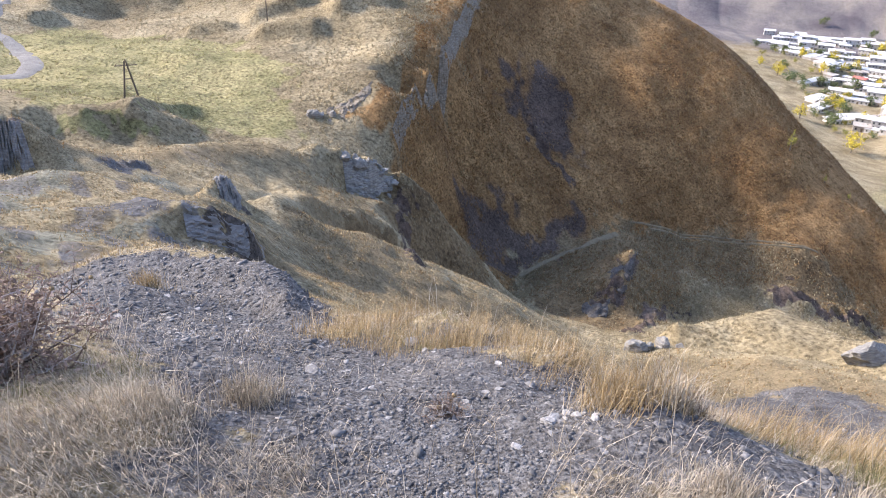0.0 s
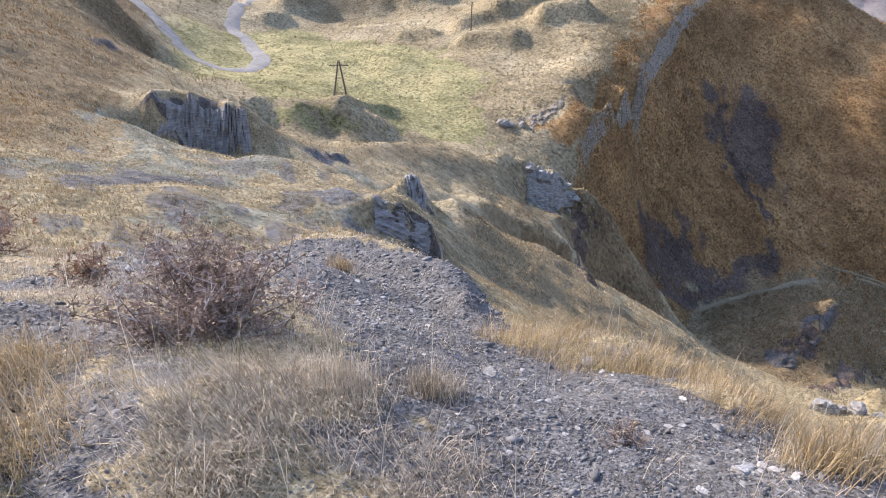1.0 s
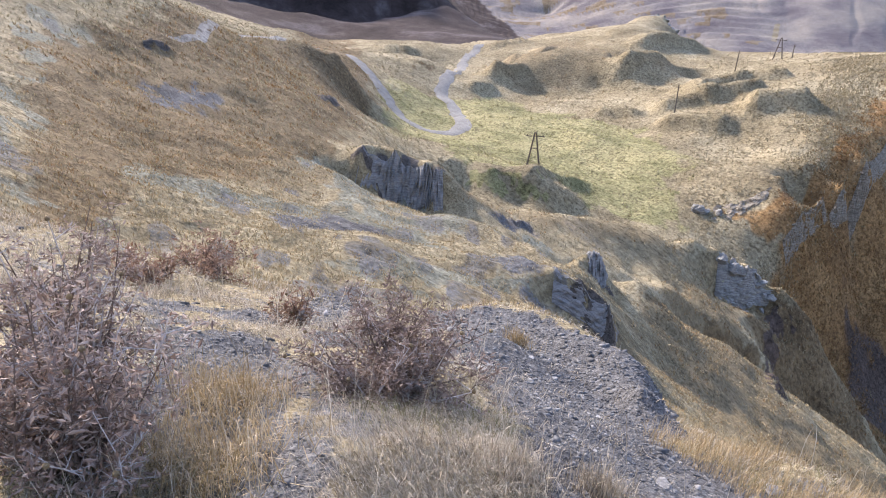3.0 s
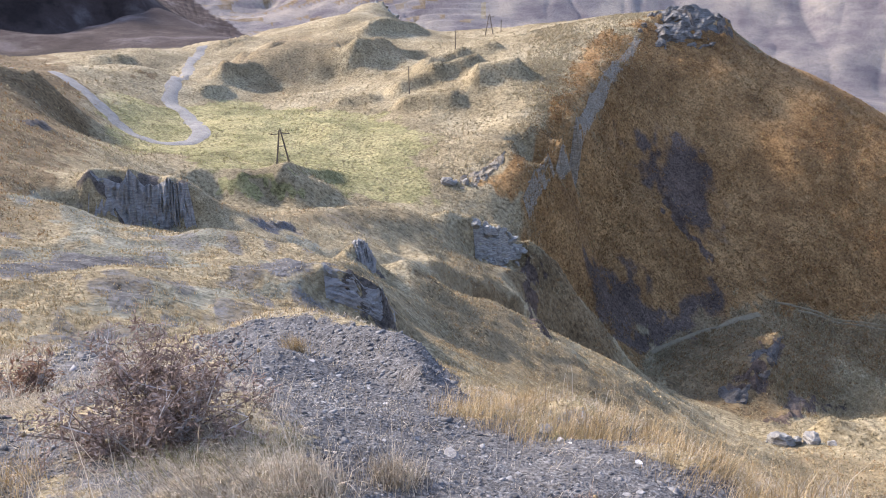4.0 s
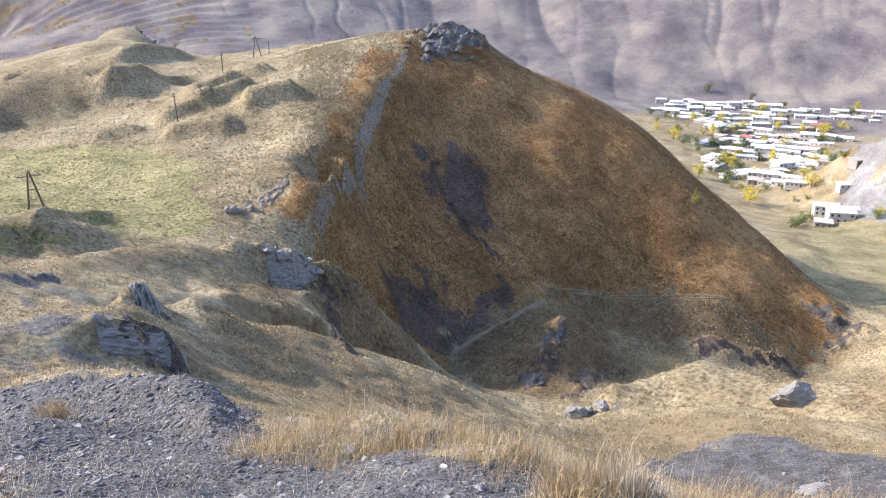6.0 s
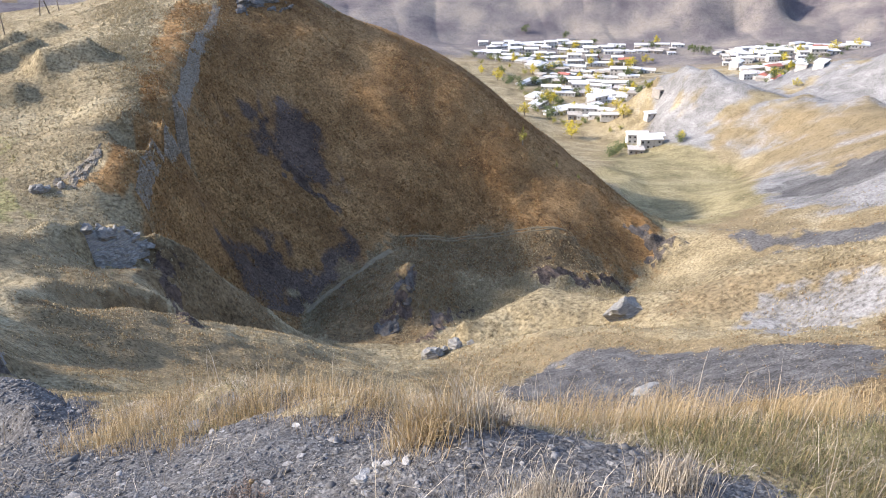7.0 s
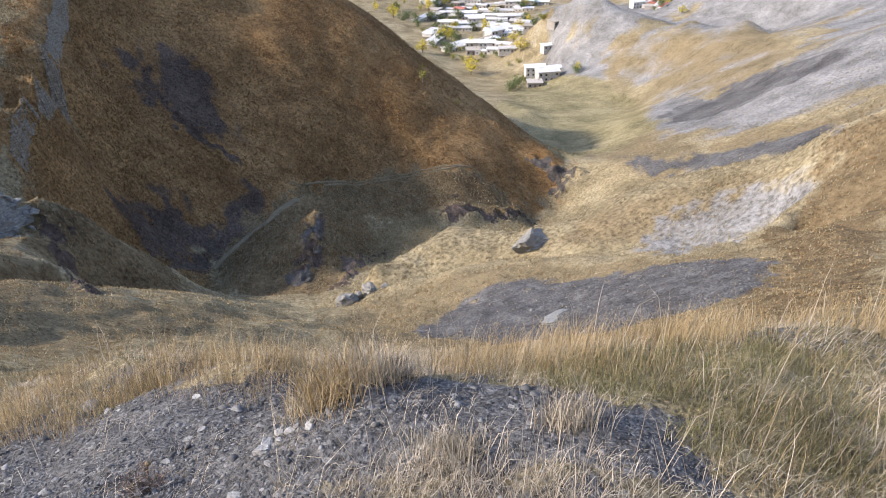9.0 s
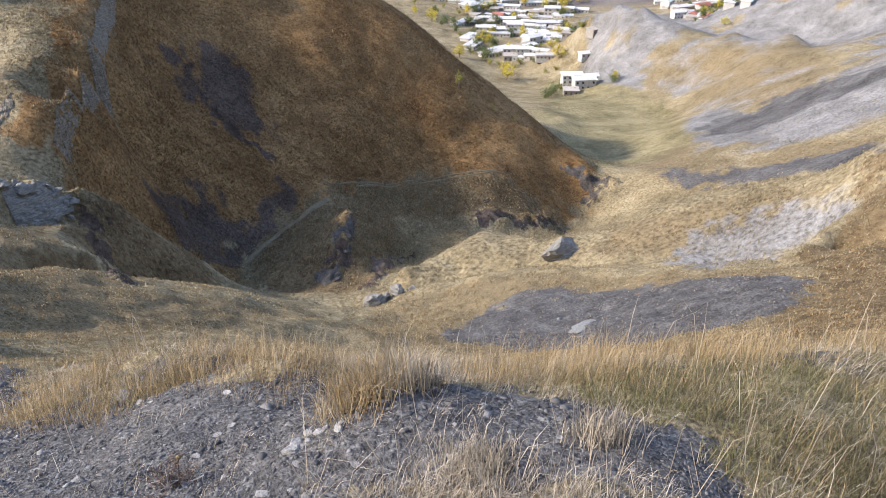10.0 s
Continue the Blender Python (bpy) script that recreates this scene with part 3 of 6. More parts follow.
# ---- the ground: one sheet to the horizon ----
def bands(x, y, r):
    """Lumps and hollows of every size that can be told at that distance."""
    az = np.degrees(np.arctan2(x, y))
    craggy = 1 + 0.45 * np.clip((az + 10) / 4, 0, 1) * np.clip((r - 60) / 30, 0, 1) * np.clip((270 - r) / 30, 0, 1)
    z = np.zeros_like(x)
    for k, wave in enumerate((0.09, 0.2, 0.45, 1.0, 2.3, 5.0, 11.0, 25.0, 60.0, 140.0, 320.0)):
        seen = np.clip(wave / (r * np.clip(0.011 + r / 30000, 0.012, 0.03)) - 0.5, 0, 1) * np.clip(1.6 - wave / (r * 0.22), 0, 1)
        if wave < 30:
            rough = 0.042 * ripple(x / wave, y / wave, k) + 0.03 * ripple(x / wave * 1.7 + 9, y / wave * 1.7, k + 50) - 0.03 * np.abs(ripple(x / wave * 0.8, y / wave * 0.8, k + 80))
        else:
            rough = (-0.10 * np.abs(ripple(x / wave, y / wave, k)) + 0.03) * np.clip(1.5 - r / 900, 0.35, 1)
        z += wave * rough * seen * (np.clip(1.9 - r / 80, 0.6, 1.4) * craggy if 0.3 < wave < 12 else 1) * (np.clip(1.6 - r / 400, 0.35, 1) if 5 < wave < 100 else 1)
    # old terraced fields on the far valley side
    steps = np.clip((r - 950) / 100, 0, 1) * np.clip((1900 - r) / 200, 0, 1) * np.clip((-7 - az) / 5, 0, 1)
    rung = r / 34 + 1.2 * ripple(x / 260, y / 260, 39) + 0.3 * ripple(x / 70, y / 70, 38)
    z += steps * 9.0 * (np.clip((rung % 1) * 4, 0, 1) - (rung % 1))
    # gullies that run down the great slopes
    ln = np.log(r)
    high = np.clip((r - 950) / 350, 0, 1) * (1 - 0.75 * steps)
    for k, (wide, deep) in enumerate(((520, 60), (210, 22), (90, 8), (42, 3.5))):
        u, v = az * 22 / wide + 0.35 * ripple(az * 40 / wide, ln * 900 / wide, 43 + k), ln * 520 / wide
        cut = 1 - np.abs(ripple(u + 0.5 * v, v * 0.55, 46 + k))
        z -= deep * (cut ** 3 - 0.35) * high * (0.7 + 0.5 * ripple(u / 3, v / 3, 52 + k))
    return z


def stroke(x, y, line, width):
    """1 on a polyline in plan, falling to 0 at width metres from it; a point may carry its own width."""
    pts = [(p[0], p[1], p[2] if len(p) > 2 else width) for p in line]
    pad = 1.6 * max(p[2] for p in pts)
    near = (x > min(p[0] for p in pts) - pad) & (x < max(p[0] for p in pts) + pad) & (y > min(p[1] for p in pts) - pad) & (y < max(p[1] for p in pts) + pad)
    whole, x, y = np.zeros_like(x), x[near], y[near]
    best = np.zeros_like(x)
    if len(pts) == 1:
        pts = pts * 2
    for (x0, y0, w0), (x1, y1, w1) in zip(pts, pts[1:]):
        dx, dy = x1 - x0, y1 - y0
        u = np.clip(((x - x0) * dx + (y - y0) * dy) / max(dx * dx + dy * dy, 1e-9), 0, 1)
        d = np.hypot(x - x0 - u * dx, y - y0 - u * dy) / (w0 + (w1 - w0) * u)
        best = np.maximum(best, np.clip(1.5 - d, 0, 1))
    whole[near] = best
    return whole


# where each kind of cover lies, in plan: x, y and half its width
LAY = {}
LAY["gravel"] = []
LAY["gravel"].append([(-6.46, 6.65, 0.25), (-6.9, 7.64, 0.22)])
LAY["moss"] = []
LAY["moss"].append([(-16.9, 10.5, 0.21), (-21.7, 16.5, 0.29), (-20.8, 19.5, 0.36), (-20.6, 24.4, 0.34), (-20.1, 31.1, 0.32)])
LAY["moss"].append([(-8.85, 10.17, 0.2), (-8.7, 13.1, 0.17), (-7.7, 15.9, 0.15)])
LAY["moss"].append([(-2.36, 1.38, 0.072), (-3.14, 1.74, 0.093)])
LAY["moss"].append([(-1.51, 4.13, 0.056), (-1.03, 4.46, 0.088), (-0.35, 4.45, 0.067), (0.08, 4.24, 0.045)])
LAY["scar"] = []
LAY["scar"].append([(7, 104.4, 1.8), (15.9, 128.1, 1.7)])
LAY["scar"].append([(89.5, 158.1, 1.9), (96.9, 158.4, 2.4)])
LAY["scar"].append([(87.3, 155.1, 1.5), (100.2, 155.3, 2.4), (115.5, 157.9, 2.1)])
LAY["scar"].append([(35.2, 108.2, 1.5), (45.8, 124.6, 1.1), (58.5, 135.4, 0.94)])
LAY["scar"].append([(35.1, 123.9, 1.4), (40.5, 133.1, 1.2), (42.7, 139.9, 0.78)])
LAY["scar"].append([(-6.1, 94, 0.8), (-1.8, 39, 0.42)])
LAY["scar"].append([(25.6, 193.1, 1.2), (32.5, 186.6, 1.6), (34.4, 180.1, 0.98)])
LAY["shale"] = []
LAY["shale"].append([(-6.7, 17.3, 0.2), (-6, 17.7, 0.36), (-5.5, 17.9, 0.24)])
LAY["shale"].append([(-9.9, 28.2, 0.32), (-9.3, 28.4, 0.25)])
LAY["shale"].append([(-38.9, 45.8, 0.9), (-36.9, 46.8, 1.1), (-35.7, 48.6, 1), (-33.3, 49.5, 0.89)])
LAY["shale"].append([(-67.8, 74.5, 1.3), (-69.9, 80.2, 1.1)])
LAY["shale"].append([(-58.5, 40.1, 0.76), (-59, 42.4, 0.46)])
LAY["shale"].append([(-28.1, 53.2, 0.32), (-26.5, 57.2, 0.4)])
LAY["shale"].append([(20.5, 256.8, 2.2), (31.6, 259.1, 5), (41.5, 257.1, 5), (46.4, 264.1, 2.3)])
LAY["shale"].append([(139.5, 180, 1.9), (144.6, 173, 2.4), (148.8, 169.1, 1.9), (138.2, 167.4, 1.9)])
LAY["road"] = []
LAY["road"].append([(-62.9, 45.5, 0.54), (-66.1, 51.6, 0.59), (-109.8, 95.3, 1), (-108, 104.3, 1.1), (-143.8, 152.8, 1.5)])
LAY["green"] = []
LAY["green"].append([(-11.9, 93.3, 0.7), (-10.3, 94.5, 0.61)])
LAY["green"].append([(-59.2, 104.4, 1.3), (-50.1, 109, 1.5)])
LAY["brown"] = []
LAY["brown"].append([(-134.9, 189.5, 2.5), (-129, 192.8, 2.5)])
LAY["brown"].append([(-7.3, 31.5, 0.35), (-10.1, 72.5, 1.1), (-6.4, 76.6, 0.82)])
LAY["russet"] = []
LAY["russet"].append([(46.1, 252.9, 3.3), (64.1, 244.1, 3.8), (76.6, 236.5, 3.7), (92.3, 226.4, 3.6), (110.3, 211.5, 3.6), (128.3, 194.1, 3.5), (142.3, 179.9, 3.4)])
FIELDS = {}
FIELDS["gravel"] = []
FIELDS["gravel"].append([(-6.53, 8.98), (-4.46, 6.96), (-3.76, 7.04), (-3.33, 7.22), (-2.46, 6.77), (-1.81, 6.54), (-3.2, 15), (-0.98, 5.23), (-1.13, 4.71), (-1.54, 4.81), (-1.51, 4.13), (-0.97, 3.65), (-0.46, 3.79), (0.06, 3.58), (0.38, 3.26), (0.69, 3.2), (0.87, 3.12), (0.59, 2.68), (-1.14, 2.15), (-1.25, 2.47), (-1.58, 2.7), (-1.99, 3.18), (-2.87, 4.39)])
FIELDS["gravel"].append([(-2.84, 4.8), (-2.84, 6.1), (-1.78, 6.16), (-1.89, 9.59), (-0.87, 4.84), (-1.08, 4.14), (-0.34, 4.27), (0.24, 3.19), (0.69, 2.98), (0.63, 2.14), (0.46, 2.03), (0.43, 1.64), (-0.43, 1.62), (-0.53, 1.87), (-0.91, 2.08), (-1.31, 2.65), (-1.76, 2.9)])
FIELDS["gravel"].append([(-0.53, 4.16), (-0.06, 4.03), (0.45, 3.22), (0.86, 3.12), (0.83, 2.84), (0.5, 2.3), (0.58, 1.93), (0.49, 1.85), (-0.37, 2.81)])
FIELDS["gravel"].append([(1.01, 2.22), (1.26, 2.1), (1.48, 1.85), (1.61, 1.51), (1.71, 1.26), (1.46, 1.23), (1.22, 1.5), (1, 1.89)])
FIELDS["gravel"].append([(-3.09, 1.77), (-3.37, 2.56), (-2.69, 2.31), (-1.99, 1.59), (-1.65, 1.17), (-1.32, 1.02), (-1.57, 0.84), (-2.08, 1.26), (-2.59, 1.43)])
FIELDS["gravel"].append([(-7.42, 7.28), (-7.86, 9.09), (-4.9, 5.69), (-2.96, 2.99), (-3.65, 3.47)])
FIELDS["gravel"].append([(-2.84, 1.38), (-2.82, 1.67), (-2.65, 1.96), (-2.17, 1.7), (-1.77, 1.31), (-2.43, 1.09)])
FIELDS["gravel"].append([(17.1, 35.8), (23.1, 40.8), (27.7, 41.2), (30.6, 36.1), (32.2, 29.2), (33.6, 24.8), (32.8, 20.3), (26.2, 16.4), (23.1, 17.4), (19.5, 18.8), (17.9, 25.3), (17.4, 32.2)])
FIELDS["chalk"] = [[(58.57, 55.98), (65.4, 59.05), (71.11, 56.9), (74.15, 51.13), (72.22, 42.35), (66.85, 38.14), (60.01, 36.4), (65.86, 43.27), (50.73, 33.71), (36.44, 27.89), (35.05, 31.18)]]
FIELDS["gravel"].append([(231.1, 211.8), (261.2, 198), (269, 162.5), (240.4, 143.3), (226.1, 160.5), (213, 177.5)])
FIELDS["gravel"].append([(164.9, 165.3), (163.6, 134), (169.1, 112.3), (167.9, 96.4), (78, 44.3), (150.6, 98.9), (152.7, 124.1), (156.6, 149.1)])
FIELDS["gravel"].append([(0.81, 3.06), (1.13, 2.5), (1.52, 1.9), (1.7, 1.52), (1.78, 1.23), (1.62, 1.03), (0.49, 1.85)])
FIELDS["gravel"].append([(-15.4, 13.3), (-21, 23), (-19.2, 25.5), (-11.8, 13.4), (-11.8, 10.9)])
FIELDS["gravel"].append([(-14.7, 26.9), (-8.9, 20.4), (-8.8, 23.6), (-7.5, 16.7), (-8.6, 15.9)])
FIELDS["gravel"].append([(-48.6, 32.5), (-52.3, 40.4), (-49.6, 40.1), (-43.1, 30.7), (-42, 27.8)])
FIELDS["gravel"].append([(-28.8, 52.4), (-28.4, 56.2), (-26.1, 57.8), (-25.9, 53.5), (-27.3, 51.8)])
FIELDS["gravel"].append([(-1.99, 1.44), (-1.94, 1.71), (-1.51, 1.41), (-1.38, 1.21), (-1.54, 1.09), (-1.83, 1.22)])
hill_line = {name: [p[:2] for p in LINES[name]] for name in ("spine", "spine_left", "flank")}
FIELDS["russet"] = [hill_line["spine"] + hill_line["flank"] + [(150, 176), (140, 166), (118, 160), (104, 174), (86, 178), (67, 178), (50, 175), (36, 166), (26, 159), (18, 152), (15, 140), (10, 124), (4, 113), (-5, 108), (-10, 120)]]
FIELDS["russet"].append([(x0 * 0.8 + x1 * 0.2, y0 * 0.8 + y1 * 0.2) for (x0, y0), (x1, y1) in zip(hill_line["spine_left"], hill_line["spine"])] + hill_line["spine"][7::-1])
FIELDS["brown"], FIELDS["dun"] = [], []
FIELDS["dun"].append([(-78.3, 232.5), (-82.8, 267.8), (-69.7, 268.8), (-58.2, 238.7), (-67.2, 234.6)])
FIELDS["brown"].append([(50.5, 33), (61.7, 34.6), (79.2, 45.7), (79.5, 40.5), (79.3, 37.2), (49.2, 21), (49.7, 23.9), (38.4, 20.9)])
FIELDS["dun"].append([(-18.4, 80.3), (-14, 89.3), (-8.6, 92.4), (-2.1, 39.8), (-2.5, 33.5), (-4.6, 32.3), (-6.6, 30.6), (-8, 30.8)])
FIELDS["brown"].append([(-50.1, 24.8), (-403.9, 446.9), (-112.3, 140.1), (-63.9, 76.8), (-30.8, 29.2), (-22.4, 15.9), (-7.19, 3.05)])
FIELDS["dun"].append([(-8.4, 31.1), (-11.3, 71.9), (-6.5, 77.1), (-0.7, 37.1), (5.2, 41.4), (10.1, 41.3), (4.1, 31.8), (-0.5, 28.6), (-4.6, 28.6), (-6.6, 25.6)])
FIELDS["dun"].append([(-121.3, 211), (-138.8, 257.6), (-137.3, 289.2), (-127.8, 302.4), (-102.1, 286.3), (-87.2, 264.1), (-79.7, 230.4), (-88.8, 222.3), (-102.8, 211.1), (-112.9, 210)])
FIELDS["brown"].append([(50, 175), (67, 178), (86, 178), (104, 174), (120, 158), (100, 154), (85, 158), (64, 156), (55, 134), (44, 121), (34, 110), (24, 112), (18, 126), (20, 140), (26, 159), (36, 166)])
FIELDS["brown"].append([(-9, 94), (-5, 99), (1, 101), (6, 104), (9, 100), (6, 90), (0, 84), (-5, 84), (-9, 88)])
FIELDS["brown"].append([(77.98, 44.3), (78.04, 39.54), (46.45, 21.36), (38.6, 21.54), (57.37, 33.84), (66.85, 38.14), (73.07, 41.33)])
FIELDS["brown"].append([(45.77, 21), (49.41, 32.71), (31.82, 19.13), (24.63, 16.53), (15.1, 9.5), (14.98, 6.4)])
FIELDS["green"] = []
FIELDS["green"].append([(-123.7, 163.9), (-116, 173.6), (-105.1, 197.2), (-71.7, 185.9), (-47.4, 177.8), (-34.2, 157.1), (-40.8, 150.3), (-29.8, 134.1), (-30.8, 127.5), (-42.6, 122), (-50.1, 119.7), (-65, 105), (-87.7, 127.6), (-74.3, 95.1)])
FIELDS["sward"] = [[(1.71, 2.36), (1.65, 1.84), (1.72, 1.6), (1.92, 1.41), (1.68, 1.28), (1.65, 1.14), (1.69, 1.02), (2.11, 0.84), (2.4, 1.01), (3.11, 1.39), (2.86, 1.86), (2.34, 2.12)]]
FIELDS["scar"] = []
FIELDS["scar"].append([(24.9, 213.7), (30.3, 213.8), (37.1, 209.1), (38.3, 202.9), (38.8, 190.9), (30.2, 188.1), (22.3, 195.5), (13.9, 196.3), (8.7, 194.9), (20.9, 201.9), (22.8, 207.5)])
FIELDS["scar"].append([(2.6, 154.4), (9.9, 162.8), (13, 167.4), (16.9, 167.2), (17.5, 162.3), (28.5, 167.3), (37.4, 178.7), (39.6, 170.8), (32.5, 163.1), (22.8, 153.2), (12.5, 148.2), (5.4, 145.2)])
FIELDS["moss"] = []
FIELDS["moss"].append([(-23.3, 14.6), (-23.2, 17.8), (-22.7, 23.1), (-21.7, 33.7), (-25.1, 54.2), (-18.5, 28.5), (-14.3, 13.3), (-13.9, 9.7), (-14, 8.6)])
FIELDS["moss"].append([(-8.76, 9.23), (-9.1, 12.8), (-7.7, 16.3), (-7.8, 14.3), (-7.98, 9.56)])
FIELDS["dun"].append([(11.3, 41), (21.3, 55.2), (28.7, 50.9), (33.4, 43.5), (35.3, 29.7), (37.4, 21.5), (38.4, 20.1), (13.55, 6.7), (3.01, 2.32), (15.7, 24.6), (10.1, 32.2)])
FIELDS["dun"].append([(-5.9, 17.6), (-6.2, 28.5), (-3.3, 31.8), (1, 35.3), (7.2, 41.2), (0.9, 28.8), (-2.7, 21.4), (-4.8, 18.6)])
FIELDS["dun"].append([(-43.3, 28.7), (-44.9, 34.6), (-42.7, 38.8), (-40.6, 44.2), (-26.4, 30.2), (-24.4, 21.5), (-25, 15.8)])
FIELDS["dun"].append([(2.81, 2.08), (13.49, 6.92), (17.1, 6.7), (3.19, 1.26), (2.79, 1.46)])
FIELDS["dun"].append([(52, 67.9), (63.8, 70.3), (74.4, 64.9), (79.9, 56.1), (74.6, 45.3), (71.8, 49.5), (59.3, 54.3)])
FIELDS["dun"].append([(-32, 49.2), (-31.3, 66.1), (-24, 86.2), (-16, 93.7), (-15, 91.3), (-21.6, 75.9), (-26.5, 55.5), (-30.4, 49.2)])
FIELDS["dun"].append([(315.4, 355.3), (337.1, 338.9), (354.1, 296.3), (333.8, 252.1), (299.6, 245.9), (293.6, 276.9), (292.9, 312.4)])
FIELDS["dun"].append([(309.7, 302), (331.6, 276.7), (463.7, 322.1), (287.7, 186.3), (250.8, 177.1), (245.4, 205.6), (271, 257.3)])
FIELDS["dun"].append([(182.9, 201.5), (208.6, 196.1), (179.5, 143.2), (79.9, 64.8), (150.6, 143.7), (153.3, 167.9)])
FIELDS["dun"].append([(168.7, 140.4), (187.6, 129.2), (180.6, 100), (188.5, 90), (79.3, 37.2), (158.1, 92.8), (157.8, 115.2)])
FIELDS["olive"] = []
FIELDS["olive"].append([(195.9, 301.4), (249.1, 338.7), (271.5, 312.3), (257.2, 255.1), (211, 217.4), (167.9, 195.6), (193.1, 260.1)])
FIELDS["olive"].append([(294.2, 431.2), (303.9, 363.9), (273.3, 271.6), (219.2, 194.4), (184.2, 188.4), (154.8, 186.2), (147, 197.6)])

HUMMOCKS = [(-52, 219, -42, 232, 3), (-42, 232, -29, 238, 2.6), (-56, 200, -44, 207, 2.6), (-44, 207, -33, 220, 3), (-32, 197, -18, 201, 3.6), (-51, 187, -34, 186, 2.4), (-72, 192, -60, 194, 1.5), (-81, 234, -63, 263, 3), (-154, 275, -146, 294, 1.6), (-92, 284, -72, 308, 2.6), (-118, 212, -111, 223, 1.8), (-53, 111, -51, 132, 1.2), (-114, 193, -112, 203, 1.6), (-176, 222, -163, 229, 1.8), (-121, 229, -124, 273, 2.2)]
DOMES = [(-105, 232, 17, 5.5), (-71, 244, 10, 3.5), (-136, 202, 12, 3.0), (-109, 339, 34, 5.0), (-118, 309, 26, 4.0)]



def crags(x, y, r):
    """Broken rock where the shale breaks through."""
    z = np.zeros_like(x)
    for line in LAY["shale"] + LAY["scar"]:
        near = stroke(x, y, line, 3.0)
        size = line[0][2]
        for k, part in enumerate((1.2, 0.5, 0.22)):
            wave = max(size * part, 0.02 * math.hypot(*line[0][:2]))
            z += near * wave * 0.4 * (0.5 - np.abs(ripple(x / wave, y / wave, 70 + k)))
    # slumped hummocks: gentle behind, steep in front
    for x0, y0, x1, y1, rise in HUMMOCKS:
        dx, dy = x1 - x0, y1 - y0
        u = ((x - x0) * dx + (y - y0) * dy) / (dx * dx + dy * dy)
        ends = np.clip(np.minimum(u, 1 - u) * 3.5 + 0.6, 0, 1)
        away = ((x - x0) * dy - (y - y0) * dx) / math.hypot(dx, dy)
        if x0 * dy - y0 * dx < 0:
            away = -away
        away = away + 0.6 * ripple(x / 7, y / 7, 83)
        z += 1.4 * rise * ends * np.where(away > 0, np.exp(-(away / (rise * 3.0)) ** 2), np.exp(-(away / (rise * 0.95)) ** 2))
    for x0, y0, wide, rise in DOMES:
        z += rise * np.exp(-((x - x0) ** 2 + (y - y0) ** 2) / wide ** 2)
    return z


def area(x, y, r, line):
    """1 inside an outline in plan, with a soft border."""
    pad = 0.03 * r
    near = (x > min(p[0] for p in line) - pad) & (x < max(p[0] for p in line) + pad) & (y > min(p[1] for p in line) - pad) & (y < max(p[1] for p in line) + pad)
    whole, x, y, r = np.zeros_like(x), x[near], y[near], r[near]
    inside = np.zeros(x.shape, bool)
    dist = np.full(x.shape, 1e9)
    for (x0, y0), (x1, y1) in zip(line, line[1:] + line[:1]):
        dx, dy = x1 - x0, y1 - y0
        u = np.clip(((x - x0) * dx + (y - y0) * dy) / max(dx * dx + dy * dy, 1e-9), 0, 1)
        dist = np.minimum(dist, np.hypot(x - x0 - u * dx, y - y0 - u * dy))
        if dy:
            inside ^= ((y0 > y) != (y1 > y)) & (x < x0 + (y - y0) * dx / dy)
    whole[near] = np.clip(0.5 + np.where(inside, dist, -dist) / (0.05 * r), 0, 1)
    return whole


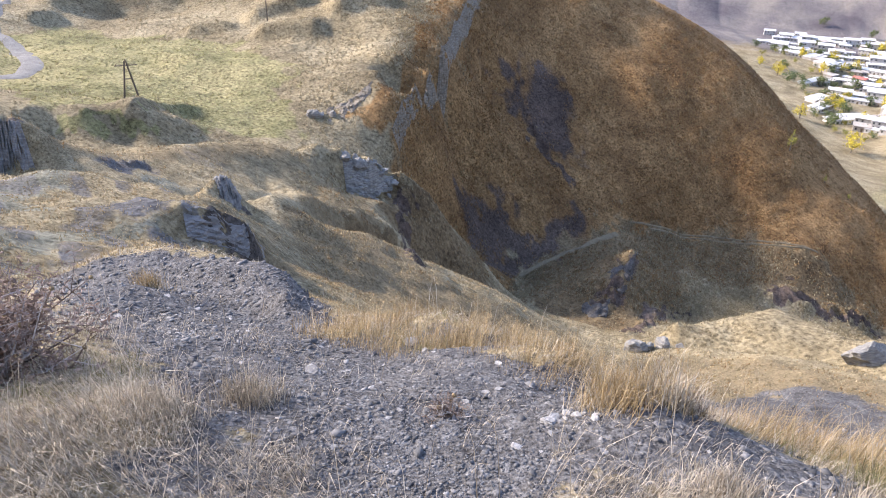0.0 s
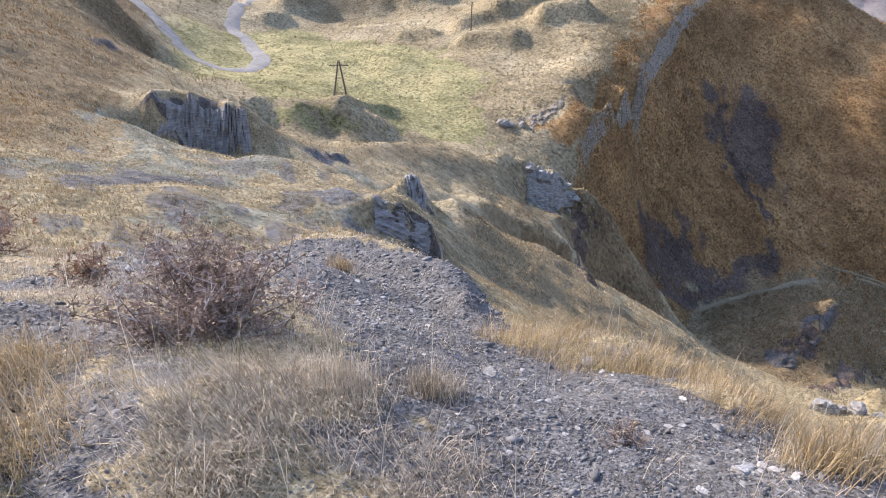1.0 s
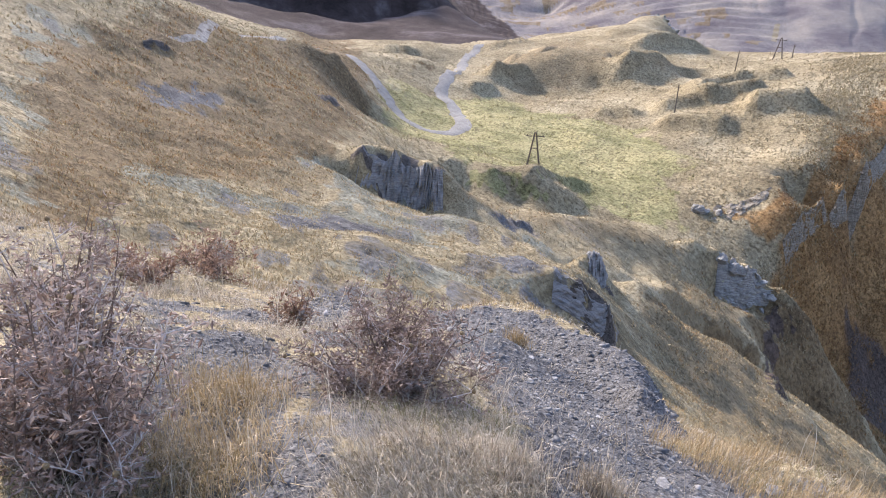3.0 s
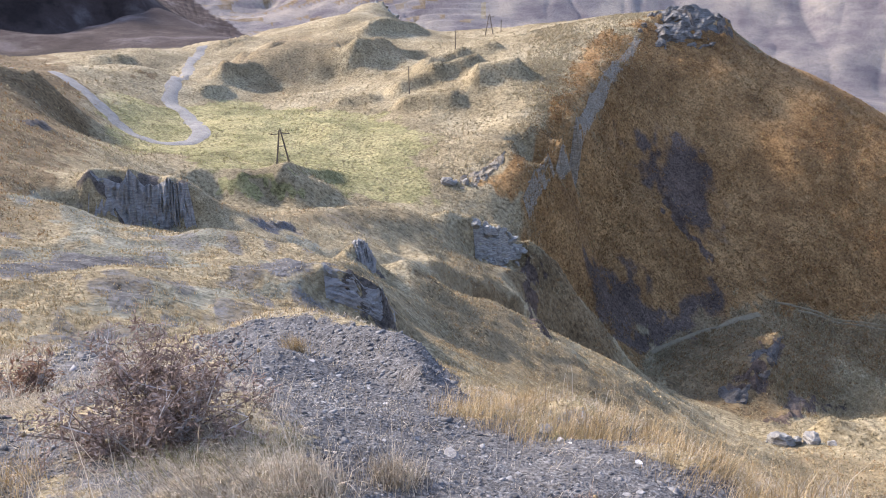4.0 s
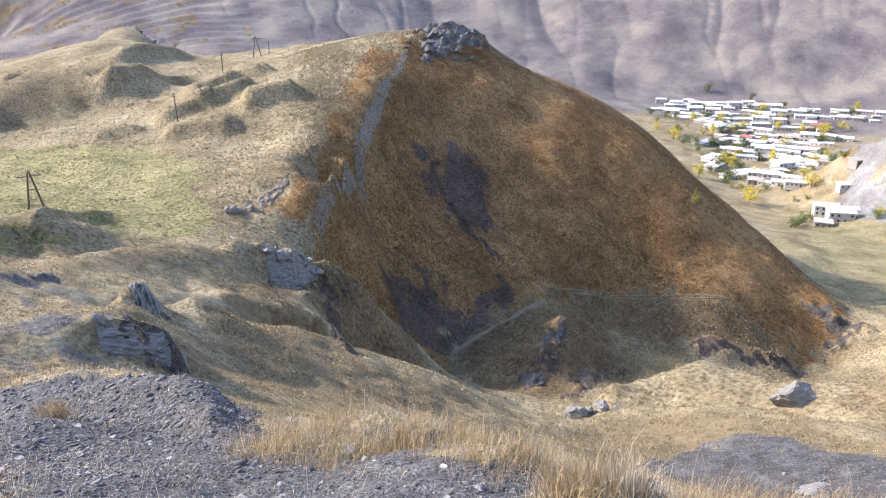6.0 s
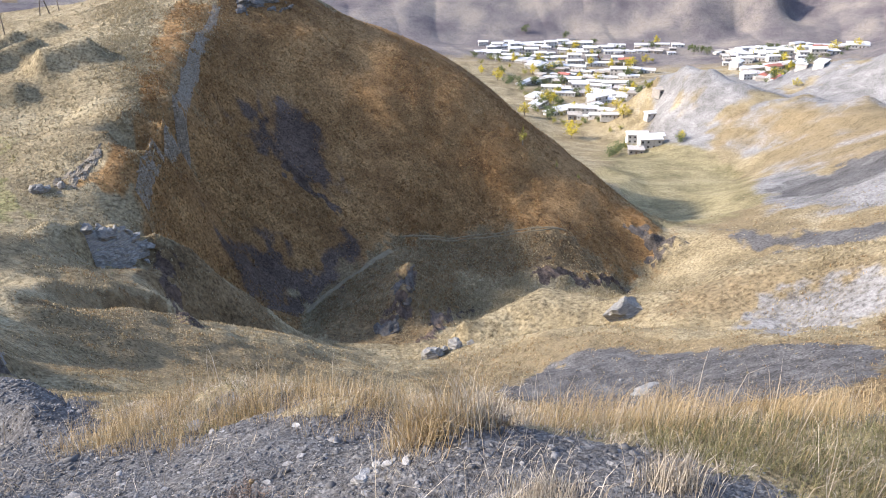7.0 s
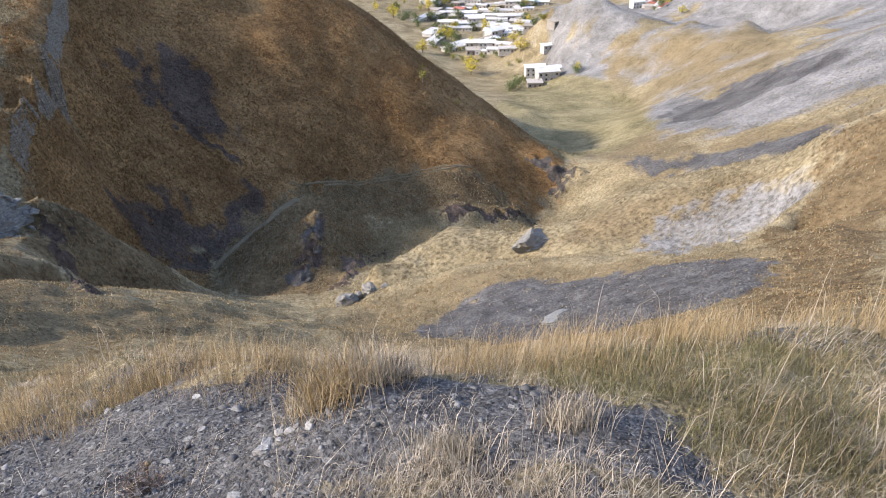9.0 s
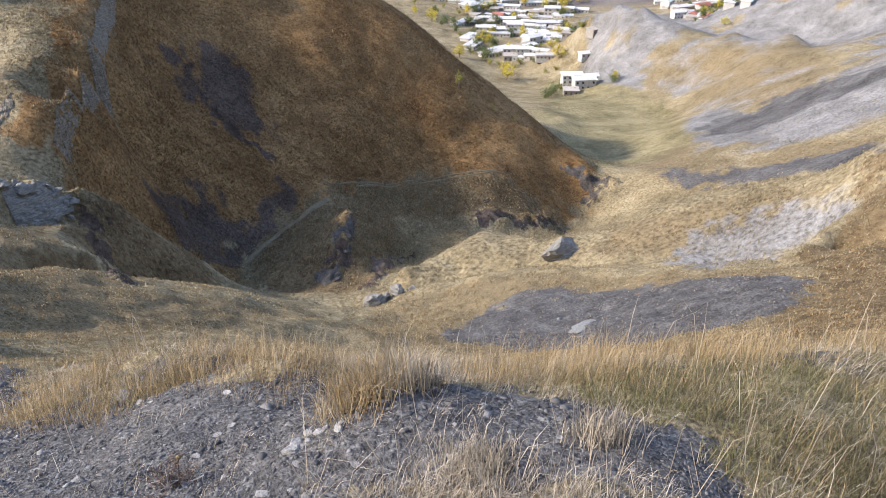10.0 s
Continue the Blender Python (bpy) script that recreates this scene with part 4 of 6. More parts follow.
def zones(x, y, r, z):
    az = np.degrees(np.arctan2(x, y))
    zero = np.zeros_like(x)
    turned, depth = az * 0.9, np.log(r) * 40
    wx = x + r * (0.016 * ripple(turned, depth, 31) + 0.009 * ripple(turned * 2.7, depth * 2.7, 32))
    wy = y + r * (0.022 * ripple(turned + 40, depth, 33) + 0.012 * ripple(turned * 2.7, depth * 2.7, 34))
    lay = {}
    for name in ("gravel", "green", "brown", "shale", "moss", "road", "russet", "scar", "olive", "sward", "chalk"):
        found = zero
        for line in LAY.get(name, ()):
            found = np.maximum(found, stroke(*((x, y) if name == "road" else (wx, wy)), line, 1.0))
        for line in FIELDS.get(name, ()):
            found = np.maximum(found, area(wx, wy, r, line))
        lay[name] = found
    for line in FIELDS["dun"]:
        lay["brown"] = np.maximum(lay["brown"], 0.5 * area(wx, wy, r, line))
    # bare and mossy spots on the slopes round the standing place
    spot, spot2 = ripple(turned * 0.22, depth * 0.11, 61) + 0.6 * ripple(turned * 0.7, depth * 0.3, 62), ripple(turned * 0.25, depth * 0.14, 63) + 0.6 * ripple(turned * 0.8, depth * 0.4, 64)
    here = np.clip((r - 6) / 4, 0, 1) * np.clip((110 - r) / 50, 0, 1) * np.clip((-13 - az) / 6, 0, 1) * (1 - np.clip(lay["brown"] * 2 - 1, 0, 1)) * (1 - lay["russet"])
    lay["gravel"] = np.maximum(lay["gravel"], np.clip(1.5 * spot - 0.55, 0, 0.55) * here)
    lay["moss"] = np.maximum(lay["moss"], np.clip(1.5 * spot2 - 0.4, 0, 0.8) * here)
    soil = ripple(x / 0.42, y / 0.42, 65) + 0.6 * ripple(x / 0.15, y / 0.15, 66)
    lay["gravel"] = np.maximum(lay["gravel"] * (1 - lay["sward"]), np.clip(0.42 + 0.6 * soil, 0.05, 0.8) * (1 - lay["sward"]) * np.clip((7.5 - r) / 3, 0, 1))
    # painted haze sets in with distance from the standing place
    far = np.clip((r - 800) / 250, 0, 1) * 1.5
    edge = 45 - 9.5 * np.clip((r - 400) / 80, 0, 1)
    pale = np.clip((az - edge) / 3, 0, 1) * np.clip((r - 190) / 60, 0, 1) * np.clip((900 - r) / 100, 0, 1)
    pale = np.maximum(pale, np.clip((az - 55) / 6, 0, 1) * np.clip((r - 120) / 40, 0, 1)) * 0.85
    patches = 1.0 + 0.45 * ripple(x / 46, y / 46, 35) + 0.35 * ripple(x / 17, y / 17, 36) + 0.25 * ripple(x / 6, y / 6, 37)
    pale = pale * np.clip(patches, 0.1, 1.15) * (1 - lay["brown"]) * (1 - lay["green"])
    plot = lattice(np.floor(r / 34 + 1.2 * ripple(x / 260, y / 260, 39) + 0.3 * ripple(x / 70, y / 70, 38)), np.floor(az / 1.1 + 0.5 * ripple(az, depth, 40)), 5)
    lay["brown"] = np.maximum(lay["brown"], (plot > 0.35) * 0.9 * np.clip((r - 1000) / 50, 0, 1) * np.clip((1900 - r) / 200, 0, 1) * np.clip((-7 - az) / 4, 0, 1))
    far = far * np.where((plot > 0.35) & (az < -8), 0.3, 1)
    pale = np.maximum(pale, 0.62 * lay["chalk"])
    # far left mountainside, coloured dark to stand for its shade
    lay["far_shade"] = (np.clip((-24 - az) / 4, 0, 1) * np.clip((r - 440) / 60, 0, 1) * np.clip((2200 - r - np.clip(az + 34, 0, 9) * 130) / 150, 0, 1))
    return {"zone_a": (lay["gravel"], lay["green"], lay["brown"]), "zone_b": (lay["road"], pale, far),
            "zone_c": (lay["moss"], np.clip(2.2 - r / 40, 0, 1), np.clip(2.0 - r / 7, 0, 1)), "zone_d": (lay["shale"], lay["far_shade"], lay["scar"]), "zone_e": (lay["russet"], lay["olive"], lay["sward"])}


FINE = 0.17
HALF = 78.2
turn = np.concatenate([np.arange(-HALF, HALF + 0.01, FINE), np.arange(HALF + 3, 360 - HALF - 1, 3.0)])
ROWS = 900
# rows of the sheet crowd where the slopes face the standing place, and thin out where the ground falls away from it
coarse_t = np.concatenate([np.arange(-HALF, HALF + 0.01, FINE * 4), np.arange(HALF + 3, 360 - HALF - 1, 3.0)])
coarse_r = np.exp(np.linspace(math.log(0.35), math.log(4200), 300))
CT, CR = np.meshgrid(np.radians(coarse_t), coarse_r)
LIFT = np.arctan((form(np.sin(CT) * CR, np.cos(CT) * CR) - EYE_Z) / CR)
RISE = np.diff(np.maximum.accumulate(np.maximum(LIFT, -0.95), axis=0), axis=0)
for k in range(7):
    RISE[1:-1] = (RISE[:-2] + 2 * RISE[1:-1] + RISE[2:]) / 4
    RISE = (np.roll(RISE, 1, 1) + 2 * RISE + np.roll(RISE, -1, 1)) / 4
RISE = 0.68 * RISE / RISE.sum(0) + 0.32 / len(RISE)
SHARE = np.concatenate([np.zeros((1, RISE.shape[1])), np.cumsum(RISE, axis=0)])


def blend_up(values, xs, at):
    k = np.clip(np.searchsorted(xs, at, "right") - 1, 0, len(xs) - 2)
    w = (at - xs[k]) / (xs[k + 1] - xs[k])
    return values[:, k] * (1 - w) + values[:, k + 1] * w


spread = blend_up(SHARE, coarse_t, turn)
rows = np.linspace(0, 1, ROWS)
RR = np.exp(np.stack([np.interp(rows, spread[:, j], np.log(coarse_r)) for j in range(len(turn))], 1))
TT = np.radians(turn)[None] + 0 * RR
GX, GY = np.sin(TT) * RR, np.cos(TT) * RR
half_way = np.append(turn[::2], turn[-1]) if (len(turn) - 1) % 2 else turn[::2]
pick = np.searchsorted(turn, half_way)
BASE = blend_up(form(GX[:, pick], GY[:, pick]) / RR[:, pick], half_way, turn) * RR
level = np.clip((0.95 - RR) / 0.4, 0, 1)
BASE = BASE * (1 - level) + BASE[np.abs(RR - 0.95) < 0.03].mean() * level
GZ = BASE + bands(GX, GY, RR) + crags(GX, GY, RR)


def height(x, y):
    """The height of the finished ground sheet at places within the finely drawn part."""
    x, y = np.asarray(x, float), np.asarray(y, float)
    ln = np.log(np.clip(np.hypot(x, y), coarse_r[0], coarse_r[-2]))
    a = np.clip(np.degrees(np.arctan2(x, y)), -HALF, HALF - FINE)
    p, q = (ln - math.log(0.35)) / math.log(4200 / 0.35) * (len(coarse_r) - 1), (a + HALF) / (FINE * 4)
    p0, q0 = np.clip(p.astype(int), 0, len(coarse_r) - 2), np.clip(q.astype(int), 0, len(coarse_t) - 2)
    u, v = p - p0, q - q0
    i = ((SHARE[p0, q0] * (1 - u) + SHARE[p0 + 1, q0] * u) * (1 - v) + (SHARE[p0, q0 + 1] * (1 - u) + SHARE[p0 + 1, q0 + 1] * u) * v) * (ROWS - 1)
    j = (a + HALF) / FINE
    i0, j0 = np.clip(i.astype(int), 0, ROWS - 2), np.clip(j.astype(int), 0, int(2 * HALF / FINE) - 2)
    u, v = i - i0, j - j0
    return (GZ[i0, j0] * (1 - u) + GZ[i0 + 1, j0] * u) * (1 - v) + (GZ[i0, j0 + 1] * (1 - u) + GZ[i0 + 1, j0 + 1] * u) * v


def sheet(name, xs, ys, zs, wrap, mat):
    nr, nt = xs.shape
    co = np.stack([xs, ys, zs], -1).reshape(-1, 3)
    i, j = np.meshgrid(np.arange(nr - 1), np.arange(nt if wrap else nt - 1), indexing="ij")
    j2 = (j + 1) % nt
    quads = np.stack([i * nt + j, i * nt + j2, (i + 1) * nt + j2, (i + 1) * nt + j], -1).reshape(-1, 4)[:, ::-1]
    # the middle is closed with a fan
    mid = np.array([[0, 0, zs[0].mean()]])
    co = np.concatenate([co, mid])
    k = np.arange(nt)
    fan = np.stack([k, np.full(nt, len(co) - 1), (k + 1) % nt], -1)[:, ::-1]
    mesh = bpy.data.meshes.new(name)
    mesh.vertices.add(len(co))
    mesh.vertices.foreach_set("co", co.ravel())
    loops = np.concatenate([quads.ravel(), fan.ravel()])
    mesh.loops.add(len(loops))
    mesh.loops.foreach_set("vertex_index", loops.astype(np.int32))
    starts = np.concatenate([np.arange(len(quads)) * 4, len(quads) * 4 + np.arange(len(fan)) * 3])
    mesh.polygons.add(len(starts))
    mesh.polygons.foreach_set("loop_start", starts.astype(np.int32))
    mesh.update(calc_edges=True)
    mesh.polygons.foreach_set("use_smooth", np.ones(len(starts), bool))
    mesh.materials.append(mat)
    return new(name, mesh)


ground = tagged(sheet("ground", GX, GY, GZ, True, GROUND), "steep mountain valley ground of dry grass, shale and gravel", "ground", kind="structure")
for name, layers in zones(GX, GY, RR, GZ).items():
    layer = ground.data.color_attributes.new(name, "FLOAT_COLOR", "POINT")
    vals = np.ones((GX.size + 1, 4), np.float32)
    for k, w in enumerate(layers):
        vals[:-1, k] = w.ravel()
    layer.data.foreach_set("color", vals.ravel())


# ---- helpers for things ----
def mesh_of(name, verts, faces, mat, smooth=False):
    mesh = bpy.data.meshes.new(name)
    mesh.from_pydata([tuple(v) for v in verts], [], faces)
    mesh.materials.append(mat)
    if smooth:
        mesh.polygons.foreach_set("use_smooth", [True] * len(mesh.polygons))
    mesh.update()
    return mesh


def part(name, bm, mat, parent, label=""):
    mesh = bpy.data.meshes.new(name)
    bm.to_mesh(mesh)
    bm.free()
    mesh.materials.append(mat)
    ob = new(name, mesh)
    ob.parent = parent
    return tagged(ob, label)


def box(bm, size, at=(0, 0, 0), turn=None):
    m = Matrix.Translation(at) @ (turn or Matrix()) @ Matrix.Diagonal((*size, 1))
    return bmesh.ops.create_cube(bm, size=1, matrix=m)


def rod(bm, a, b, r0, r1, sides=6):
    a, b = Vector(a), Vector(b)
    m = Matrix.Translation((a + b) / 2) @ (b - a).to_track_quat("Z", "Y").to_matrix().to_4x4()
    bmesh.ops.create_cone(bm, cap_ends=True, segments=sides, radius1=r0, radius2=r1, depth=(b - a).length, matrix=m)


def stand(x, y, sink=0.0):
    return Vector((x, y, float(height(x, y)) - sink))


# ---- rock ----
def rock_material(name, dark, light, scale, speck=(0.5, 0.49, 0.46)):
    m, tree, shader = material(name, 0.88)
    at = tree.nodes.new("ShaderNodeNewGeometry").outputs["Position"]
    layers = grain(tree, scale, 7, 0.65, at, (1, 1, 5))
    lichen = grain(tree, scale * 2.3, 5, 0.7, at)
    col = ramp(tree, layers, [(0.32, dark), (0.66, light)])
    col = mixed(tree, ramp(tree, lichen, [(0.60, (0, 0, 0)), (0.70, (1, 1, 1))]), col, speck)
    tree.links.new(col, shader.inputs["Base Color"])
    bump(tree, shader, layers, 0.8, 0.6 / scale)
    return m


SHALE = rock_material("grey shale", (0.14, 0.137, 0.132), (0.31, 0.30, 0.285), 1.6, (0.30, 0.28, 0.23))
GREY_ROCK = rock_material("grey rock", (0.14, 0.133, 0.122), (0.34, 0.325, 0.29), 1.1, (0.30, 0.30, 0.17))
CHIP = rock_material("shale chips", (0.13, 0.128, 0.126), (0.34, 0.33, 0.315), 14, (0.45, 0.43, 0.40))
WHITE_ROCK = rock_material("pale rock", (0.26, 0.25, 0.235), (0.48, 0.465, 0.44), 9, (0.6, 0.58, 0.55))


DARK = rock_material("dark ravine rock", (0.04, 0.036, 0.033), (0.13, 0.12, 0.108), 0.9, (0.17, 0.165, 0.12))
CLAY = rock_material("pale clay patch", (0.17, 0.175, 0.17), (0.31, 0.315, 0.30), 3, (0.36, 0.36, 0.34))
CRAG = rock_material("weathered crag", (0.12, 0.098, 0.07), (0.31, 0.265, 0.20), 0.8, (0.42, 0.37, 0.29))
SUMMIT = rock_material("grey summit rock", (0.065, 0.06, 0.054), (0.20, 0.185, 0.165), 0.6, (0.26, 0.24, 0.19))


def boulder_mesh(name, size, seed, mat, layered=0.35, detail=3):
    """A broken block: a ball of facets cut by bedding and cracks."""
    bm = bmesh.new()
    bmesh.ops.create_icosphere(bm, subdivisions=detail, radius=0.5)
    rng = random.Random(seed)
    cuts = [(Vector((rng.uniform(-1, 1), rng.uniform(-1, 1), rng.uniform(-0.4, 1))).normalized(), rng.uniform(0.27, 0.42)) for k in range(9)]
    for v in bm.verts:
        for n, d in cuts:
            over = v.co.dot(n) - d
            if over > 0:
                v.co -= n * over
        p = v.co * 3.1 + Vector((seed * 7.1, 0, 0))
        v.co *= 1 + 0.24 * noise.noise(p) + 0.14 * noise.noise(p * 2.7) + 0.06 * noise.noise(p * 6.1)
        step = round(v.co.z * 9) / 9
        v.co.z += (step - v.co.z) * layered
        v.co = Vector((v.co.x * size[0], v.co.y * size[1], v.co.z * size[2]))
    mesh = bpy.data.meshes.new(name)
    bm.to_mesh(mesh)
    bm.free()
    mesh.materials.append(mat)
    return mesh


def slope_turn(x, y, reach):
    """The turn that lays a thing's upright along the ground's normal."""
    gx = float(height(x + reach, y) - height(x - reach, y)) / (2 * reach)
    gy = float(height(x, y + reach) - height(x, y - reach)) / (2 * reach)
    return Vector((-gx, -gy, 1)).to_track_quat("Z", "Y").to_matrix().to_4x4()


def boulder(x, y, size, seed, mat, label, sink=0.25, turn=0.0, tilt=0.0, name="rock", group="", detail=3, lie=False, layered=0.35):
    ob = new(name, boulder_mesh(name, size, seed, mat, layered, detail))
    at = stand(x, y)
    m = slope_turn(x, y, size[0] / 2) if lie else Matrix()
    ob.matrix_world = Matrix.Translation(at) @ m @ Matrix.Translation((0, 0, size[2] * (0.5 - sink))) @ pose(0, 0, 0, tilt, tilt * 0.6, turn)
    return tagged(ob, label, "rock", group)


def rock_face(top, foot, count, rows, deep, style, seed, mat, label, rise=0.0):
    """A bare rock face let into the slope between a top and a foot line: fluted upright, or in beds that overhang."""
    def at(line, u):
        u *= len(line) - 1
        i = min(int(u), len(line) - 2)
        return Vector(line[i][:2]).lerp(Vector(line[i + 1][:2]), u - i)
    verts, faces = [], []
    for k in range(count + 1):
        u = k / count
        a, b = at(foot, u), at(top, u)
        za, zb = float(height(a.x, a.y)) - 0.4 * deep, float(height(b.x, b.y)) + 0.06 * deep + rise * math.sin(math.pi * u)
        out = a.normalized()
        fade = min(1.0, 5 * u + 0.15, 5 * (1 - u) + 0.15)
        for r in range(rows + 3):
            v = min(r / rows, 1.0)
            p = a.lerp(b, v ** 1.3)
            back = max(0, r - rows) * deep * 0.8
            n = Vector((u * count * 0.33 + seed, v * 1.2, seed))
            if style == "crag":
                c = Vector((p.x, p.y, (za + (zb - za) * v) * 1.6)) * (0.55 / deep) + Vector((seed, 0, 0))
                push = deep * (0.75 * noise.noise(c) + 0.5 * noise.noise(c * 2.3) + 0.25 * noise.noise(c * 5.1))
                jag = 0.45 * deep * noise.noise(c * 1.7 + Vector((9, 0, 0)))
            elif style == "flute":
                push = deep * (0.55 * abs(noise.noise(n)) + 0.3 * noise.noise(n * 2.6) + 0.12 * noise.noise(Vector((u * 30, v * 9, seed))))
                jag = 0.10 * deep * noise.noise(Vector((u * 17, v * 6, seed + 4)))
            else:
                bed = math.floor(v * rows / 2)
                push = deep * (0.5 * noise.noise(Vector((u * 5 + bed * 3.7, bed * 1.9, seed))) + 0.25 * noise.noise(Vector((u * 17, bed * 5.1, seed))) + (0.06 if r % 2 else -0.02))
                jag = 0.08 * deep * noise.noise(Vector((u * 11, v * 3, seed + 4)))
            q = p + out * (back - (push + 0.15 * deep) * fade)
            verts.append((q.x, q.y, za + (zb - za) * v + jag - max(0, r - rows) * 0.25 * deep))
    n = rows + 3
    for k in range(count):
        for r in range(rows + 2):
            faces.append((k * n + r, (k + 1) * n + r, (k + 1) * n + r + 1, k * n + r + 1))
    base = verts[0]
    ob = new("rock_outcrop", mesh_of("rock_outcrop", [(x - base[0], y - base[1], z - base[2]) for x, y, z in verts], faces, mat))
    ob.location = base
    return tagged(ob, label, "rock")


rock_face(LINES["col_top"], LINES["col_foot"], 70, 12, 1.3, "flute", 3.3, SHALE, "grey fluted shale bluff breaking out of the grass slope")
rock_face(LINES["ledge_top"], LINES["ledge_foot"], 60, 26, 0.22, "bed", 5.1, SHALE, "layered dark shale ledge let into a grassy slope")
rock_face(LINES["tooth_top"], LINES["tooth_foot"], 24, 10, 0.5, "flute", 7.7, SHALE, "dark shale tooth standing in dry grass", 0.4)
rock_face(LINES["rockA"], LINES["rockA_foot"], 60, 26, 0.5, "bed", 9.2, GREY_ROCK, "pale grey bedded rock nose on the end of a spur", 0.1)
boulder(54.6, 71.0, (9.5, 5.5, 4.6), 23, GREY_ROCK, "large prow-shaped grey rock on the gully rim", 0.5, 35, 6)
for k, (x, y, w) in enumerate(((19.8, 56.4, 2.6), (21.3, 57.0, 1.5), (22.6, 57.4, 1.8), (18.6, 56.3, 1.1), (24.0, 56.4, 1.0))):
    boulder(x, y, (w, w * 0.8, w * 0.95), 34 + k, GREY_ROCK, "grey boulder half sunk at the edge of the ravine", 0.3, 40 * k, 10, group="boulders on the ravine edge")
# thin sunken block that stands in for a pale patch of clay
boulder(23.7, 28.2, (4.2, 1.6, 0.4), 41, CLAY, "flat pale slab lying on grey scree", 0.72, 35, 0, lie=True)
boulder(70.8, 33.2, (2.6, 2.4, 6.0), 52, GREY_ROCK, "pale pillar of rock standing on a brown slope", 0.25, 15, 4)


rock_face([(18, 259), (28, 264.5), (35.1, 265.7), (43, 266.5), (50.1, 267.7)], [(16, 240), (22.3, 241), (28.3, 244), (36, 246), (47, 258)], 90, 26, 3.0, "crag", 2.4, SUMMIT, "weathered grey crag crowning the hilltop", 2.5)
rock_face([(-11.7, 140.5), (-10, 147.6), (-7.5, 154.8), (-4.5, 164.9), (-2.1, 177.9), (1.1, 196), (7.4, 218.8), (14.8, 242.5)], [(-9.9, 139.2), (-8.1, 146.3), (-5.6, 153.3), (-2.5, 163.3), (0, 176.2), (3.4, 194), (9.8, 216.5), (17.3, 239.9)], 150, 8, 0.65, "crag", 6.4, CRAG, "pale broken rock rib running down the hill's edge", 0.3)
rock_face([(-25.6, 141.9), (-21.6, 144.5), (-16.9, 151.5)], [(-24.9, 138.2), (-20.6, 140.5), (-16.8, 147)], 50, 10, 1.3, "crag", 8.3, CRAG, "low grey rock ledge in the bank under the meadow", 0.3)
rock_face([(30.4, 126.2), (33.0, 122.5), (36.0, 124.6)], [(29.0, 118.3), (30.6, 115.0), (34.2, 118.5)], 46, 14, 1.6, "crag", 4.9, DARK, "dark rock step below a mossy terrace in the ravine", 0.6)
rock_face([(37.4, 135.5), (41.4, 136.9), (46.5, 144.0)], [(36.2, 129.9), (39.2, 129.4), (43.2, 134.5)], 46, 12, 1.5, "crag", 1.7, DARK, "dark rock step below a mossy terrace in the ravine", 0.5)


def strew(points, count, low, high, seed, mat, label, group, sink=0.35, tall=0.8):
    """Rocks set along a line on the ground."""
    rng = random.Random(seed)
    for k in range(count):
        u = (k + rng.random()) / count * (len(points) - 1)
        i = min(int(u), len(points) - 2)
        x = points[i][0] + (points[i + 1][0] - points[i][0]) * (u - i)
        y = points[i][1] + (points[i + 1][1] - points[i][1]) * (u - i)
        s = rng.uniform(low, high)
        boulder(x + rng.gauss(0, low * 0.5), y + rng.gauss(0, low * 0.5), (s, s * rng.uniform(0.6, 1), s * tall * rng.uniform(0.7, 1.3)), seed * 50 + k, mat, label, sink,
                rng.uniform(0, 180), rng.uniform(-14, 14), group=group, detail=2)


def along(name):
    return [p[:2] for p in LINES[name]]


strew(along("spine")[:5], 22, 0.5, 1.4, 61, CRAG, "grey rock of the broken rib on the hill's edge", "rock rib of the hill", 0.5, 0.8)
strew(along("spine")[4:8], 18, 0.6, 1.8, 62, CRAG, "grey rock breaking through the hill's crest", "rock rib of the hill", 0.5, 0.8)
strew(along("spine")[7:], 9, 1.4, 3.4, 63, SUMMIT, "large grey crag on the hilltop", "hilltop crags", 0.4, 0.9)
strew(along("knoll")[1:4], 9, 2.0, 5.0, 64, GREY_ROCK, "grey crag on a grassy knoll", "knoll crags", 0.68, 0.6)
strew(along("knob")[1:], 8, 1.2, 2.6, 65, DARK, "dark grey rock above the ravine", "ravine rocks", 0.58, 0.9)
strew(along("rockA"), 12, 1.0, 2.6, 67, GREY_ROCK, "pale grey bedded rock on the nose of a spur", "rock nose", 0.5, 0.7)
strew(along("rockA_foot"), 8, 0.8, 1.8, 68, GREY_ROCK, "pale grey bedded rock on the nose of a spur", "rock nose", 0.5, 0.7)
strew([(-24, 139.5), (-30, 139)], 5, 1.5, 3.4, 66, GREY_ROCK, "grey rock in the bank under the meadow", "bank rocks", 0.4, 0.8)


# ---- power line ----
def wood_material():
    m, tree, shader = material("weathered pole wood", 0.85)
    col = ramp(tree, grain(tree, 3.0, 6, 0.6, None, (8, 8, 0.6)), [(0.3, (0.07, 0.055, 0.042)), (0.7, (0.19, 0.155, 0.12))])
    tree.links.new(col, shader.inputs["Base Color"])
    return m


POLE_WOOD = wood_material()
GLAZE, _, _ = material("brown glaze", 0.25)
GLAZE.node_tree.nodes["Principled BSDF"].inputs["Base Color"].default_value = (0.10, 0.05, 0.03, 1)


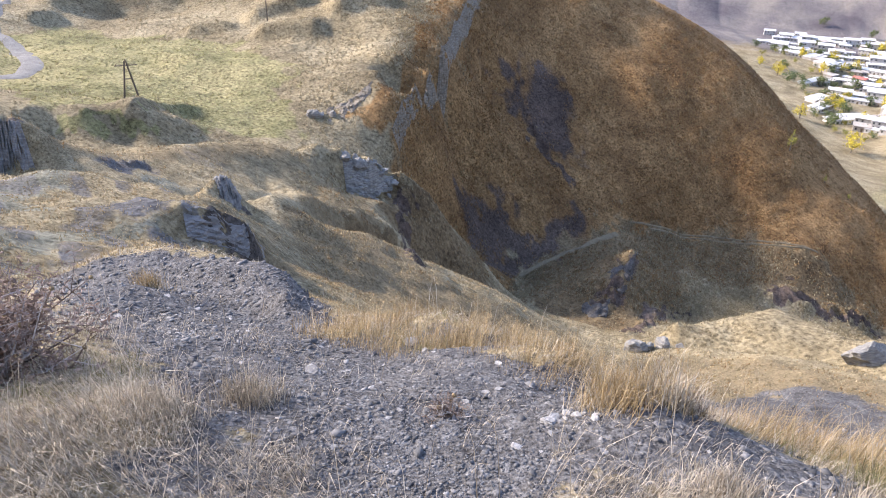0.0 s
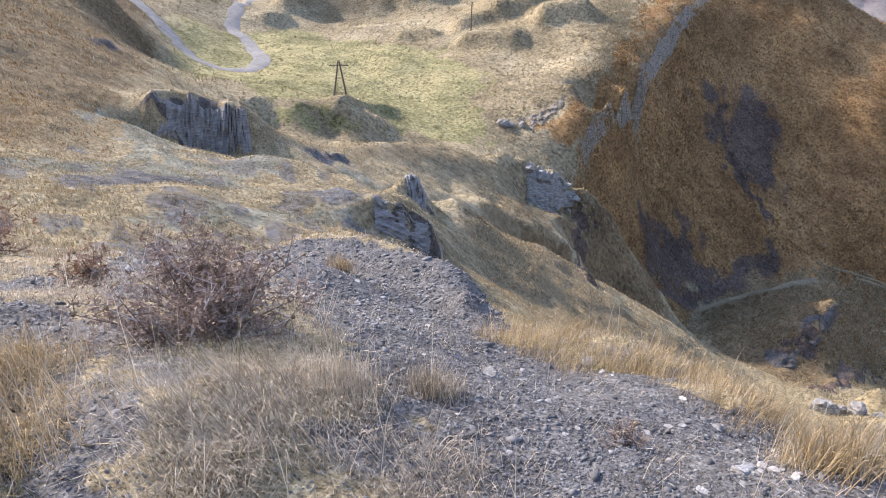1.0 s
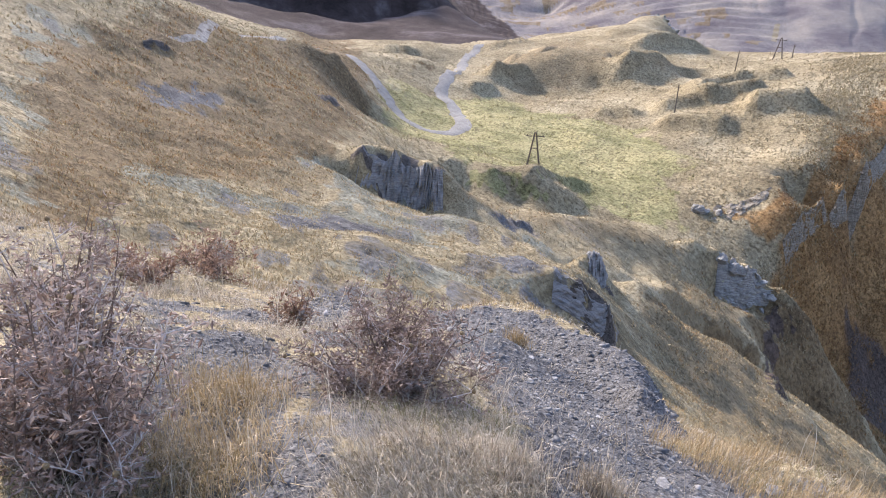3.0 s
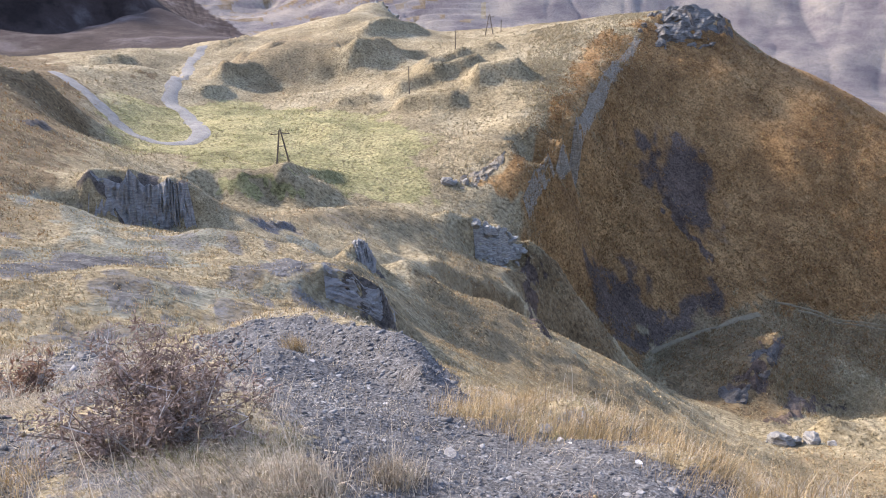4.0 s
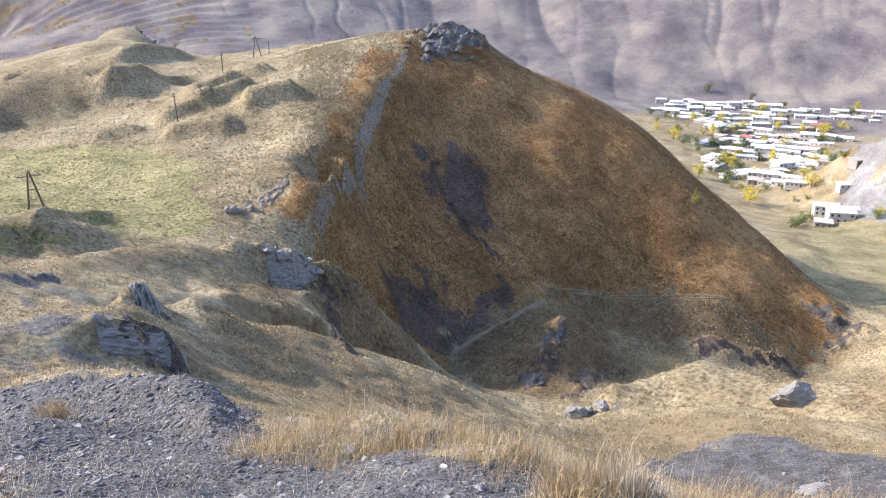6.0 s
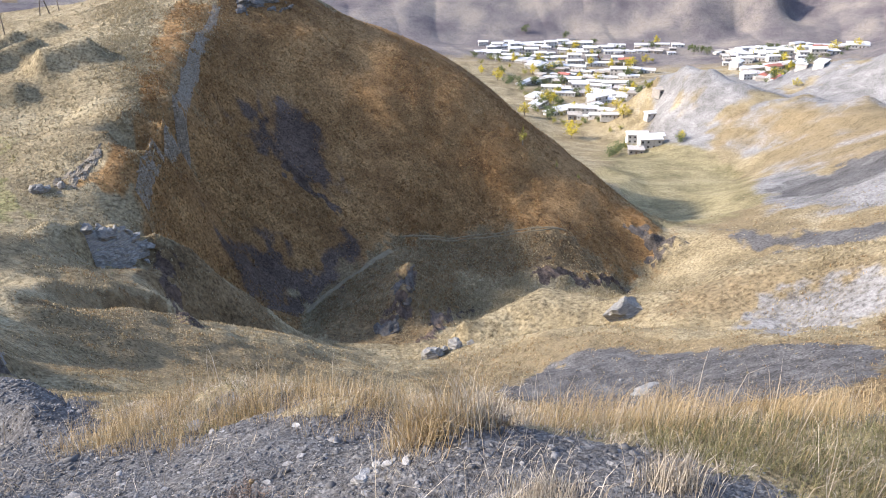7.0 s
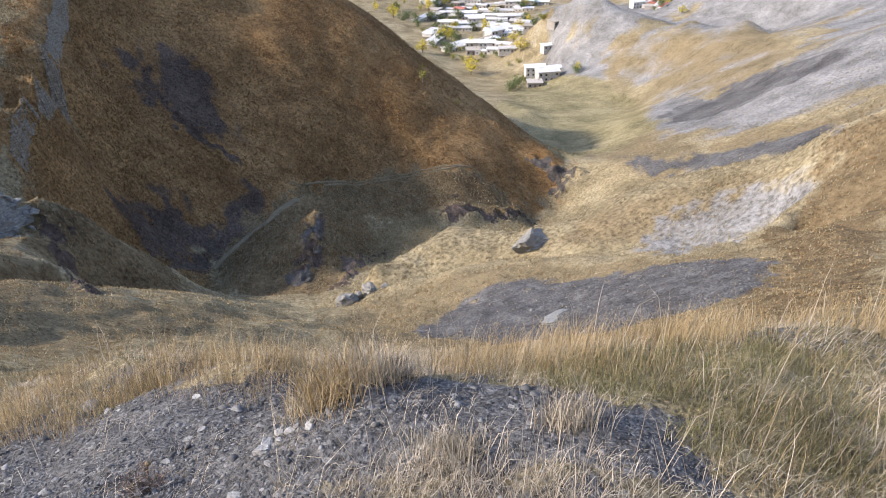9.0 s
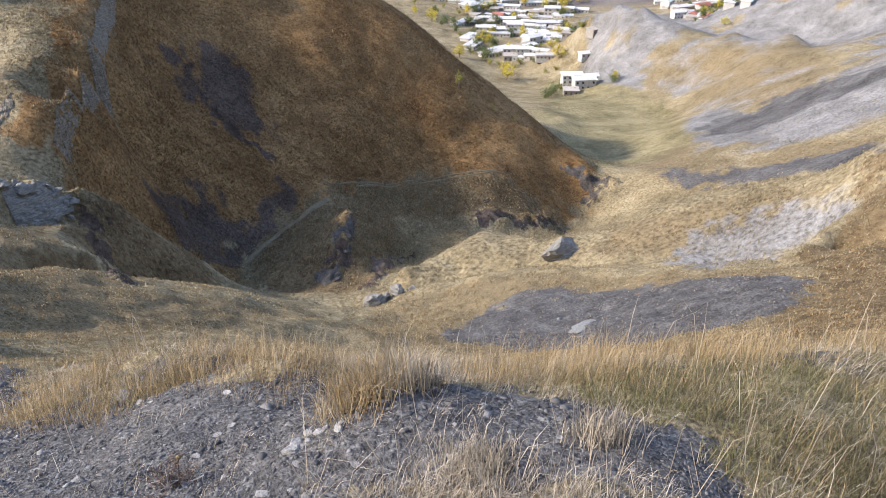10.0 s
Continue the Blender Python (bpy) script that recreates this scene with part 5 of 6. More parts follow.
def single_pole(x, y, tall, turn, lean=0.0):
    thing = tagged(new("power_pole"), "slim weathered wooden power pole on the meadow", "power pole", "power line")
    thing.matrix_world = Matrix.Translation(stand(x, y, 0.4)) @ pose(0, 0, 0, 0, lean, turn)
    bm = bmesh.new()
    rod(bm, (0, 0, 0), (0, 0, tall + 0.4), 0.19, 0.14, 8)
    part("post", bm, POLE_WOOD, thing)
    bm = bmesh.new()
    box(bm, (1.3, 0.1, 0.12), (0, 0.12, tall - 0.35))
    arm = part("crossarm", bm, POLE_WOOD, thing)
    for u in (-0.55, 0.55, 0.0):
        bm = bmesh.new()
        z = tall - 0.25 if u else tall + 0.38
        rod(bm, (u, 0.12 if u else 0, z), (u, 0.12 if u else 0, z + 0.16), 0.06, 0.04)
        part("insulator", bm, GLAZE, arm)
    return thing


def frame_pole(x, y, tall, spread, turn):
    thing = tagged(new("power_pole"), "wooden A-shaped power pole with a crossarm on the meadow", "power pole", "power line")
    thing.matrix_world = Matrix.Translation(stand(x, y, 0.5)) @ pose(0, 0, 0, 0, 0, turn)
    for s in (-1, 1):
        bm = bmesh.new()
        rod(bm, (s * spread / 2, 0, 0), (s * 0.12, 0, tall + 0.5), 0.2, 0.15, 8)
        part("leg", bm, POLE_WOOD, thing)
    for z, w in ((tall - 0.9, 4.0), (tall * 0.55, spread * 0.5)):
        bm = bmesh.new()
        box(bm, (w, 0.14, 0.16), (0, 0.18, z + 0.5))
        arm = part("crossarm", bm, POLE_WOOD, thing) if w == 4.0 else part("brace", bm, POLE_WOOD, thing) and arm
    for u in (-1.7, 0.0, 1.7):
        bm = bmesh.new()
        z = tall - 0.3 if u else tall + 0.55
        rod(bm, (u, 0.1, z), (u, 0.1, z + 0.25), 0.08, 0.05)
        part("insulator", bm, GLAZE, arm)
    return thing


frame_pole(-61.7, 131.4, 7.7, 2.9, 25)
single_pole(-49.7, 193.7, 8.2, 20)
single_pole(-45.1, 241.0, 8.4, 20, 2)
frame_pole(-41.0, 296.5, 8.0, 3.4, 15)
single_pole(-36.2, 297.5, 5.0, 15)


# ---- tracks ----
def track_material(name, low, high):
    m, tree, shader = material(name, 0.95)
    at = tree.nodes.new("ShaderNodeNewGeometry").outputs["Position"]
    spots = sums(tree, "ADD", sums(tree, "MULTIPLY", grain(tree, 0.5, 8, 0.7, at), 0.6), sums(tree, "MULTIPLY", grain(tree, 4, 5, 0.6, at), 0.4))
    tree.links.new(ramp(tree, spots, [(0.35, low), (0.65, high)]), shader.inputs["Base Color"])
    return m


def track(name, line, wide, mat, label):
    """A worn strip that follows the ground, with ragged sides."""
    pts = []
    for (x0, y0), (x1, y1) in zip(line, line[1:]):
        n = max(2, int(math.dist((x0, y0), (x1, y1)) / 1.2))
        pts += [(x0 + (x1 - x0) * k / n, y0 + (y1 - y0) * k / n) for k in range(n)]
    pts = np.array(pts + [line[-1]])
    for k in range(6):
        pts[1:-1] = (pts[:-2] + 2 * pts[1:-1] + pts[2:]) / 4
    way = np.gradient(pts, axis=0)
    way /= np.maximum(np.hypot(way[:, 0], way[:, 1]), 1e-6)[:, None]
    side = np.stack([-way[:, 1], way[:, 0]], 1)
    ragged = wide / 2 * (1 + 0.3 * ripple(np.arange(len(pts)) * 0.35, np.zeros(len(pts)), 51))
    rows = []
    for u in (-1, -0.5, 0, 0.5, 1):
        p = pts + side * (u * ragged)[:, None]
        rows.append(np.column_stack([p, height(p[:, 0], p[:, 1]) + (0.24 if abs(u) < 1 else 0.02)]))
    co = np.stack(rows, 1).reshape(-1, 3)
    faces = [(i * 5 + j, i * 5 + j + 1, i * 5 + j + 6, i * 5 + j + 5) for i in range(len(pts) - 1) for j in range(4)]
    return tagged(new(name, mesh_of(name, co, faces, mat, True)), label, "road", kind="structure")


DUST = track_material("dusty stones", (0.12, 0.112, 0.10), (0.26, 0.245, 0.22))
WORN = track_material("worn earth", (0.13, 0.105, 0.065), (0.22, 0.18, 0.115))
track("road", [p[:2] for p in LINES["road_far"]], 4.0, DUST, "pale stony dirt road winding over the meadow")
track("footpath", [(53.0, 176.3), (59.2, 176.3), (67.5, 177.6), (83.1, 177.6), (97.6, 175.2), (107.2, 174.0)], 0.5, WORN, "narrow worn footpath across the shaded hill")
track("footpath", [(58.2, 175.2), (69.5, 176.8), (84.5, 176.2), (97.3, 173.9), (105.8, 174.2)], 0.45, WORN, "narrow worn footpath across the shaded hill")
track("road", [(47.9, 170.1), (41.8, 165.9), (33.5, 160.3), (25.8, 155.5), (19.6, 149.5)], 1.5, WORN, "stony track climbing out of the ravine")



# ---- the village in the valley ----
def plain(name, low, high, scale, rough=0.85, stretch=None):
    m, tree, shader = material(name, rough)
    info = tree.nodes.new("ShaderNodeObjectInfo")
    col = ramp(tree, grain(tree, scale, 6, 0.65, None, stretch), [(0.3, low), (0.7, high)])
    tint = ramp(tree, info.outputs["Random"], [(0.0, (0.72, 0.70, 0.66)), (0.5, (0.95, 0.94, 0.92)), (1.0, (1, 1, 1))])
    tree.links.new(mixed(tree, 1.0, col, tint, "MULTIPLY"), shader.inputs["Base Color"])
    return m


WALL_PALE = plain("limewashed stone wall", (0.42, 0.40, 0.37), (0.66, 0.64, 0.60), 0.8)
WALL_STONE = plain("rubble stone wall", (0.22, 0.20, 0.18), (0.40, 0.37, 0.33), 1.2)
ROOF_PALE = plain("pale sheet roof", (0.50, 0.50, 0.50), (0.72, 0.72, 0.72), 0.3, 0.5)
ROOF_EARTH = plain("flat earth roof", (0.34, 0.31, 0.27), (0.52, 0.48, 0.43), 0.6)
ROOF_RED = plain("rusty red sheet roof", (0.30, 0.10, 0.08), (0.45, 0.18, 0.14), 0.6, 0.6)
DARK_GLASS, _, _ = material("dark window glass", 0.12)
DARK_GLASS.node_tree.nodes["Principled BSDF"].inputs["Base Color"].default_value = (0.03, 0.035, 0.04, 1)
DOOR_WOOD = plain("worn door wood", (0.08, 0.06, 0.045), (0.18, 0.13, 0.09), 2.0)


def house(wide, deep, tall, wall, roof, pitched, label, seed):
    """A low mountain house; its front looks along -y."""
    rng = random.Random(seed)
    thing = tagged(new("house"), label, "house", "village houses")
    bm = bmesh.new()
    box(bm, (wide, deep, tall + 3), (0, 0, tall / 2 - 1.5))
    body = part("wall", bm, wall, thing)
    bm = bmesh.new()
    if pitched:
        w, d = wide / 2 + 0.5, deep / 2 + 0.6
        v = [bm.verts.new(c) for c in ((-w, -d, tall), (w, -d, tall), (w, d, tall), (-w, d, tall), (-w, 0, tall + 1.4), (w, 0, tall + 1.4),
                                       (-w, -d, tall + 0.2), (w, -d, tall + 0.2), (w, d, tall + 0.2), (-w, d, tall + 0.2), (-w, 0, tall + 1.6), (w, 0, tall + 1.6))]
        for f in ((0, 3, 2, 1), (6, 7, 11, 10), (8, 9, 10, 11), (0, 1, 7, 6), (2, 3, 9, 8), (0, 6, 10, 9, 3), (1, 2, 8, 11, 7)):
            bm.faces.new([v[k] for k in f])
    else:
        box(bm, (wide + 0.9, deep + 0.9, 0.35), (0, 0, tall + 0.17), pose(0, 0, 0, 2.5, 0, 0))
        box(bm, (0.7, 0.6, 0.9), (wide * 0.28, deep * 0.2, tall + 0.6))
    part("roof", bm, roof, thing)
    n = max(2, int(wide / 2.8))
    for k in range(n):
        x = (k + 0.5) / n * wide - wide / 2
        if k == n // 2:
            bm = bmesh.new()
            box(bm, (1.1, 0.12, 2.0), (x, -deep / 2 - 0.03, 1.0))
            part("door", bm, DOOR_WOOD, thing)
            continue
        for z in ((1.5,) if tall < 4 else (1.5, 4.1)):
            bm = bmesh.new()
            box(bm, (1.0, 0.1, 1.1), (x + rng.uniform(-0.2, 0.2), -deep / 2 - 0.03, z))
            part("window", bm, DARK_GLASS, thing)
    return thing


KINDS = [house(11, 6, 3.0, WALL_PALE, ROOF_PALE, False, "low pale stone house with a flat light roof", 1),
         house(17, 6.5, 3.0, WALL_PALE, ROOF_PALE, False, "long low pale house with a flat light roof", 2),
         house(9, 7, 3.2, WALL_STONE, ROOF_EARTH, False, "small rubble stone house with a flat earth roof", 3),
         house(12, 7, 5.6, WALL_PALE, ROOF_PALE, True, "two-storey pale house with a light sheet roof", 4),
         house(10, 6, 3.0, WALL_PALE, ROOF_RED, True, "pale house with a rusty red sheet roof", 5),
         house(22, 6, 3.2, WALL_PALE, ROOF_PALE, True, "long pale barn with a light sheet roof", 6)]
STREETS = [(431, 963, 551, 912), (423, 917, 543, 867), (545, 855, 657, 794), (389, 870, 479, 836), (498, 837, 618, 757), (414, 825, 480, 792), (433, 740, 510, 673), (403, 715, 478, 640), (394, 673, 426, 589), (377, 626, 396, 546), (375, 573, 378, 522), (299, 520, 359, 529), (308, 505, 329, 453), (412, 797, 408, 737)]
STREETS += [(349, 670, 392, 708), (654, 720, 808, 721), (628, 681, 750, 600), (606, 650, 698, 595), (592, 615, 518, 459), (573, 586, 632, 582), (552, 560, 581, 557), (398, 763, 433, 755), (464, 766, 528, 734), (349, 630, 359, 601), (317, 595, 312, 552), (714, 732, 786, 711), (680, 657, 729, 623), (624, 656, 658, 635), (392, 832, 400, 799)]

rng = random.Random(77)
used = set()


def settle(kind, x, y, turn, grow=1.0):
    m = Matrix.Translation(stand(x, y, 0.2)) @ pose(0, 0, 0, 0, 0, turn) @ Matrix.Scale(grow, 4)
    if kind not in used:
        used.add(kind)
        KINDS[kind].matrix_world = m
    else:
        copy_thing(KINDS[kind], m)


for x0, y0, x1, y1 in [(a + s * 9, b + s * 11, c + s * 9, d + s * 11) for a, b, c, d in STREETS for s in (-0.5, 0.5)]:
    length, u = math.dist((x0, y0), (x1, y1)), 0.0
    turn_row = math.degrees(math.atan2(y1 - y0, x1 - x0))
    if turn_row > 90 or turn_row < -90:
        turn_row += 180
    turn_row = turn_row if abs(turn_row) < 60 else turn_row * 0.5
    while u < length - 4:
        kind = rng.choices((0, 1, 2, 3, 4, 5), (5, 3, 5, 2, 0.6, 1.5))[0]
        wide = (11, 17, 9, 12, 10, 22)[kind]
        if rng.random() < 0.95:
            k = (u + wide / 2) / length
            settle(kind, x0 + (x1 - x0) * k + rng.gauss(0, 3), y0 + (y1 - y0) * k + rng.gauss(0, 5), turn_row + rng.gauss(0, 6), rng.uniform(0.95, 1.3))
        u += wide * rng.uniform(1.0, 1.22)
for kind, x, y, turn_row in ((3, 286, 366, -20), (0, 301, 376, -15), (2, 272, 361, -30), (0, 322, 412, -10), (3, 304, 404, -25), (2, 336, 424, 10)):
    settle(kind, x, y, turn_row, 1.05)


# ---- trees ----
def leaf_material(name, low, mid, high):
    m, tree, shader = material(name, 0.7)
    geo = tree.nodes.new("ShaderNodeNewGeometry")
    col = ramp(tree, geo.outputs["Random Per Island"], [(0.0, low), (0.5, mid), (1.0, high)])
    tree.links.new(col, shader.inputs["Base Color"])
    return m


LEAF_YELLOW = leaf_material("yellow autumn leaves", (0.30, 0.24, 0.03), (0.52, 0.42, 0.04), (0.65, 0.55, 0.10))
LEAF_GREEN = leaf_material("dull green leaves", (0.05, 0.075, 0.03), (0.10, 0.13, 0.05), (0.18, 0.19, 0.07))
LEAF_MIX = leaf_material("turning leaves", (0.12, 0.13, 0.03), (0.24, 0.23, 0.05), (0.40, 0.34, 0.07))
BARK = plain("grey bark", (0.09, 0.075, 0.06), (0.22, 0.19, 0.16), 3.0)


def tree_of(kind, tall, spread, leaves, mat, seed, label, slim=False):
    rng = random.Random(seed)
    thing = tagged(new(kind), label, kind)
    trunk_top = tall * (0.8 if slim else 0.55)
    bm = bmesh.new()
    rod(bm, (0, 0, -0.5), (0.1, 0, trunk_top), 0.03 * tall, 0.012 * tall, 7)
    part("trunk", bm, BARK, thing)
    tips = []
    for k in range(9):
        z = tall * rng.uniform(0.18, 0.55)
        a, out = rng.uniform(0, 6.28), spread * rng.uniform(0.4, 0.95) * (0.6 if slim else 1)
        tip = Vector((math.cos(a) * out, math.sin(a) * out, z + out * rng.uniform(0.6, 1.4)))
        bm = bmesh.new()
        rod(bm, (0.05, 0, z), tip, 0.011 * tall, 0.004 * tall, 5)
        part("limb", bm, BARK, thing)
        tips.append(tip)
    verts, faces = [], []
    for k in range(leaves):
        if k % 3:
            c = rng.choice(tips) + Vector((rng.gauss(0, 1), rng.gauss(0, 1), rng.gauss(0, 1))) * spread * 0.26
        else:
            z = rng.uniform(0.25, 1.0)
            w = spread * (1.05 - z) * 0.9 + 0.1
            c = Vector((rng.gauss(0, 0.5) * w, rng.gauss(0, 0.5) * w, tall * z))
        if c.z < tall * 0.14:
            continue
        a, b = Vector((rng.gauss(0, 1), rng.gauss(0, 1), rng.gauss(0, 1))).normalized(), Vector((rng.gauss(0, 1), rng.gauss(0, 1), rng.gauss(0, 1))).normalized()
        s = spread * rng.uniform(0.07, 0.14)
        i = len(verts)
        verts += [c + a * s, c + b * s * 0.7, c - a * s, c - b * s * 0.7]
        faces.append((i, i + 1, i + 2, i + 3))
    crown = new("crown", mesh_of("crown", verts, faces, mat))
    crown.parent = thing
    return thing


TREES = [tree_of("tree", 9, 3.4, 520, LEAF_YELLOW, 1, "bright yellow autumn tree among the village houses"),
         tree_of("tree", 8, 3.6, 520, LEAF_GREEN, 2, "dull green tree at the edge of the village"),
         tree_of("tree", 12, 2.6, 520, LEAF_MIX, 3, "tall slim tree turning yellow in the village", True),
         tree_of("bush", 3.2, 3.0, 380, LEAF_GREEN, 4, "low dark green bush on the valley floor"),
         tree_of("bush", 3.4, 2.8, 380, LEAF_MIX, 5, "low yellowing bush on the valley floor")]
WOODS = {}
WOODS[0] = [(320, 445, 1.3), (390, 727, 1.2), (479, 791, 1.2), (496, 724, 1.1), (514, 713, 1.2), (525, 722, 1.0), (324, 727, 0.9), (714, 601, 1.2), (300, 352, 0.6), (475, 428, 0.7), (666, 864, 1.2), (326, 687, 1.3), (265, 506, 1.0), (274, 445, 1.3), (489, 678, 1.0), (397, 792, 1.1), (316, 559, 1.3)]
WOODS[1] = [(586, 904, 1.2), (568, 958, 1.4), (523, 1005, 1.5), (399, 722, 1.3), (624, 730, 1.3), (640, 735, 1.1), (630, 712, 1.2), (490, 466, 1.1), (288, 530, 0.9), (322, 549, 1.0), (312, 560, 0.9), (365, 794, 1.0), (380, 800, 0.9), (351, 729, 1.0), (348, 803, 1.0), (424, 805, 1.1), (329, 599, 1.0), (386, 571, 1.1), (388, 656, 1.3), (631, 749, 1.0), (360, 670, 1.1)]
WOODS[2] = [(109.5, 209.6, 0.6), (121, 205, 0.45), (128.3, 201.7, 0.38), (288, 525, 1.0), (285, 503, 0.8), (655, 880, 1.1)]
WOODS[3] = [(261, 368, 1.2), (256, 364, 1.1), (268, 374, 1.0), (273, 380, 1.1), (250, 358, 0.8), (285, 500, 1.2), (292, 508, 1.1), (300, 520, 1.3), (326, 664, 1.4), (335, 675, 1.3), (345, 690, 1.2), (330, 640, 1.2), (320, 620, 1.2), (371, 664, 1.3), (295, 347, 0.9), (300, 352, 0.8), (310, 560, 1.1), (318, 575, 1.2), (340, 600, 1.1), (375, 640, 1.0)]
WOODS[4] = [(284, 490, 1.0), (300, 505, 1.0), (315, 540, 1.1), (355, 735, 1.2), (340, 715, 1.2), (366, 790, 1.2), (372, 780, 1.1), (306, 480, 0.8), (296, 470, 0.8), (305, 440, 0.8), (312, 436, 0.8), (282, 385, 0.9), (276, 366, 0.8), (346, 777, 1.1), (374, 757, 1.0), (314, 595, 1.3), (369, 686, 1.1), (297, 516, 1.1), (340, 528, 1.0), (379, 727, 1.3), (501, 757, 1.1), (557, 725, 1.0), (398, 854, 1.3), (658, 673, 1.1), (290, 484, 1.0), (680, 657, 1.3)]
hedge = random.Random(31)
for x0, y0, x1, y1 in STREETS:
    for k in range(7):
        u = hedge.random()
        x, y = x0 + (x1 - x0) * u + hedge.gauss(0, 10), y0 + (y1 - y0) * u - hedge.uniform(6, 20)
        WOODS[hedge.choice((1, 3, 3, 3, 4, 0))].append((x, y, hedge.uniform(0.6, 1.15)))
for kind, places in WOODS.items():
    for k, (x, y, s) in enumerate(places):
        m = Matrix.Translation(stand(x, y, 0.1)) @ pose(0, 0, 0, 0, 0, k * 77) @ Matrix.Scale(s, 4)
        if k == 0:
            TREES[kind].matrix_world = m
        else:
            copy_thing(TREES[kind], m)


# ---- grass ----
def grass_material(name, stops):
    m, tree, shader = material(name, 0.75)
    geo = tree.nodes.new("ShaderNodeNewGeometry")
    patch = grain(tree, 1.3, 4, 0.6, geo.outputs["Position"])
    mixin = sums(tree, "ADD", sums(tree, "MULTIPLY", geo.outputs["Random Per Island"], 0.65), sums(tree, "MULTIPLY", sums(tree, "SUBTRACT", patch, 0.3), 0.8), True)
    col = ramp(tree, mixin, stops)
    tree.links.new(col, shader.inputs["Base Color"])
    thin = tree.nodes.new("ShaderNodeBsdfTranslucent")
    tree.links.new(col, thin.inputs["Color"])
    mix = tree.nodes.new("ShaderNodeMixShader")
    mix.inputs[0].default_value = 0.22
    tree.links.new(shader.outputs[0], mix.inputs[1])
    tree.links.new(thin.outputs[0], mix.inputs[2])
    tree.links.new(mix.outputs[0], tree.nodes["Material Output"].inputs["Surface"])
    return m


STRAW = grass_material("dry straw", [(0.0, (0.10, 0.08, 0.058)), (0.3, (0.26, 0.216, 0.16)), (0.6, (0.44, 0.38, 0.29)), (1.0, (0.68, 0.61, 0.50))])
BANK = grass_material("bank grass", [(0.0, (0.04, 0.036, 0.018)), (0.35, (0.12, 0.10, 0.05)), (0.65, (0.21, 0.175, 0.095)), (1.0, (0.44, 0.37, 0.25))])
GOLD = grass_material("golden long grass", [(0.0, (0.16, 0.112, 0.055)), (0.35, (0.29, 0.208, 0.105)), (0.65, (0.43, 0.325, 0.18)), (1.0, (0.58, 0.47, 0.31))])
RUST = grass_material("rust brown grass", [(0.0, (0.10, 0.056, 0.025)), (0.35, (0.21, 0.123, 0.054)), (0.7, (0.30, 0.185, 0.084)), (1.0, (0.40, 0.27, 0.135))])
SLOPE = grass_material("slope straw", [(0.0, (0.19, 0.152, 0.09)), (0.35, (0.265, 0.218, 0.133)), (0.7, (0.36, 0.302, 0.19)), (1.0, (0.46, 0.395, 0.265))])
MEADOW = grass_material("meadow grass", [(0.0, (0.15, 0.14, 0.058)), (0.4, (0.235, 0.215, 0.095)), (0.7, (0.32, 0.28, 0.135)), (1.0, (0.42, 0.36, 0.19))])
OLIVE = grass_material("half green grass", [(0.0, (0.05, 0.052, 0.02)), (0.4, (0.13, 0.127, 0.052)), (0.7, (0.25, 0.222, 0.105)), (1.0, (0.44, 0.385, 0.23))])


def spears(x, y, z, tall, wide, lean, rng, flat=False, way=None):
    """Arrays of bent blades: five corners each, or three when far off."""
    n = len(x)
    a, b = rng.uniform(0, 6.283, n), rng.uniform(0, 6.283, n) if way is None else way + rng.normal(0, 1.0, n)
    sx, sy = np.cos(a) * wide / 2, np.sin(a) * wide / 2
    lx, ly = np.cos(b) * lean * tall, np.sin(b) * lean * tall
    up = tall * np.sqrt(np.clip(1 - lean * lean, 0.1, 1))
    if flat:
        co = np.stack([np.stack([x - sx, y - sy, z - tall * 0.15], -1), np.stack([x + sx, y + sy, z - tall * 0.15], -1), np.stack([x + lx, y + ly, z + up], -1)], 1)
        i = np.arange(n)[:, None] * 3
        return co.reshape(-1, 3), (i + np.array([0, 1, 2])).ravel(), np.full(n, 3)
    mx, my, mz = x + lx * 0.38, y + ly * 0.38, z + up * 0.66 + tall * 0.16 * lean
    co = np.stack([np.stack([x - sx, y - sy, z - 0.01], -1), np.stack([x + sx, y + sy, z - 0.01], -1),
                   np.stack([mx + sx * 0.75, my + sy * 0.75, mz], -1), np.stack([mx - sx * 0.75, my - sy * 0.75, mz], -1),
                   np.stack([x + lx, y + ly, z + up], -1)], 1)
    i = np.arange(n)[:, None] * 5
    loops = np.concatenate([i + np.array([0, 1, 2, 3]), i + np.array([3, 2, 4])], 1).ravel()
    return co.reshape(-1, 3), loops, np.tile([4, 3], n)


def swathe(name, data, mat, label, category="grass"):
    co, loops, sizes = data
    mesh = bpy.data.meshes.new(name)
    mesh.vertices.add(len(co))
    mesh.vertices.foreach_set("co", co.ravel())
    mesh.loops.add(len(loops))
    mesh.loops.foreach_set("vertex_index", loops.astype(np.int32))
    mesh.polygons.add(len(sizes))
    mesh.polygons.foreach_set("loop_start", (np.cumsum(sizes) - sizes).astype(np.int32))
    mesh.update(calc_edges=True)
    mesh.materials.append(mat)
    return tagged(new(name, mesh), label, category, kind="stuff")


gen = np.random.default_rng(5)


def scatter(count, r0, r1, a0=-74.0, a1=72.0):
    r = np.exp(gen.uniform(math.log(r0), math.log(r1), count))
    a = np.radians(gen.uniform(a0, a1, count))
    return np.sin(a) * r, np.cos(a) * r, r


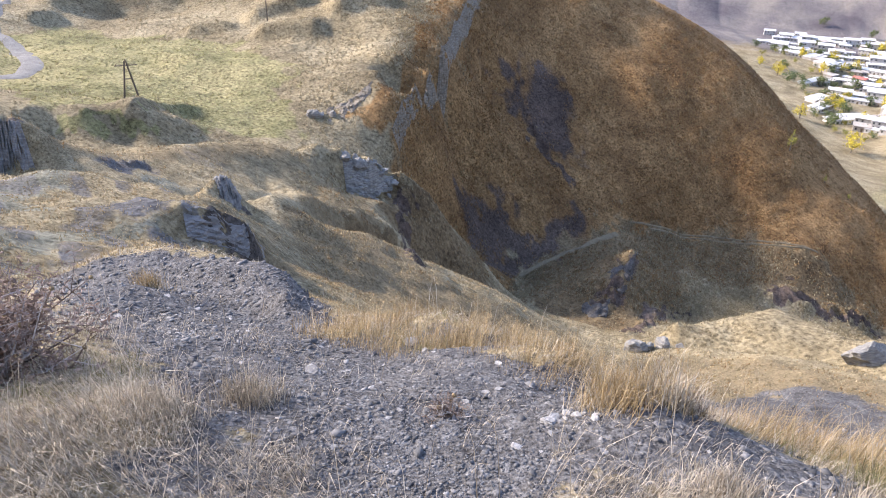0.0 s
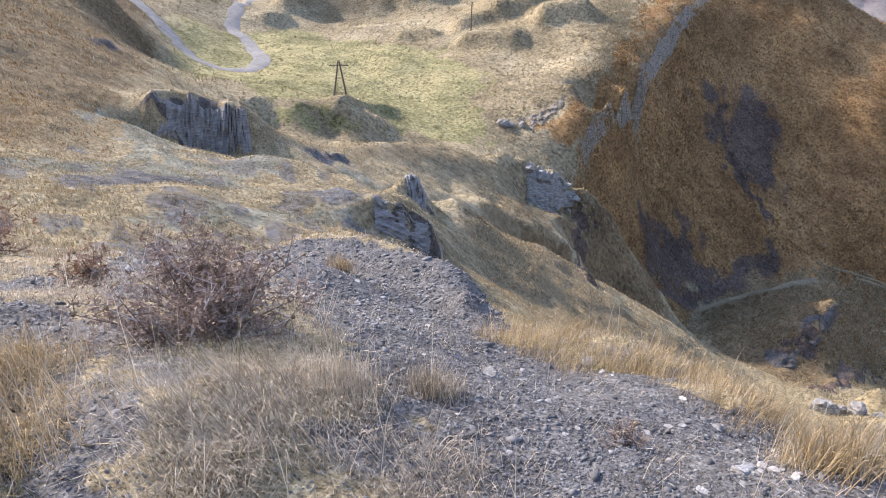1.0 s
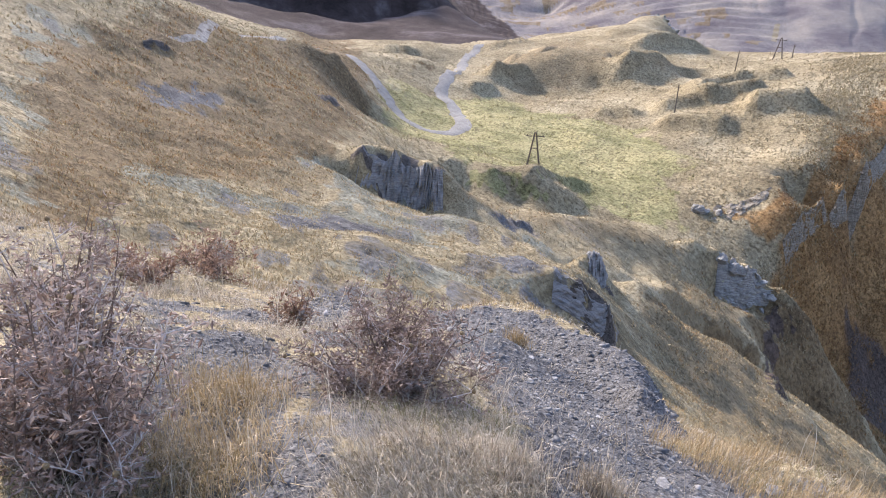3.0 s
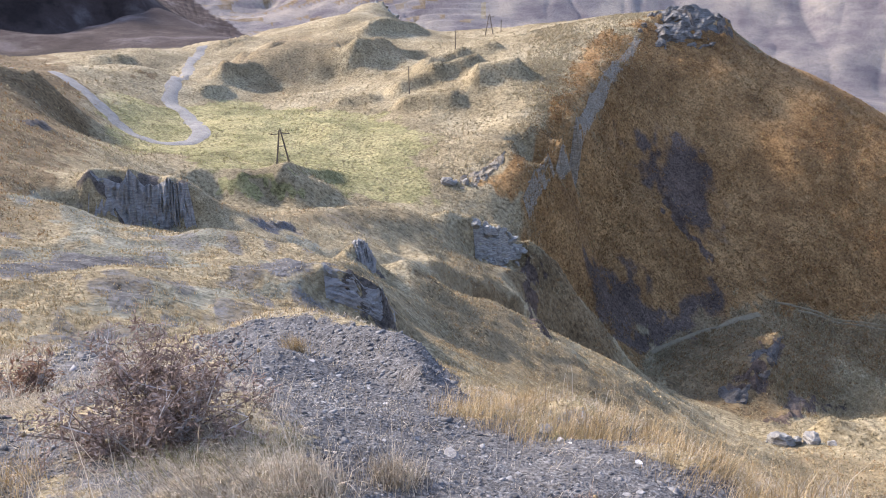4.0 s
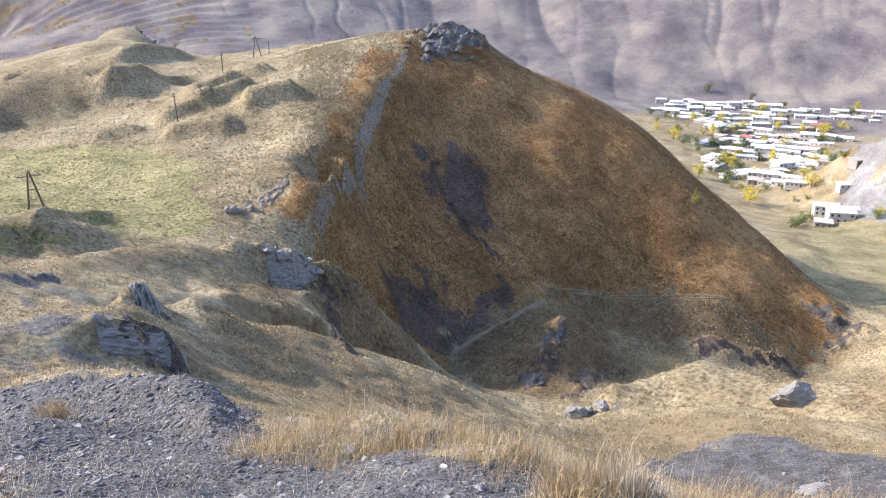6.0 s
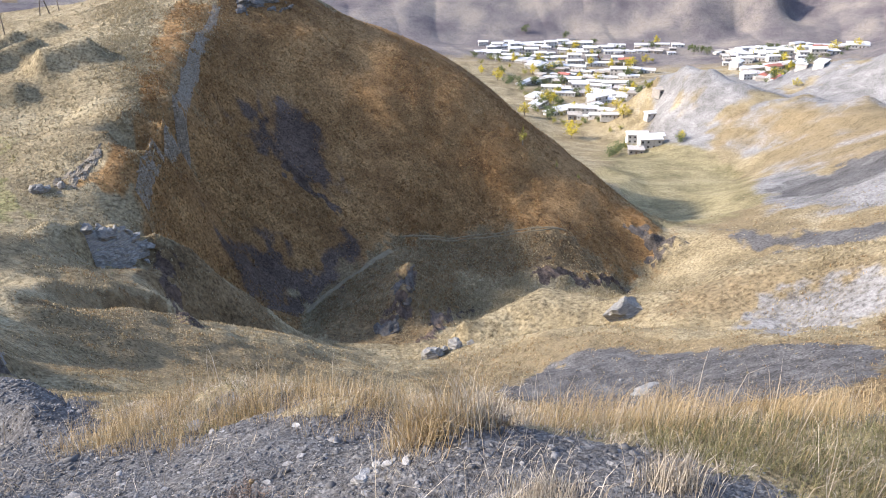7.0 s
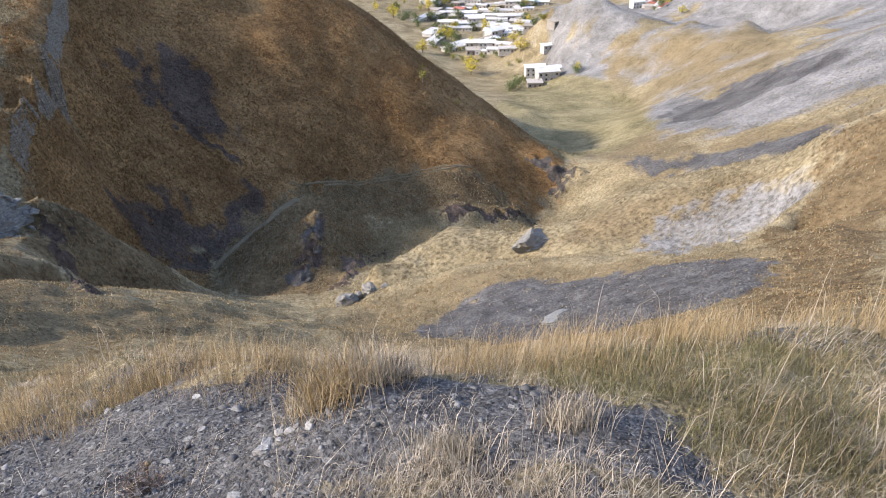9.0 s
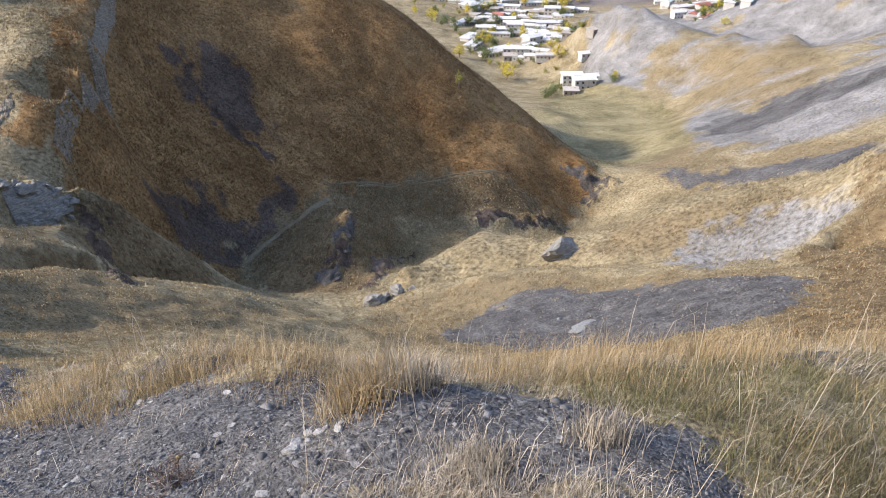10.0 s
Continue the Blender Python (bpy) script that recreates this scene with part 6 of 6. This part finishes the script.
def cover(x, y, r):
    got = zones(x, y, r, None)
    return {"gravel": got["zone_a"][0], "green": got["zone_a"][1], "brown": got["zone_a"][2], "road": got["zone_b"][0], "pale": got["zone_b"][1],
            "moss": got["zone_c"][0], "shale": np.maximum(got["zone_d"][0], got["zone_d"][2]), "russet": got["zone_e"][0], "sward": got["zone_e"][2]}


def clumps(x, y, each, spread):
    n = len(x)
    px = np.repeat(x, each) + gen.normal(0, 1, n * each) * np.repeat(spread, each)
    py = np.repeat(y, each) + gen.normal(0, 1, n * each) * np.repeat(spread, each)
    return px, py


FRINGE = [p[:2] for p in LINES["fringe"]], [p[:2] for p in LINES["fringe_right"]]
# short matted grass round the standing place, combed in swirls
x, y, r = scatter(50000, 1.15, 10.0)
c = cover(x, y, r)
patchy = 0.5 + 0.75 * ripple(x / 0.42, y / 0.42, 91) + 0.5 * ripple(x / 0.16, y / 0.16, 92)
keep = gen.random(len(x)) < np.clip((1 - 0.95 * c["gravel"] - c["shale"]) * np.clip(patchy, 0.05, 1) * (1 - 0.9 * c["sward"]), 0, 1)
x, y, r = x[keep], y[keep], r[keep]
px, py = clumps(x, y, 7, np.full(len(x), 0.04))
pr = np.hypot(px, py)
soft = np.repeat(gen.uniform(0.6, 1.3, len(x)), 7)
comb = np.repeat(-0.6 + 1.6 * ripple(x / 0.5, y / 0.5, 93) + gen.normal(0, 0.5, len(x)), 7)
h = gen.uniform(0.04, 0.105, len(px)) * soft * (0.8 + 0.7 * np.repeat(np.clip(patchy[keep], 0, 1), 7))
swathe("dry_grass", spears(px, py, height(px, py), h, np.maximum(0.0022, pr * 0.0008), gen.uniform(0.7, 0.98, len(px)), gen, way=comb), STRAW, "short matted dry straw grass round the gravel bench")
# long golden fringe at the edge of the drop
x, y, r = scatter(46000, 2.3, 9.0, -30, 72)
inside = np.maximum(stroke(x, y, FRINGE[0], 0.42), stroke(x, y, FRINGE[1], 0.55))
clumpy = np.clip(0.5 + 0.9 * ripple(x / 0.4, y / 0.4, 95), 0.03, 1)
keep = gen.random(len(x)) < inside * clumpy * 0.5
x, y, clumpy = x[keep], y[keep], clumpy[keep]
px, py = clumps(x, y, 6, np.full(len(x), 0.04))
pr = np.hypot(px, py)
comb = np.repeat(0.3 + 1.2 * ripple(x / 0.6, y / 0.6, 94) + gen.normal(0, 0.8, len(x)), 6)
h = 0.05 + 0.22 * gen.random(len(px)) ** 1.8 * np.repeat(0.5 + 0.8 * clumpy, 6)
swathe("long_grass", spears(px, py, height(px, py), h, np.maximum(0.002, pr * 0.00065), gen.uniform(0.15, 0.9, len(px)), gen, way=comb), GOLD, "long golden grass fringing the edge of the drop")
# the thick grass bank beside the bench, green at the root and bleached at the tips
for name, mat, label, count, tall, low, high in (("bank_grass", BANK, "bleached dry grass of the thick bank", 5200, 0.13, 0.6, 0.985), ("bank_grass", OLIVE, "half green grass of the thick bank", 6500, 0.10, 0.4, 0.97),
                                                 ("bank_grass", GOLD, "golden grass of the thick bank", 1100, 0.18, 0.35, 0.96)):
    x, y, r = scatter(count, 1.0, 5.5, 28, 76)
    keep = gen.random(len(x)) < cover(x, y, r)["sward"] * np.clip(0.6 + 0.8 * ripple(x / 0.35, y / 0.35, int(tall * 100)), 0.08, 1)
    x, y = x[keep], y[keep]
    px, py = clumps(x, y, 8, np.full(len(x), 0.035))
    comb = np.repeat(gen.uniform(0, 6.283, len(x)), 8)
    swathe(name, spears(px, py, height(px, py), tall * gen.uniform(0.35, 1.1, len(px)), np.full(len(px), 0.0021), gen.uniform(low, high, len(px)), gen, way=comb), mat, label)
# thin dry stalks that stand above the rest
x, y, r = scatter(1500, 1.4, 6.0)
c = cover(x, y, r)
keep = gen.random(len(x)) < 0.9 - 0.75 * c["gravel"]
x, y, r = x[keep], y[keep], r[keep]
swathe("dry_stalks", spears(x, y, height(x, y), gen.uniform(0.2, 0.5, len(x)), np.maximum(0.0025, r * 0.0009), gen.uniform(0.05, 0.75, len(x)), gen), STRAW, "thin pale dry stalks standing out of the grass")
# green blades under the shrubs and on the fringe
x, y, r = scatter(9000, 1.2, 5.0)
green_spots = [(-1.6, 2.0, 0.30), (-1.35, 2.25, 0.25), (-1.9, 0.75, 0.45), (-1.5, 0.5, 0.35), (2.6, 1.8, 0.6), (2.0, 2.2, 0.5), (3.0, 1.5, 0.5), (0.0, 4.2, 0.5)]
near_spot = np.max([np.clip(1.2 - np.hypot(x - sx, y - sy) / sr, 0, 1) for sx, sy, sr in green_spots], axis=0)
keep = gen.random(len(x)) < near_spot
x, y = x[keep], y[keep]
px, py = clumps(x, y, 6, np.full(len(x), 0.04))
swathe("green_grass", spears(px, py, height(px, py), gen.uniform(0.05, 0.14, len(px)), np.full(len(px), 0.003), gen.uniform(0.55, 0.96, len(px)), gen), OLIVE, "half green grass at the foot of shrubs")

# tussocks on the slopes, by colour
x, y, r = (np.concatenate(both) for both in zip(scatter(210000, 8.0, 330.0), scatter(90000, 130.0, 275.0, -6, 40)))
c = cover(x, y, r)
bare = np.clip(c["gravel"] * 0.93 + c["shale"] + c["road"] * 1.5 + c["pale"] * 0.8, 0, 1)
patchy = 0.55 + 0.5 * ripple(x / (0.05 * r), y / (0.05 * r), 97) + 0.3 * ripple(x / 2.5, y / 2.5, 98)
keep = gen.random(len(x)) < (1 - bare) * np.clip(patchy, 0.08, 1)
x, y, r = x[keep], y[keep], r[keep]
brown, green = np.maximum(c["brown"] * 0.35, c["russet"])[keep], c["green"][keep]
pick = gen.random(len(x))
kind = np.where(pick < brown * 0.95, 2, np.where(pick < brown + green * 0.8, 1, np.where((r < 60) & (gen.random(len(x)) < 0.4), 3, 0)))
for k, (name, mat, label) in enumerate((("slope_grass", SLOPE, "dry straw tussocks on the slopes"), ("meadow_grass", MEADOW, "yellow-green grass tussocks on the meadow"),
                                        ("hill_grass", RUST, "rust-brown grass tussocks on the shaded hill"), ("golden_grass", GOLD, "golden grass tussocks on the near slopes"))):
    sel = kind == k
    px, py = clumps(x[sel], y[sel], 3, np.minimum(r[sel] * 0.003, 0.35))
    pr = np.hypot(px, py)
    h = np.clip(pr * 0.0034, 0.07, 0.45) * gen.uniform(0.5, 1.3, len(px)) * (0.6 if k == 1 else 1.0)
    swathe(name, spears(px, py, height(px, py), h, np.clip(pr * 0.0021, 0.008, 0.4) * gen.uniform(0.6, 1.4, len(px)), gen.uniform(0.2, 0.9, len(px)), gen, True), mat, label)


# ---- loose stones ----
def chips(x, y, size, thick, mat, name, label, k=6):
    """Many flat broken flakes of shale, each a squat piece with sharp corners."""
    n = len(x)
    z = height(x, y)
    ang = np.linspace(0, 2 * np.pi, k, endpoint=False)[None] + gen.uniform(-0.35, 0.35, (n, k))
    rad = size[:, None] * gen.uniform(0.55, 1.15, (n, k)) / 2
    yaw = gen.uniform(0, 6.283, n)[:, None]
    u, v = np.cos(ang) * rad, np.sin(ang) * rad * gen.uniform(0.4, 0.85, n)[:, None]
    ox, oy = u * np.cos(yaw) - v * np.sin(yaw), u * np.sin(yaw) + v * np.cos(yaw)
    tx, ty = gen.normal(0, 0.15, n)[:, None], gen.normal(0, 0.15, n)[:, None] - 0.2
    low = np.stack([x[:, None] + ox, y[:, None] + oy, z[:, None] + ox * tx + oy * ty - 0.1 * thick[:, None]], -1)
    top = np.stack([x[:, None] + ox * 0.93, y[:, None] + oy * 0.93, z[:, None] + ox * tx + oy * ty + thick[:, None] * gen.uniform(0.75, 1.15, (n, k))], -1)
    co = np.concatenate([low, top], 1).reshape(-1, 3)
    base = np.arange(n)[:, None] * (2 * k)
    sides = np.concatenate([base + np.array([i, (i + 1) % k, k + (i + 1) % k, k + i]) for i in range(k)], 1)
    loops = np.concatenate([sides, base + np.arange(k, 2 * k)], 1).ravel()
    return swathe(name, (co, loops, np.tile([4] * k + [k], n)), mat, label, "gravel")


def chip_material():
    m, tree, shader = material("loose shale", 0.85)
    geo = tree.nodes.new("ShaderNodeNewGeometry")
    col = ramp(tree, geo.outputs["Random Per Island"], [(0.0, (0.07, 0.069, 0.068)), (0.5, (0.125, 0.123, 0.122)), (0.9, (0.19, 0.186, 0.182)), (1.0, (0.29, 0.283, 0.275))])
    col = mixed(tree, 0.55, col, ramp(tree, grain(tree, 40, 5, 0.6, geo.outputs["Position"]), [(0.3, (0.35, 0.35, 0.35)), (0.7, (1, 1, 1))]), "MULTIPLY")
    tree.links.new(col, shader.inputs["Base Color"])
    return m


FLAKE = chip_material()
x, y, r = scatter(150000, 1.2, 10.0)
c = cover(x, y, r)
keep = gen.random(len(x)) < np.clip(c["gravel"], 0.05, 1) * np.clip(0.65 + 0.5 * ripple(x / 0.6, y / 0.6, 88), 0.15, 1)
x, y, r = x[keep], y[keep], r[keep]
size = np.exp(gen.normal(math.log(0.017), 0.5, len(x))) * np.clip(r / 3.6, 0.7, 2.4)
chips(x, y, size, size * gen.uniform(0.07, 0.2, len(x)), FLAKE, "gravel", "loose grey shale flakes of the gravel bench", 4)
x, y, r = scatter(9000, 2.2, 9.5)
c = cover(x, y, r)
keep = gen.random(len(x)) < np.clip(c["gravel"] * 1.6 - 0.75, 0, 1) * np.clip(0.7 + 0.6 * ripple(x / 0.8, y / 0.8, 89), 0.1, 1)
x, y, r = x[keep], y[keep], r[keep]
size = np.exp(gen.normal(math.log(0.034), 0.35, len(x))) * np.clip(r / 4.0, 0.8, 1.6)
chips(x, y, size, size * gen.uniform(0.08, 0.2, len(x)), FLAKE, "gravel", "flat grey shale flakes strewn over the bench", 6)
x, y, r = scatter(16000, 14.0, 60.0, 15, 72)
c = cover(x, y, r)
keep = gen.random(len(x)) < c["gravel"] * 0.8
x, y, r = x[keep], y[keep], r[keep]
size = np.exp(gen.normal(math.log(0.10), 0.45, len(x)))
chips(x, y, size, size * 0.25, FLAKE, "scree", "loose grey scree on the facing slope")


# single stones that stand out
def shard_mesh(size, flatness, seed, mat):
    """An angular broken piece of bedded rock."""
    rng = random.Random(seed)
    n, h = rng.randint(5, 8), size * flatness
    ring = [(math.cos(a) * size / 2 * s, math.sin(a) * size * 0.36 * s) for a, s in ((6.283 * (i + rng.uniform(-0.3, 0.3)) / n, rng.uniform(0.7, 1.15)) for i in range(n))]
    tilt = (rng.uniform(-0.35, 0.35), rng.uniform(-0.35, 0.35))
    verts = [(x, y, -h * 0.5) for x, y in ring] + [(x * 1.04, y * 1.04, h * 0.15 + (x * tilt[0] + y * tilt[1]) * 0.4) for x, y in ring]
    verts += [(x * 0.78 + rng.uniform(-0.05, 0.05) * size, y * 0.78, h * 0.5 + 0.5 * x * tilt[0] + y * tilt[1]) for x, y in ring]
    faces = [list(range(n))[::-1], list(range(2 * n, 3 * n))] + [[b * n + i, b * n + (i + 1) % n, (b + 1) * n + (i + 1) % n, (b + 1) * n + i] for b in (0, 1) for i in range(n)]
    return mesh_of("stone", verts, faces, mat)


def stone(x, y, size, seed, mat, label, flatness=0.45):
    ob = new("stone", shard_mesh(size, flatness, seed, mat))
    ob.matrix_world = Matrix.Translation(stand(x, y) + Vector((0, 0, size * flatness * 0.18))) @ pose(0, 0, 0, random.Random(seed).uniform(-20, 0), 0, seed * 47)
    return tagged(ob, label, "stone", "loose stones on the bench")


stone(-0.44, 4.81, 0.07, 1, WHITE_ROCK, "small pale stone at the edge of the bench", 0.2)
stone(-0.20, 3.99, 0.17, 2, CHIP, "flat grey shale flake on the gravel", 0.3)
stone(-0.66, 2.83, 0.13, 3, CHIP, "flat grey shale flake on the gravel", 0.3)
for k, (dx, dy) in enumerate(((0, 0), (0.07, 0.02), (-0.06, 0.03), (0.11, 0.06), (0.02, 0.08), (-0.1, -0.02), (0.2, 0.05), (0.16, -0.03))):
    stone(0.52 + dx * 0.7, 2.14 + dy * 0.7, 0.03 + 0.018 * (k % 3), 10 + k, WHITE_ROCK, "white limy stone broken on the gravel", 0.4)
pick = random.Random(9)
for k in range(130):
    a, rr = radians(pick.uniform(-40, 45)), pick.uniform(1.9, 6.2)
    x, y = math.sin(a) * rr, math.cos(a) * rr
    got = cover(np.array([x]), np.array([y]), np.array([rr]))
    if got["gravel"][0] > 0.6:
        stone(x, y, pick.uniform(0.025, 0.06) * (0.75 + rr / 8), 30 + k, CHIP if k % 17 else WHITE_ROCK, "flat grey shale stone lying on gravel" if k % 17 else "pale stone lying on gravel", 0.15)


# ---- shrubs ----
TWIG = plain("grey brown twigs", (0.09, 0.065, 0.05), (0.24, 0.18, 0.145), 9.0)
PALE_TWIG = plain("bleached twigs", (0.34, 0.32, 0.31), (0.58, 0.55, 0.53), 9.0)
DRY_LEAF = grass_material("withered leaves", [(0.0, (0.10, 0.07, 0.058)), (0.4, (0.22, 0.16, 0.13)), (0.75, (0.36, 0.28, 0.235)), (1.0, (0.50, 0.43, 0.37))])
RED_LEAF = grass_material("rusty leaves", [(0.0, (0.13, 0.07, 0.045)), (0.4, (0.25, 0.15, 0.10)), (0.75, (0.37, 0.25, 0.175)), (1.0, (0.50, 0.40, 0.31))])
PINK_LEAF = grass_material("bleached rosy leaves", [(0.0, (0.14, 0.09, 0.07)), (0.4, (0.28, 0.20, 0.16)), (0.75, (0.42, 0.33, 0.27)), (1.0, (0.56, 0.49, 0.42))])
HEAD = plain("seed heads", (0.10, 0.07, 0.04), (0.30, 0.22, 0.12), 30.0)


def shrub(x, y, wide, tall, stems, leaves, seed, label, leaf=DRY_LEAF, pale=0.25, leaf_size=0.02):
    """A dry thorny shrub: forked stems, a haze of twigs, curled leaves and a few seed heads."""
    rng = random.Random(seed)
    thing = tagged(new("shrub"), label, "shrub", "dry shrubs")
    thing.matrix_world = Matrix.Translation(stand(x, y, 0.02))
    sites = []
    for s in range(stems):
        a, out = rng.uniform(0, 6.28), wide / 2 * rng.uniform(0.25, 1.0)
        tip = Vector((math.cos(a) * out, math.sin(a) * out, tall * rng.uniform(0.45, 1.0) * (1.1 - 0.5 * out / (wide / 2))))
        root = Vector((rng.gauss(0, 0.05) * wide, rng.gauss(0, 0.05) * wide, 0))
        bend = (root + tip) / 2 + Vector((rng.gauss(0, 0.06) * wide, rng.gauss(0, 0.06) * wide, -0.08 * tall))
        bm = bmesh.new()
        rod(bm, root, bend, 0.007, 0.0045, 5)
        rod(bm, bend, tip, 0.0045, 0.0015, 5)
        for t in range(8):
            u = rng.uniform(0.25, 1)
            p = root.lerp(bend, u * 2) if u < 0.5 else bend.lerp(tip, u * 2 - 1)
            q = p + Vector((rng.gauss(0, 1), rng.gauss(0, 1), rng.gauss(0.35, 0.8))).normalized() * rng.uniform(0.05, 0.16) * (wide + tall)/1.4
            q.z = max(q.z, 0.03)
            rod(bm, p, q, 0.0022, 0.001, 3)
            for w in range(3):
                v = p.lerp(q, rng.uniform(0.3, 1))
                e = v + Vector((rng.gauss(0, 1), rng.gauss(0, 1), rng.gauss(0.2, 0.8))).normalized() * rng.uniform(0.02, 0.07)
                rod(bm, v, e, 0.0013, 0.0007, 3)
                sites += [v, e, e]
            sites.append(q)
        stem = part("stem", bm, PALE_TWIG if rng.random() < pale else TWIG, thing)
        if s % 4 == 0:
            bm = bmesh.new()
            bmesh.ops.create_icosphere(bm, subdivisions=1, radius=0.012, matrix=Matrix.Translation(tip))
            part("seed_head", bm, HEAD, stem)
    verts, faces = [], []
    for k in range(leaves):
        c = rng.choice(sites) + Vector((rng.gauss(0, 0.012), rng.gauss(0, 0.012), rng.gauss(0, 0.012)))
        a = Vector((rng.gauss(0, 1), rng.gauss(0, 1), rng.gauss(0, 0.8))).normalized()
        b = a.cross(Vector((rng.gauss(0, 1), rng.gauss(0, 1), rng.gauss(0, 1)))).normalized()
        s, n = leaf_size * rng.uniform(0.5, 1.5), a.cross(b)
        i = len(verts)
        verts += [c, c + a * s + b * s * 0.3 + n * s * 0.2, c + a * s * 2, c + a * s - b * s * 0.3 + n * s * 0.2]
        faces.append((i, i + 1, i + 2, i + 3))
    crown = new("leaves", mesh_of("leaves", verts, faces, leaf))
    crown.parent = thing
    return thing


shrub(-1.98, 2.32, 1.2, 0.56, 54, 9500, 1, "dry purple-brown thorny shrub with bleached twigs beside the gravel", DRY_LEAF, 0.3, 0.0145)
shrub(-2.25, 0.90, 0.85, 0.85, 46, 7500, 2, "large dry thistle shrub with pale and rusty leaves", PINK_LEAF, 0.5, 0.0155)
shrub(-2.75, 1.15, 0.80, 0.95, 34, 5500, 3, "dense grey-green withered thistle shrub", DRY_LEAF, 0.5, 0.014)
shrub(-6.4, 4.6, 1.3, 0.48, 26, 1500, 4, "reddish dry shrub on the grass slope", RED_LEAF, 0.3, 0.03)
shrub(-3.5, 3.15, 0.45, 0.34, 14, 900, 5, "small reddish dry shrub beside the gravel", RED_LEAF, 0.2)
shrub(-5.2, 3.1, 0.9, 0.36, 18, 1000, 6, "reddish withered shrub on the bank", RED_LEAF, 0.3, 0.028)
shrub(1.12, 2.35, 0.22, 0.16, 10, 420, 7, "small withered plant among the long grass", DRY_LEAF, 0.2, 0.007)
shrub(0.05, 2.25, 0.26, 0.12, 10, 420, 8, "low grey withered plant on the gravel", DRY_LEAF, 0.3, 0.006)
shrub(-1.9, 7.2, 0.5, 0.22, 12, 420, 9, "low rusty plant on the rim of the bench", RED_LEAF)


def tuft(x, y, wide, tall, blades, seed, mat, label, droop=0.1):
    """A clump of grass: its blades, a mat of dead ones and a few stalks."""
    rng2 = np.random.default_rng(seed)
    thing = tagged(new("grass_tuft"), label, "grass tuft")
    thing.location = (x, y, float(height(x, y)))
    for name, share, up, lean0, lean1, paint in (("foliage", 0.7, 1.0, droop, 0.7 + droop * 0.55, mat), ("dead_mat", 0.3, 0.7, 0.6, 0.97, STRAW), ("stalk", 0.04, 1.35, 0.02, 0.4, STRAW)):
        n = max(6, int(blades * share))
        px, py = rng2.normal(0, wide * 0.22, n), rng2.normal(0, wide * 0.22, n)
        z = height(px + x, py + y) - float(height(x, y))
        co, loops, sizes = spears(px, py, z, rng2.uniform(0.4, 1.0, n) * tall * up, np.full(n, 0.0032), rng2.uniform(lean0, lean1, n), rng2)
        each = [(co, loops, sizes)] if name != "stalk" else [(co[i * 5:i * 5 + 5], loops[:7], sizes[:2]) for i in range(n)]
        for data in each:
            ob = swathe(name, data, paint, "")
            del ob["category"]
            if name == "stalk":
                del ob["kind"]
            ob.parent = thing
    return thing


tuft(-2.87, 5.75, 0.36, 0.24, 420, 1, GOLD, "orange-gold grass tuft growing out of gravel")
tuft(0.80, 2.32, 0.42, 0.30, 900, 2, GOLD, "large golden grass tuft beside white stones")
tuft(1.00, 2.36, 0.34, 0.26, 600, 3, STRAW, "pale straw grass tuft beside white stones")
tuft(0.95, 1.62, 0.30, 0.16, 500, 4, STRAW, "low pale straw tuft on the bare ground")
tuft(1.40, 1.55, 0.26, 0.18, 380, 5, STRAW, "thin pale straw tuft on the bare ground")
tuft(-1.1, 2.0, 0.4, 0.20, 600, 6, STRAW, "matted pale straw tuft at the gravel's edge")
tuft(-0.8, 2.3, 0.34, 0.18, 500, 7, STRAW, "matted pale straw tuft at the gravel's edge")
tuft(-2.0, 1.15, 0.8, 0.24, 1500, 9, GOLD, "big drooping clump of brown grass", 0.5)
tuft(-2.35, 1.6, 0.6, 0.26, 1000, 10, GOLD, "drooping clump of golden-brown grass below a shrub", 0.45)
tuft(-5.2, 10.2, 0.9, 0.4, 500, 8, STRAW, "tall dead grass tuft below a shale ledge")
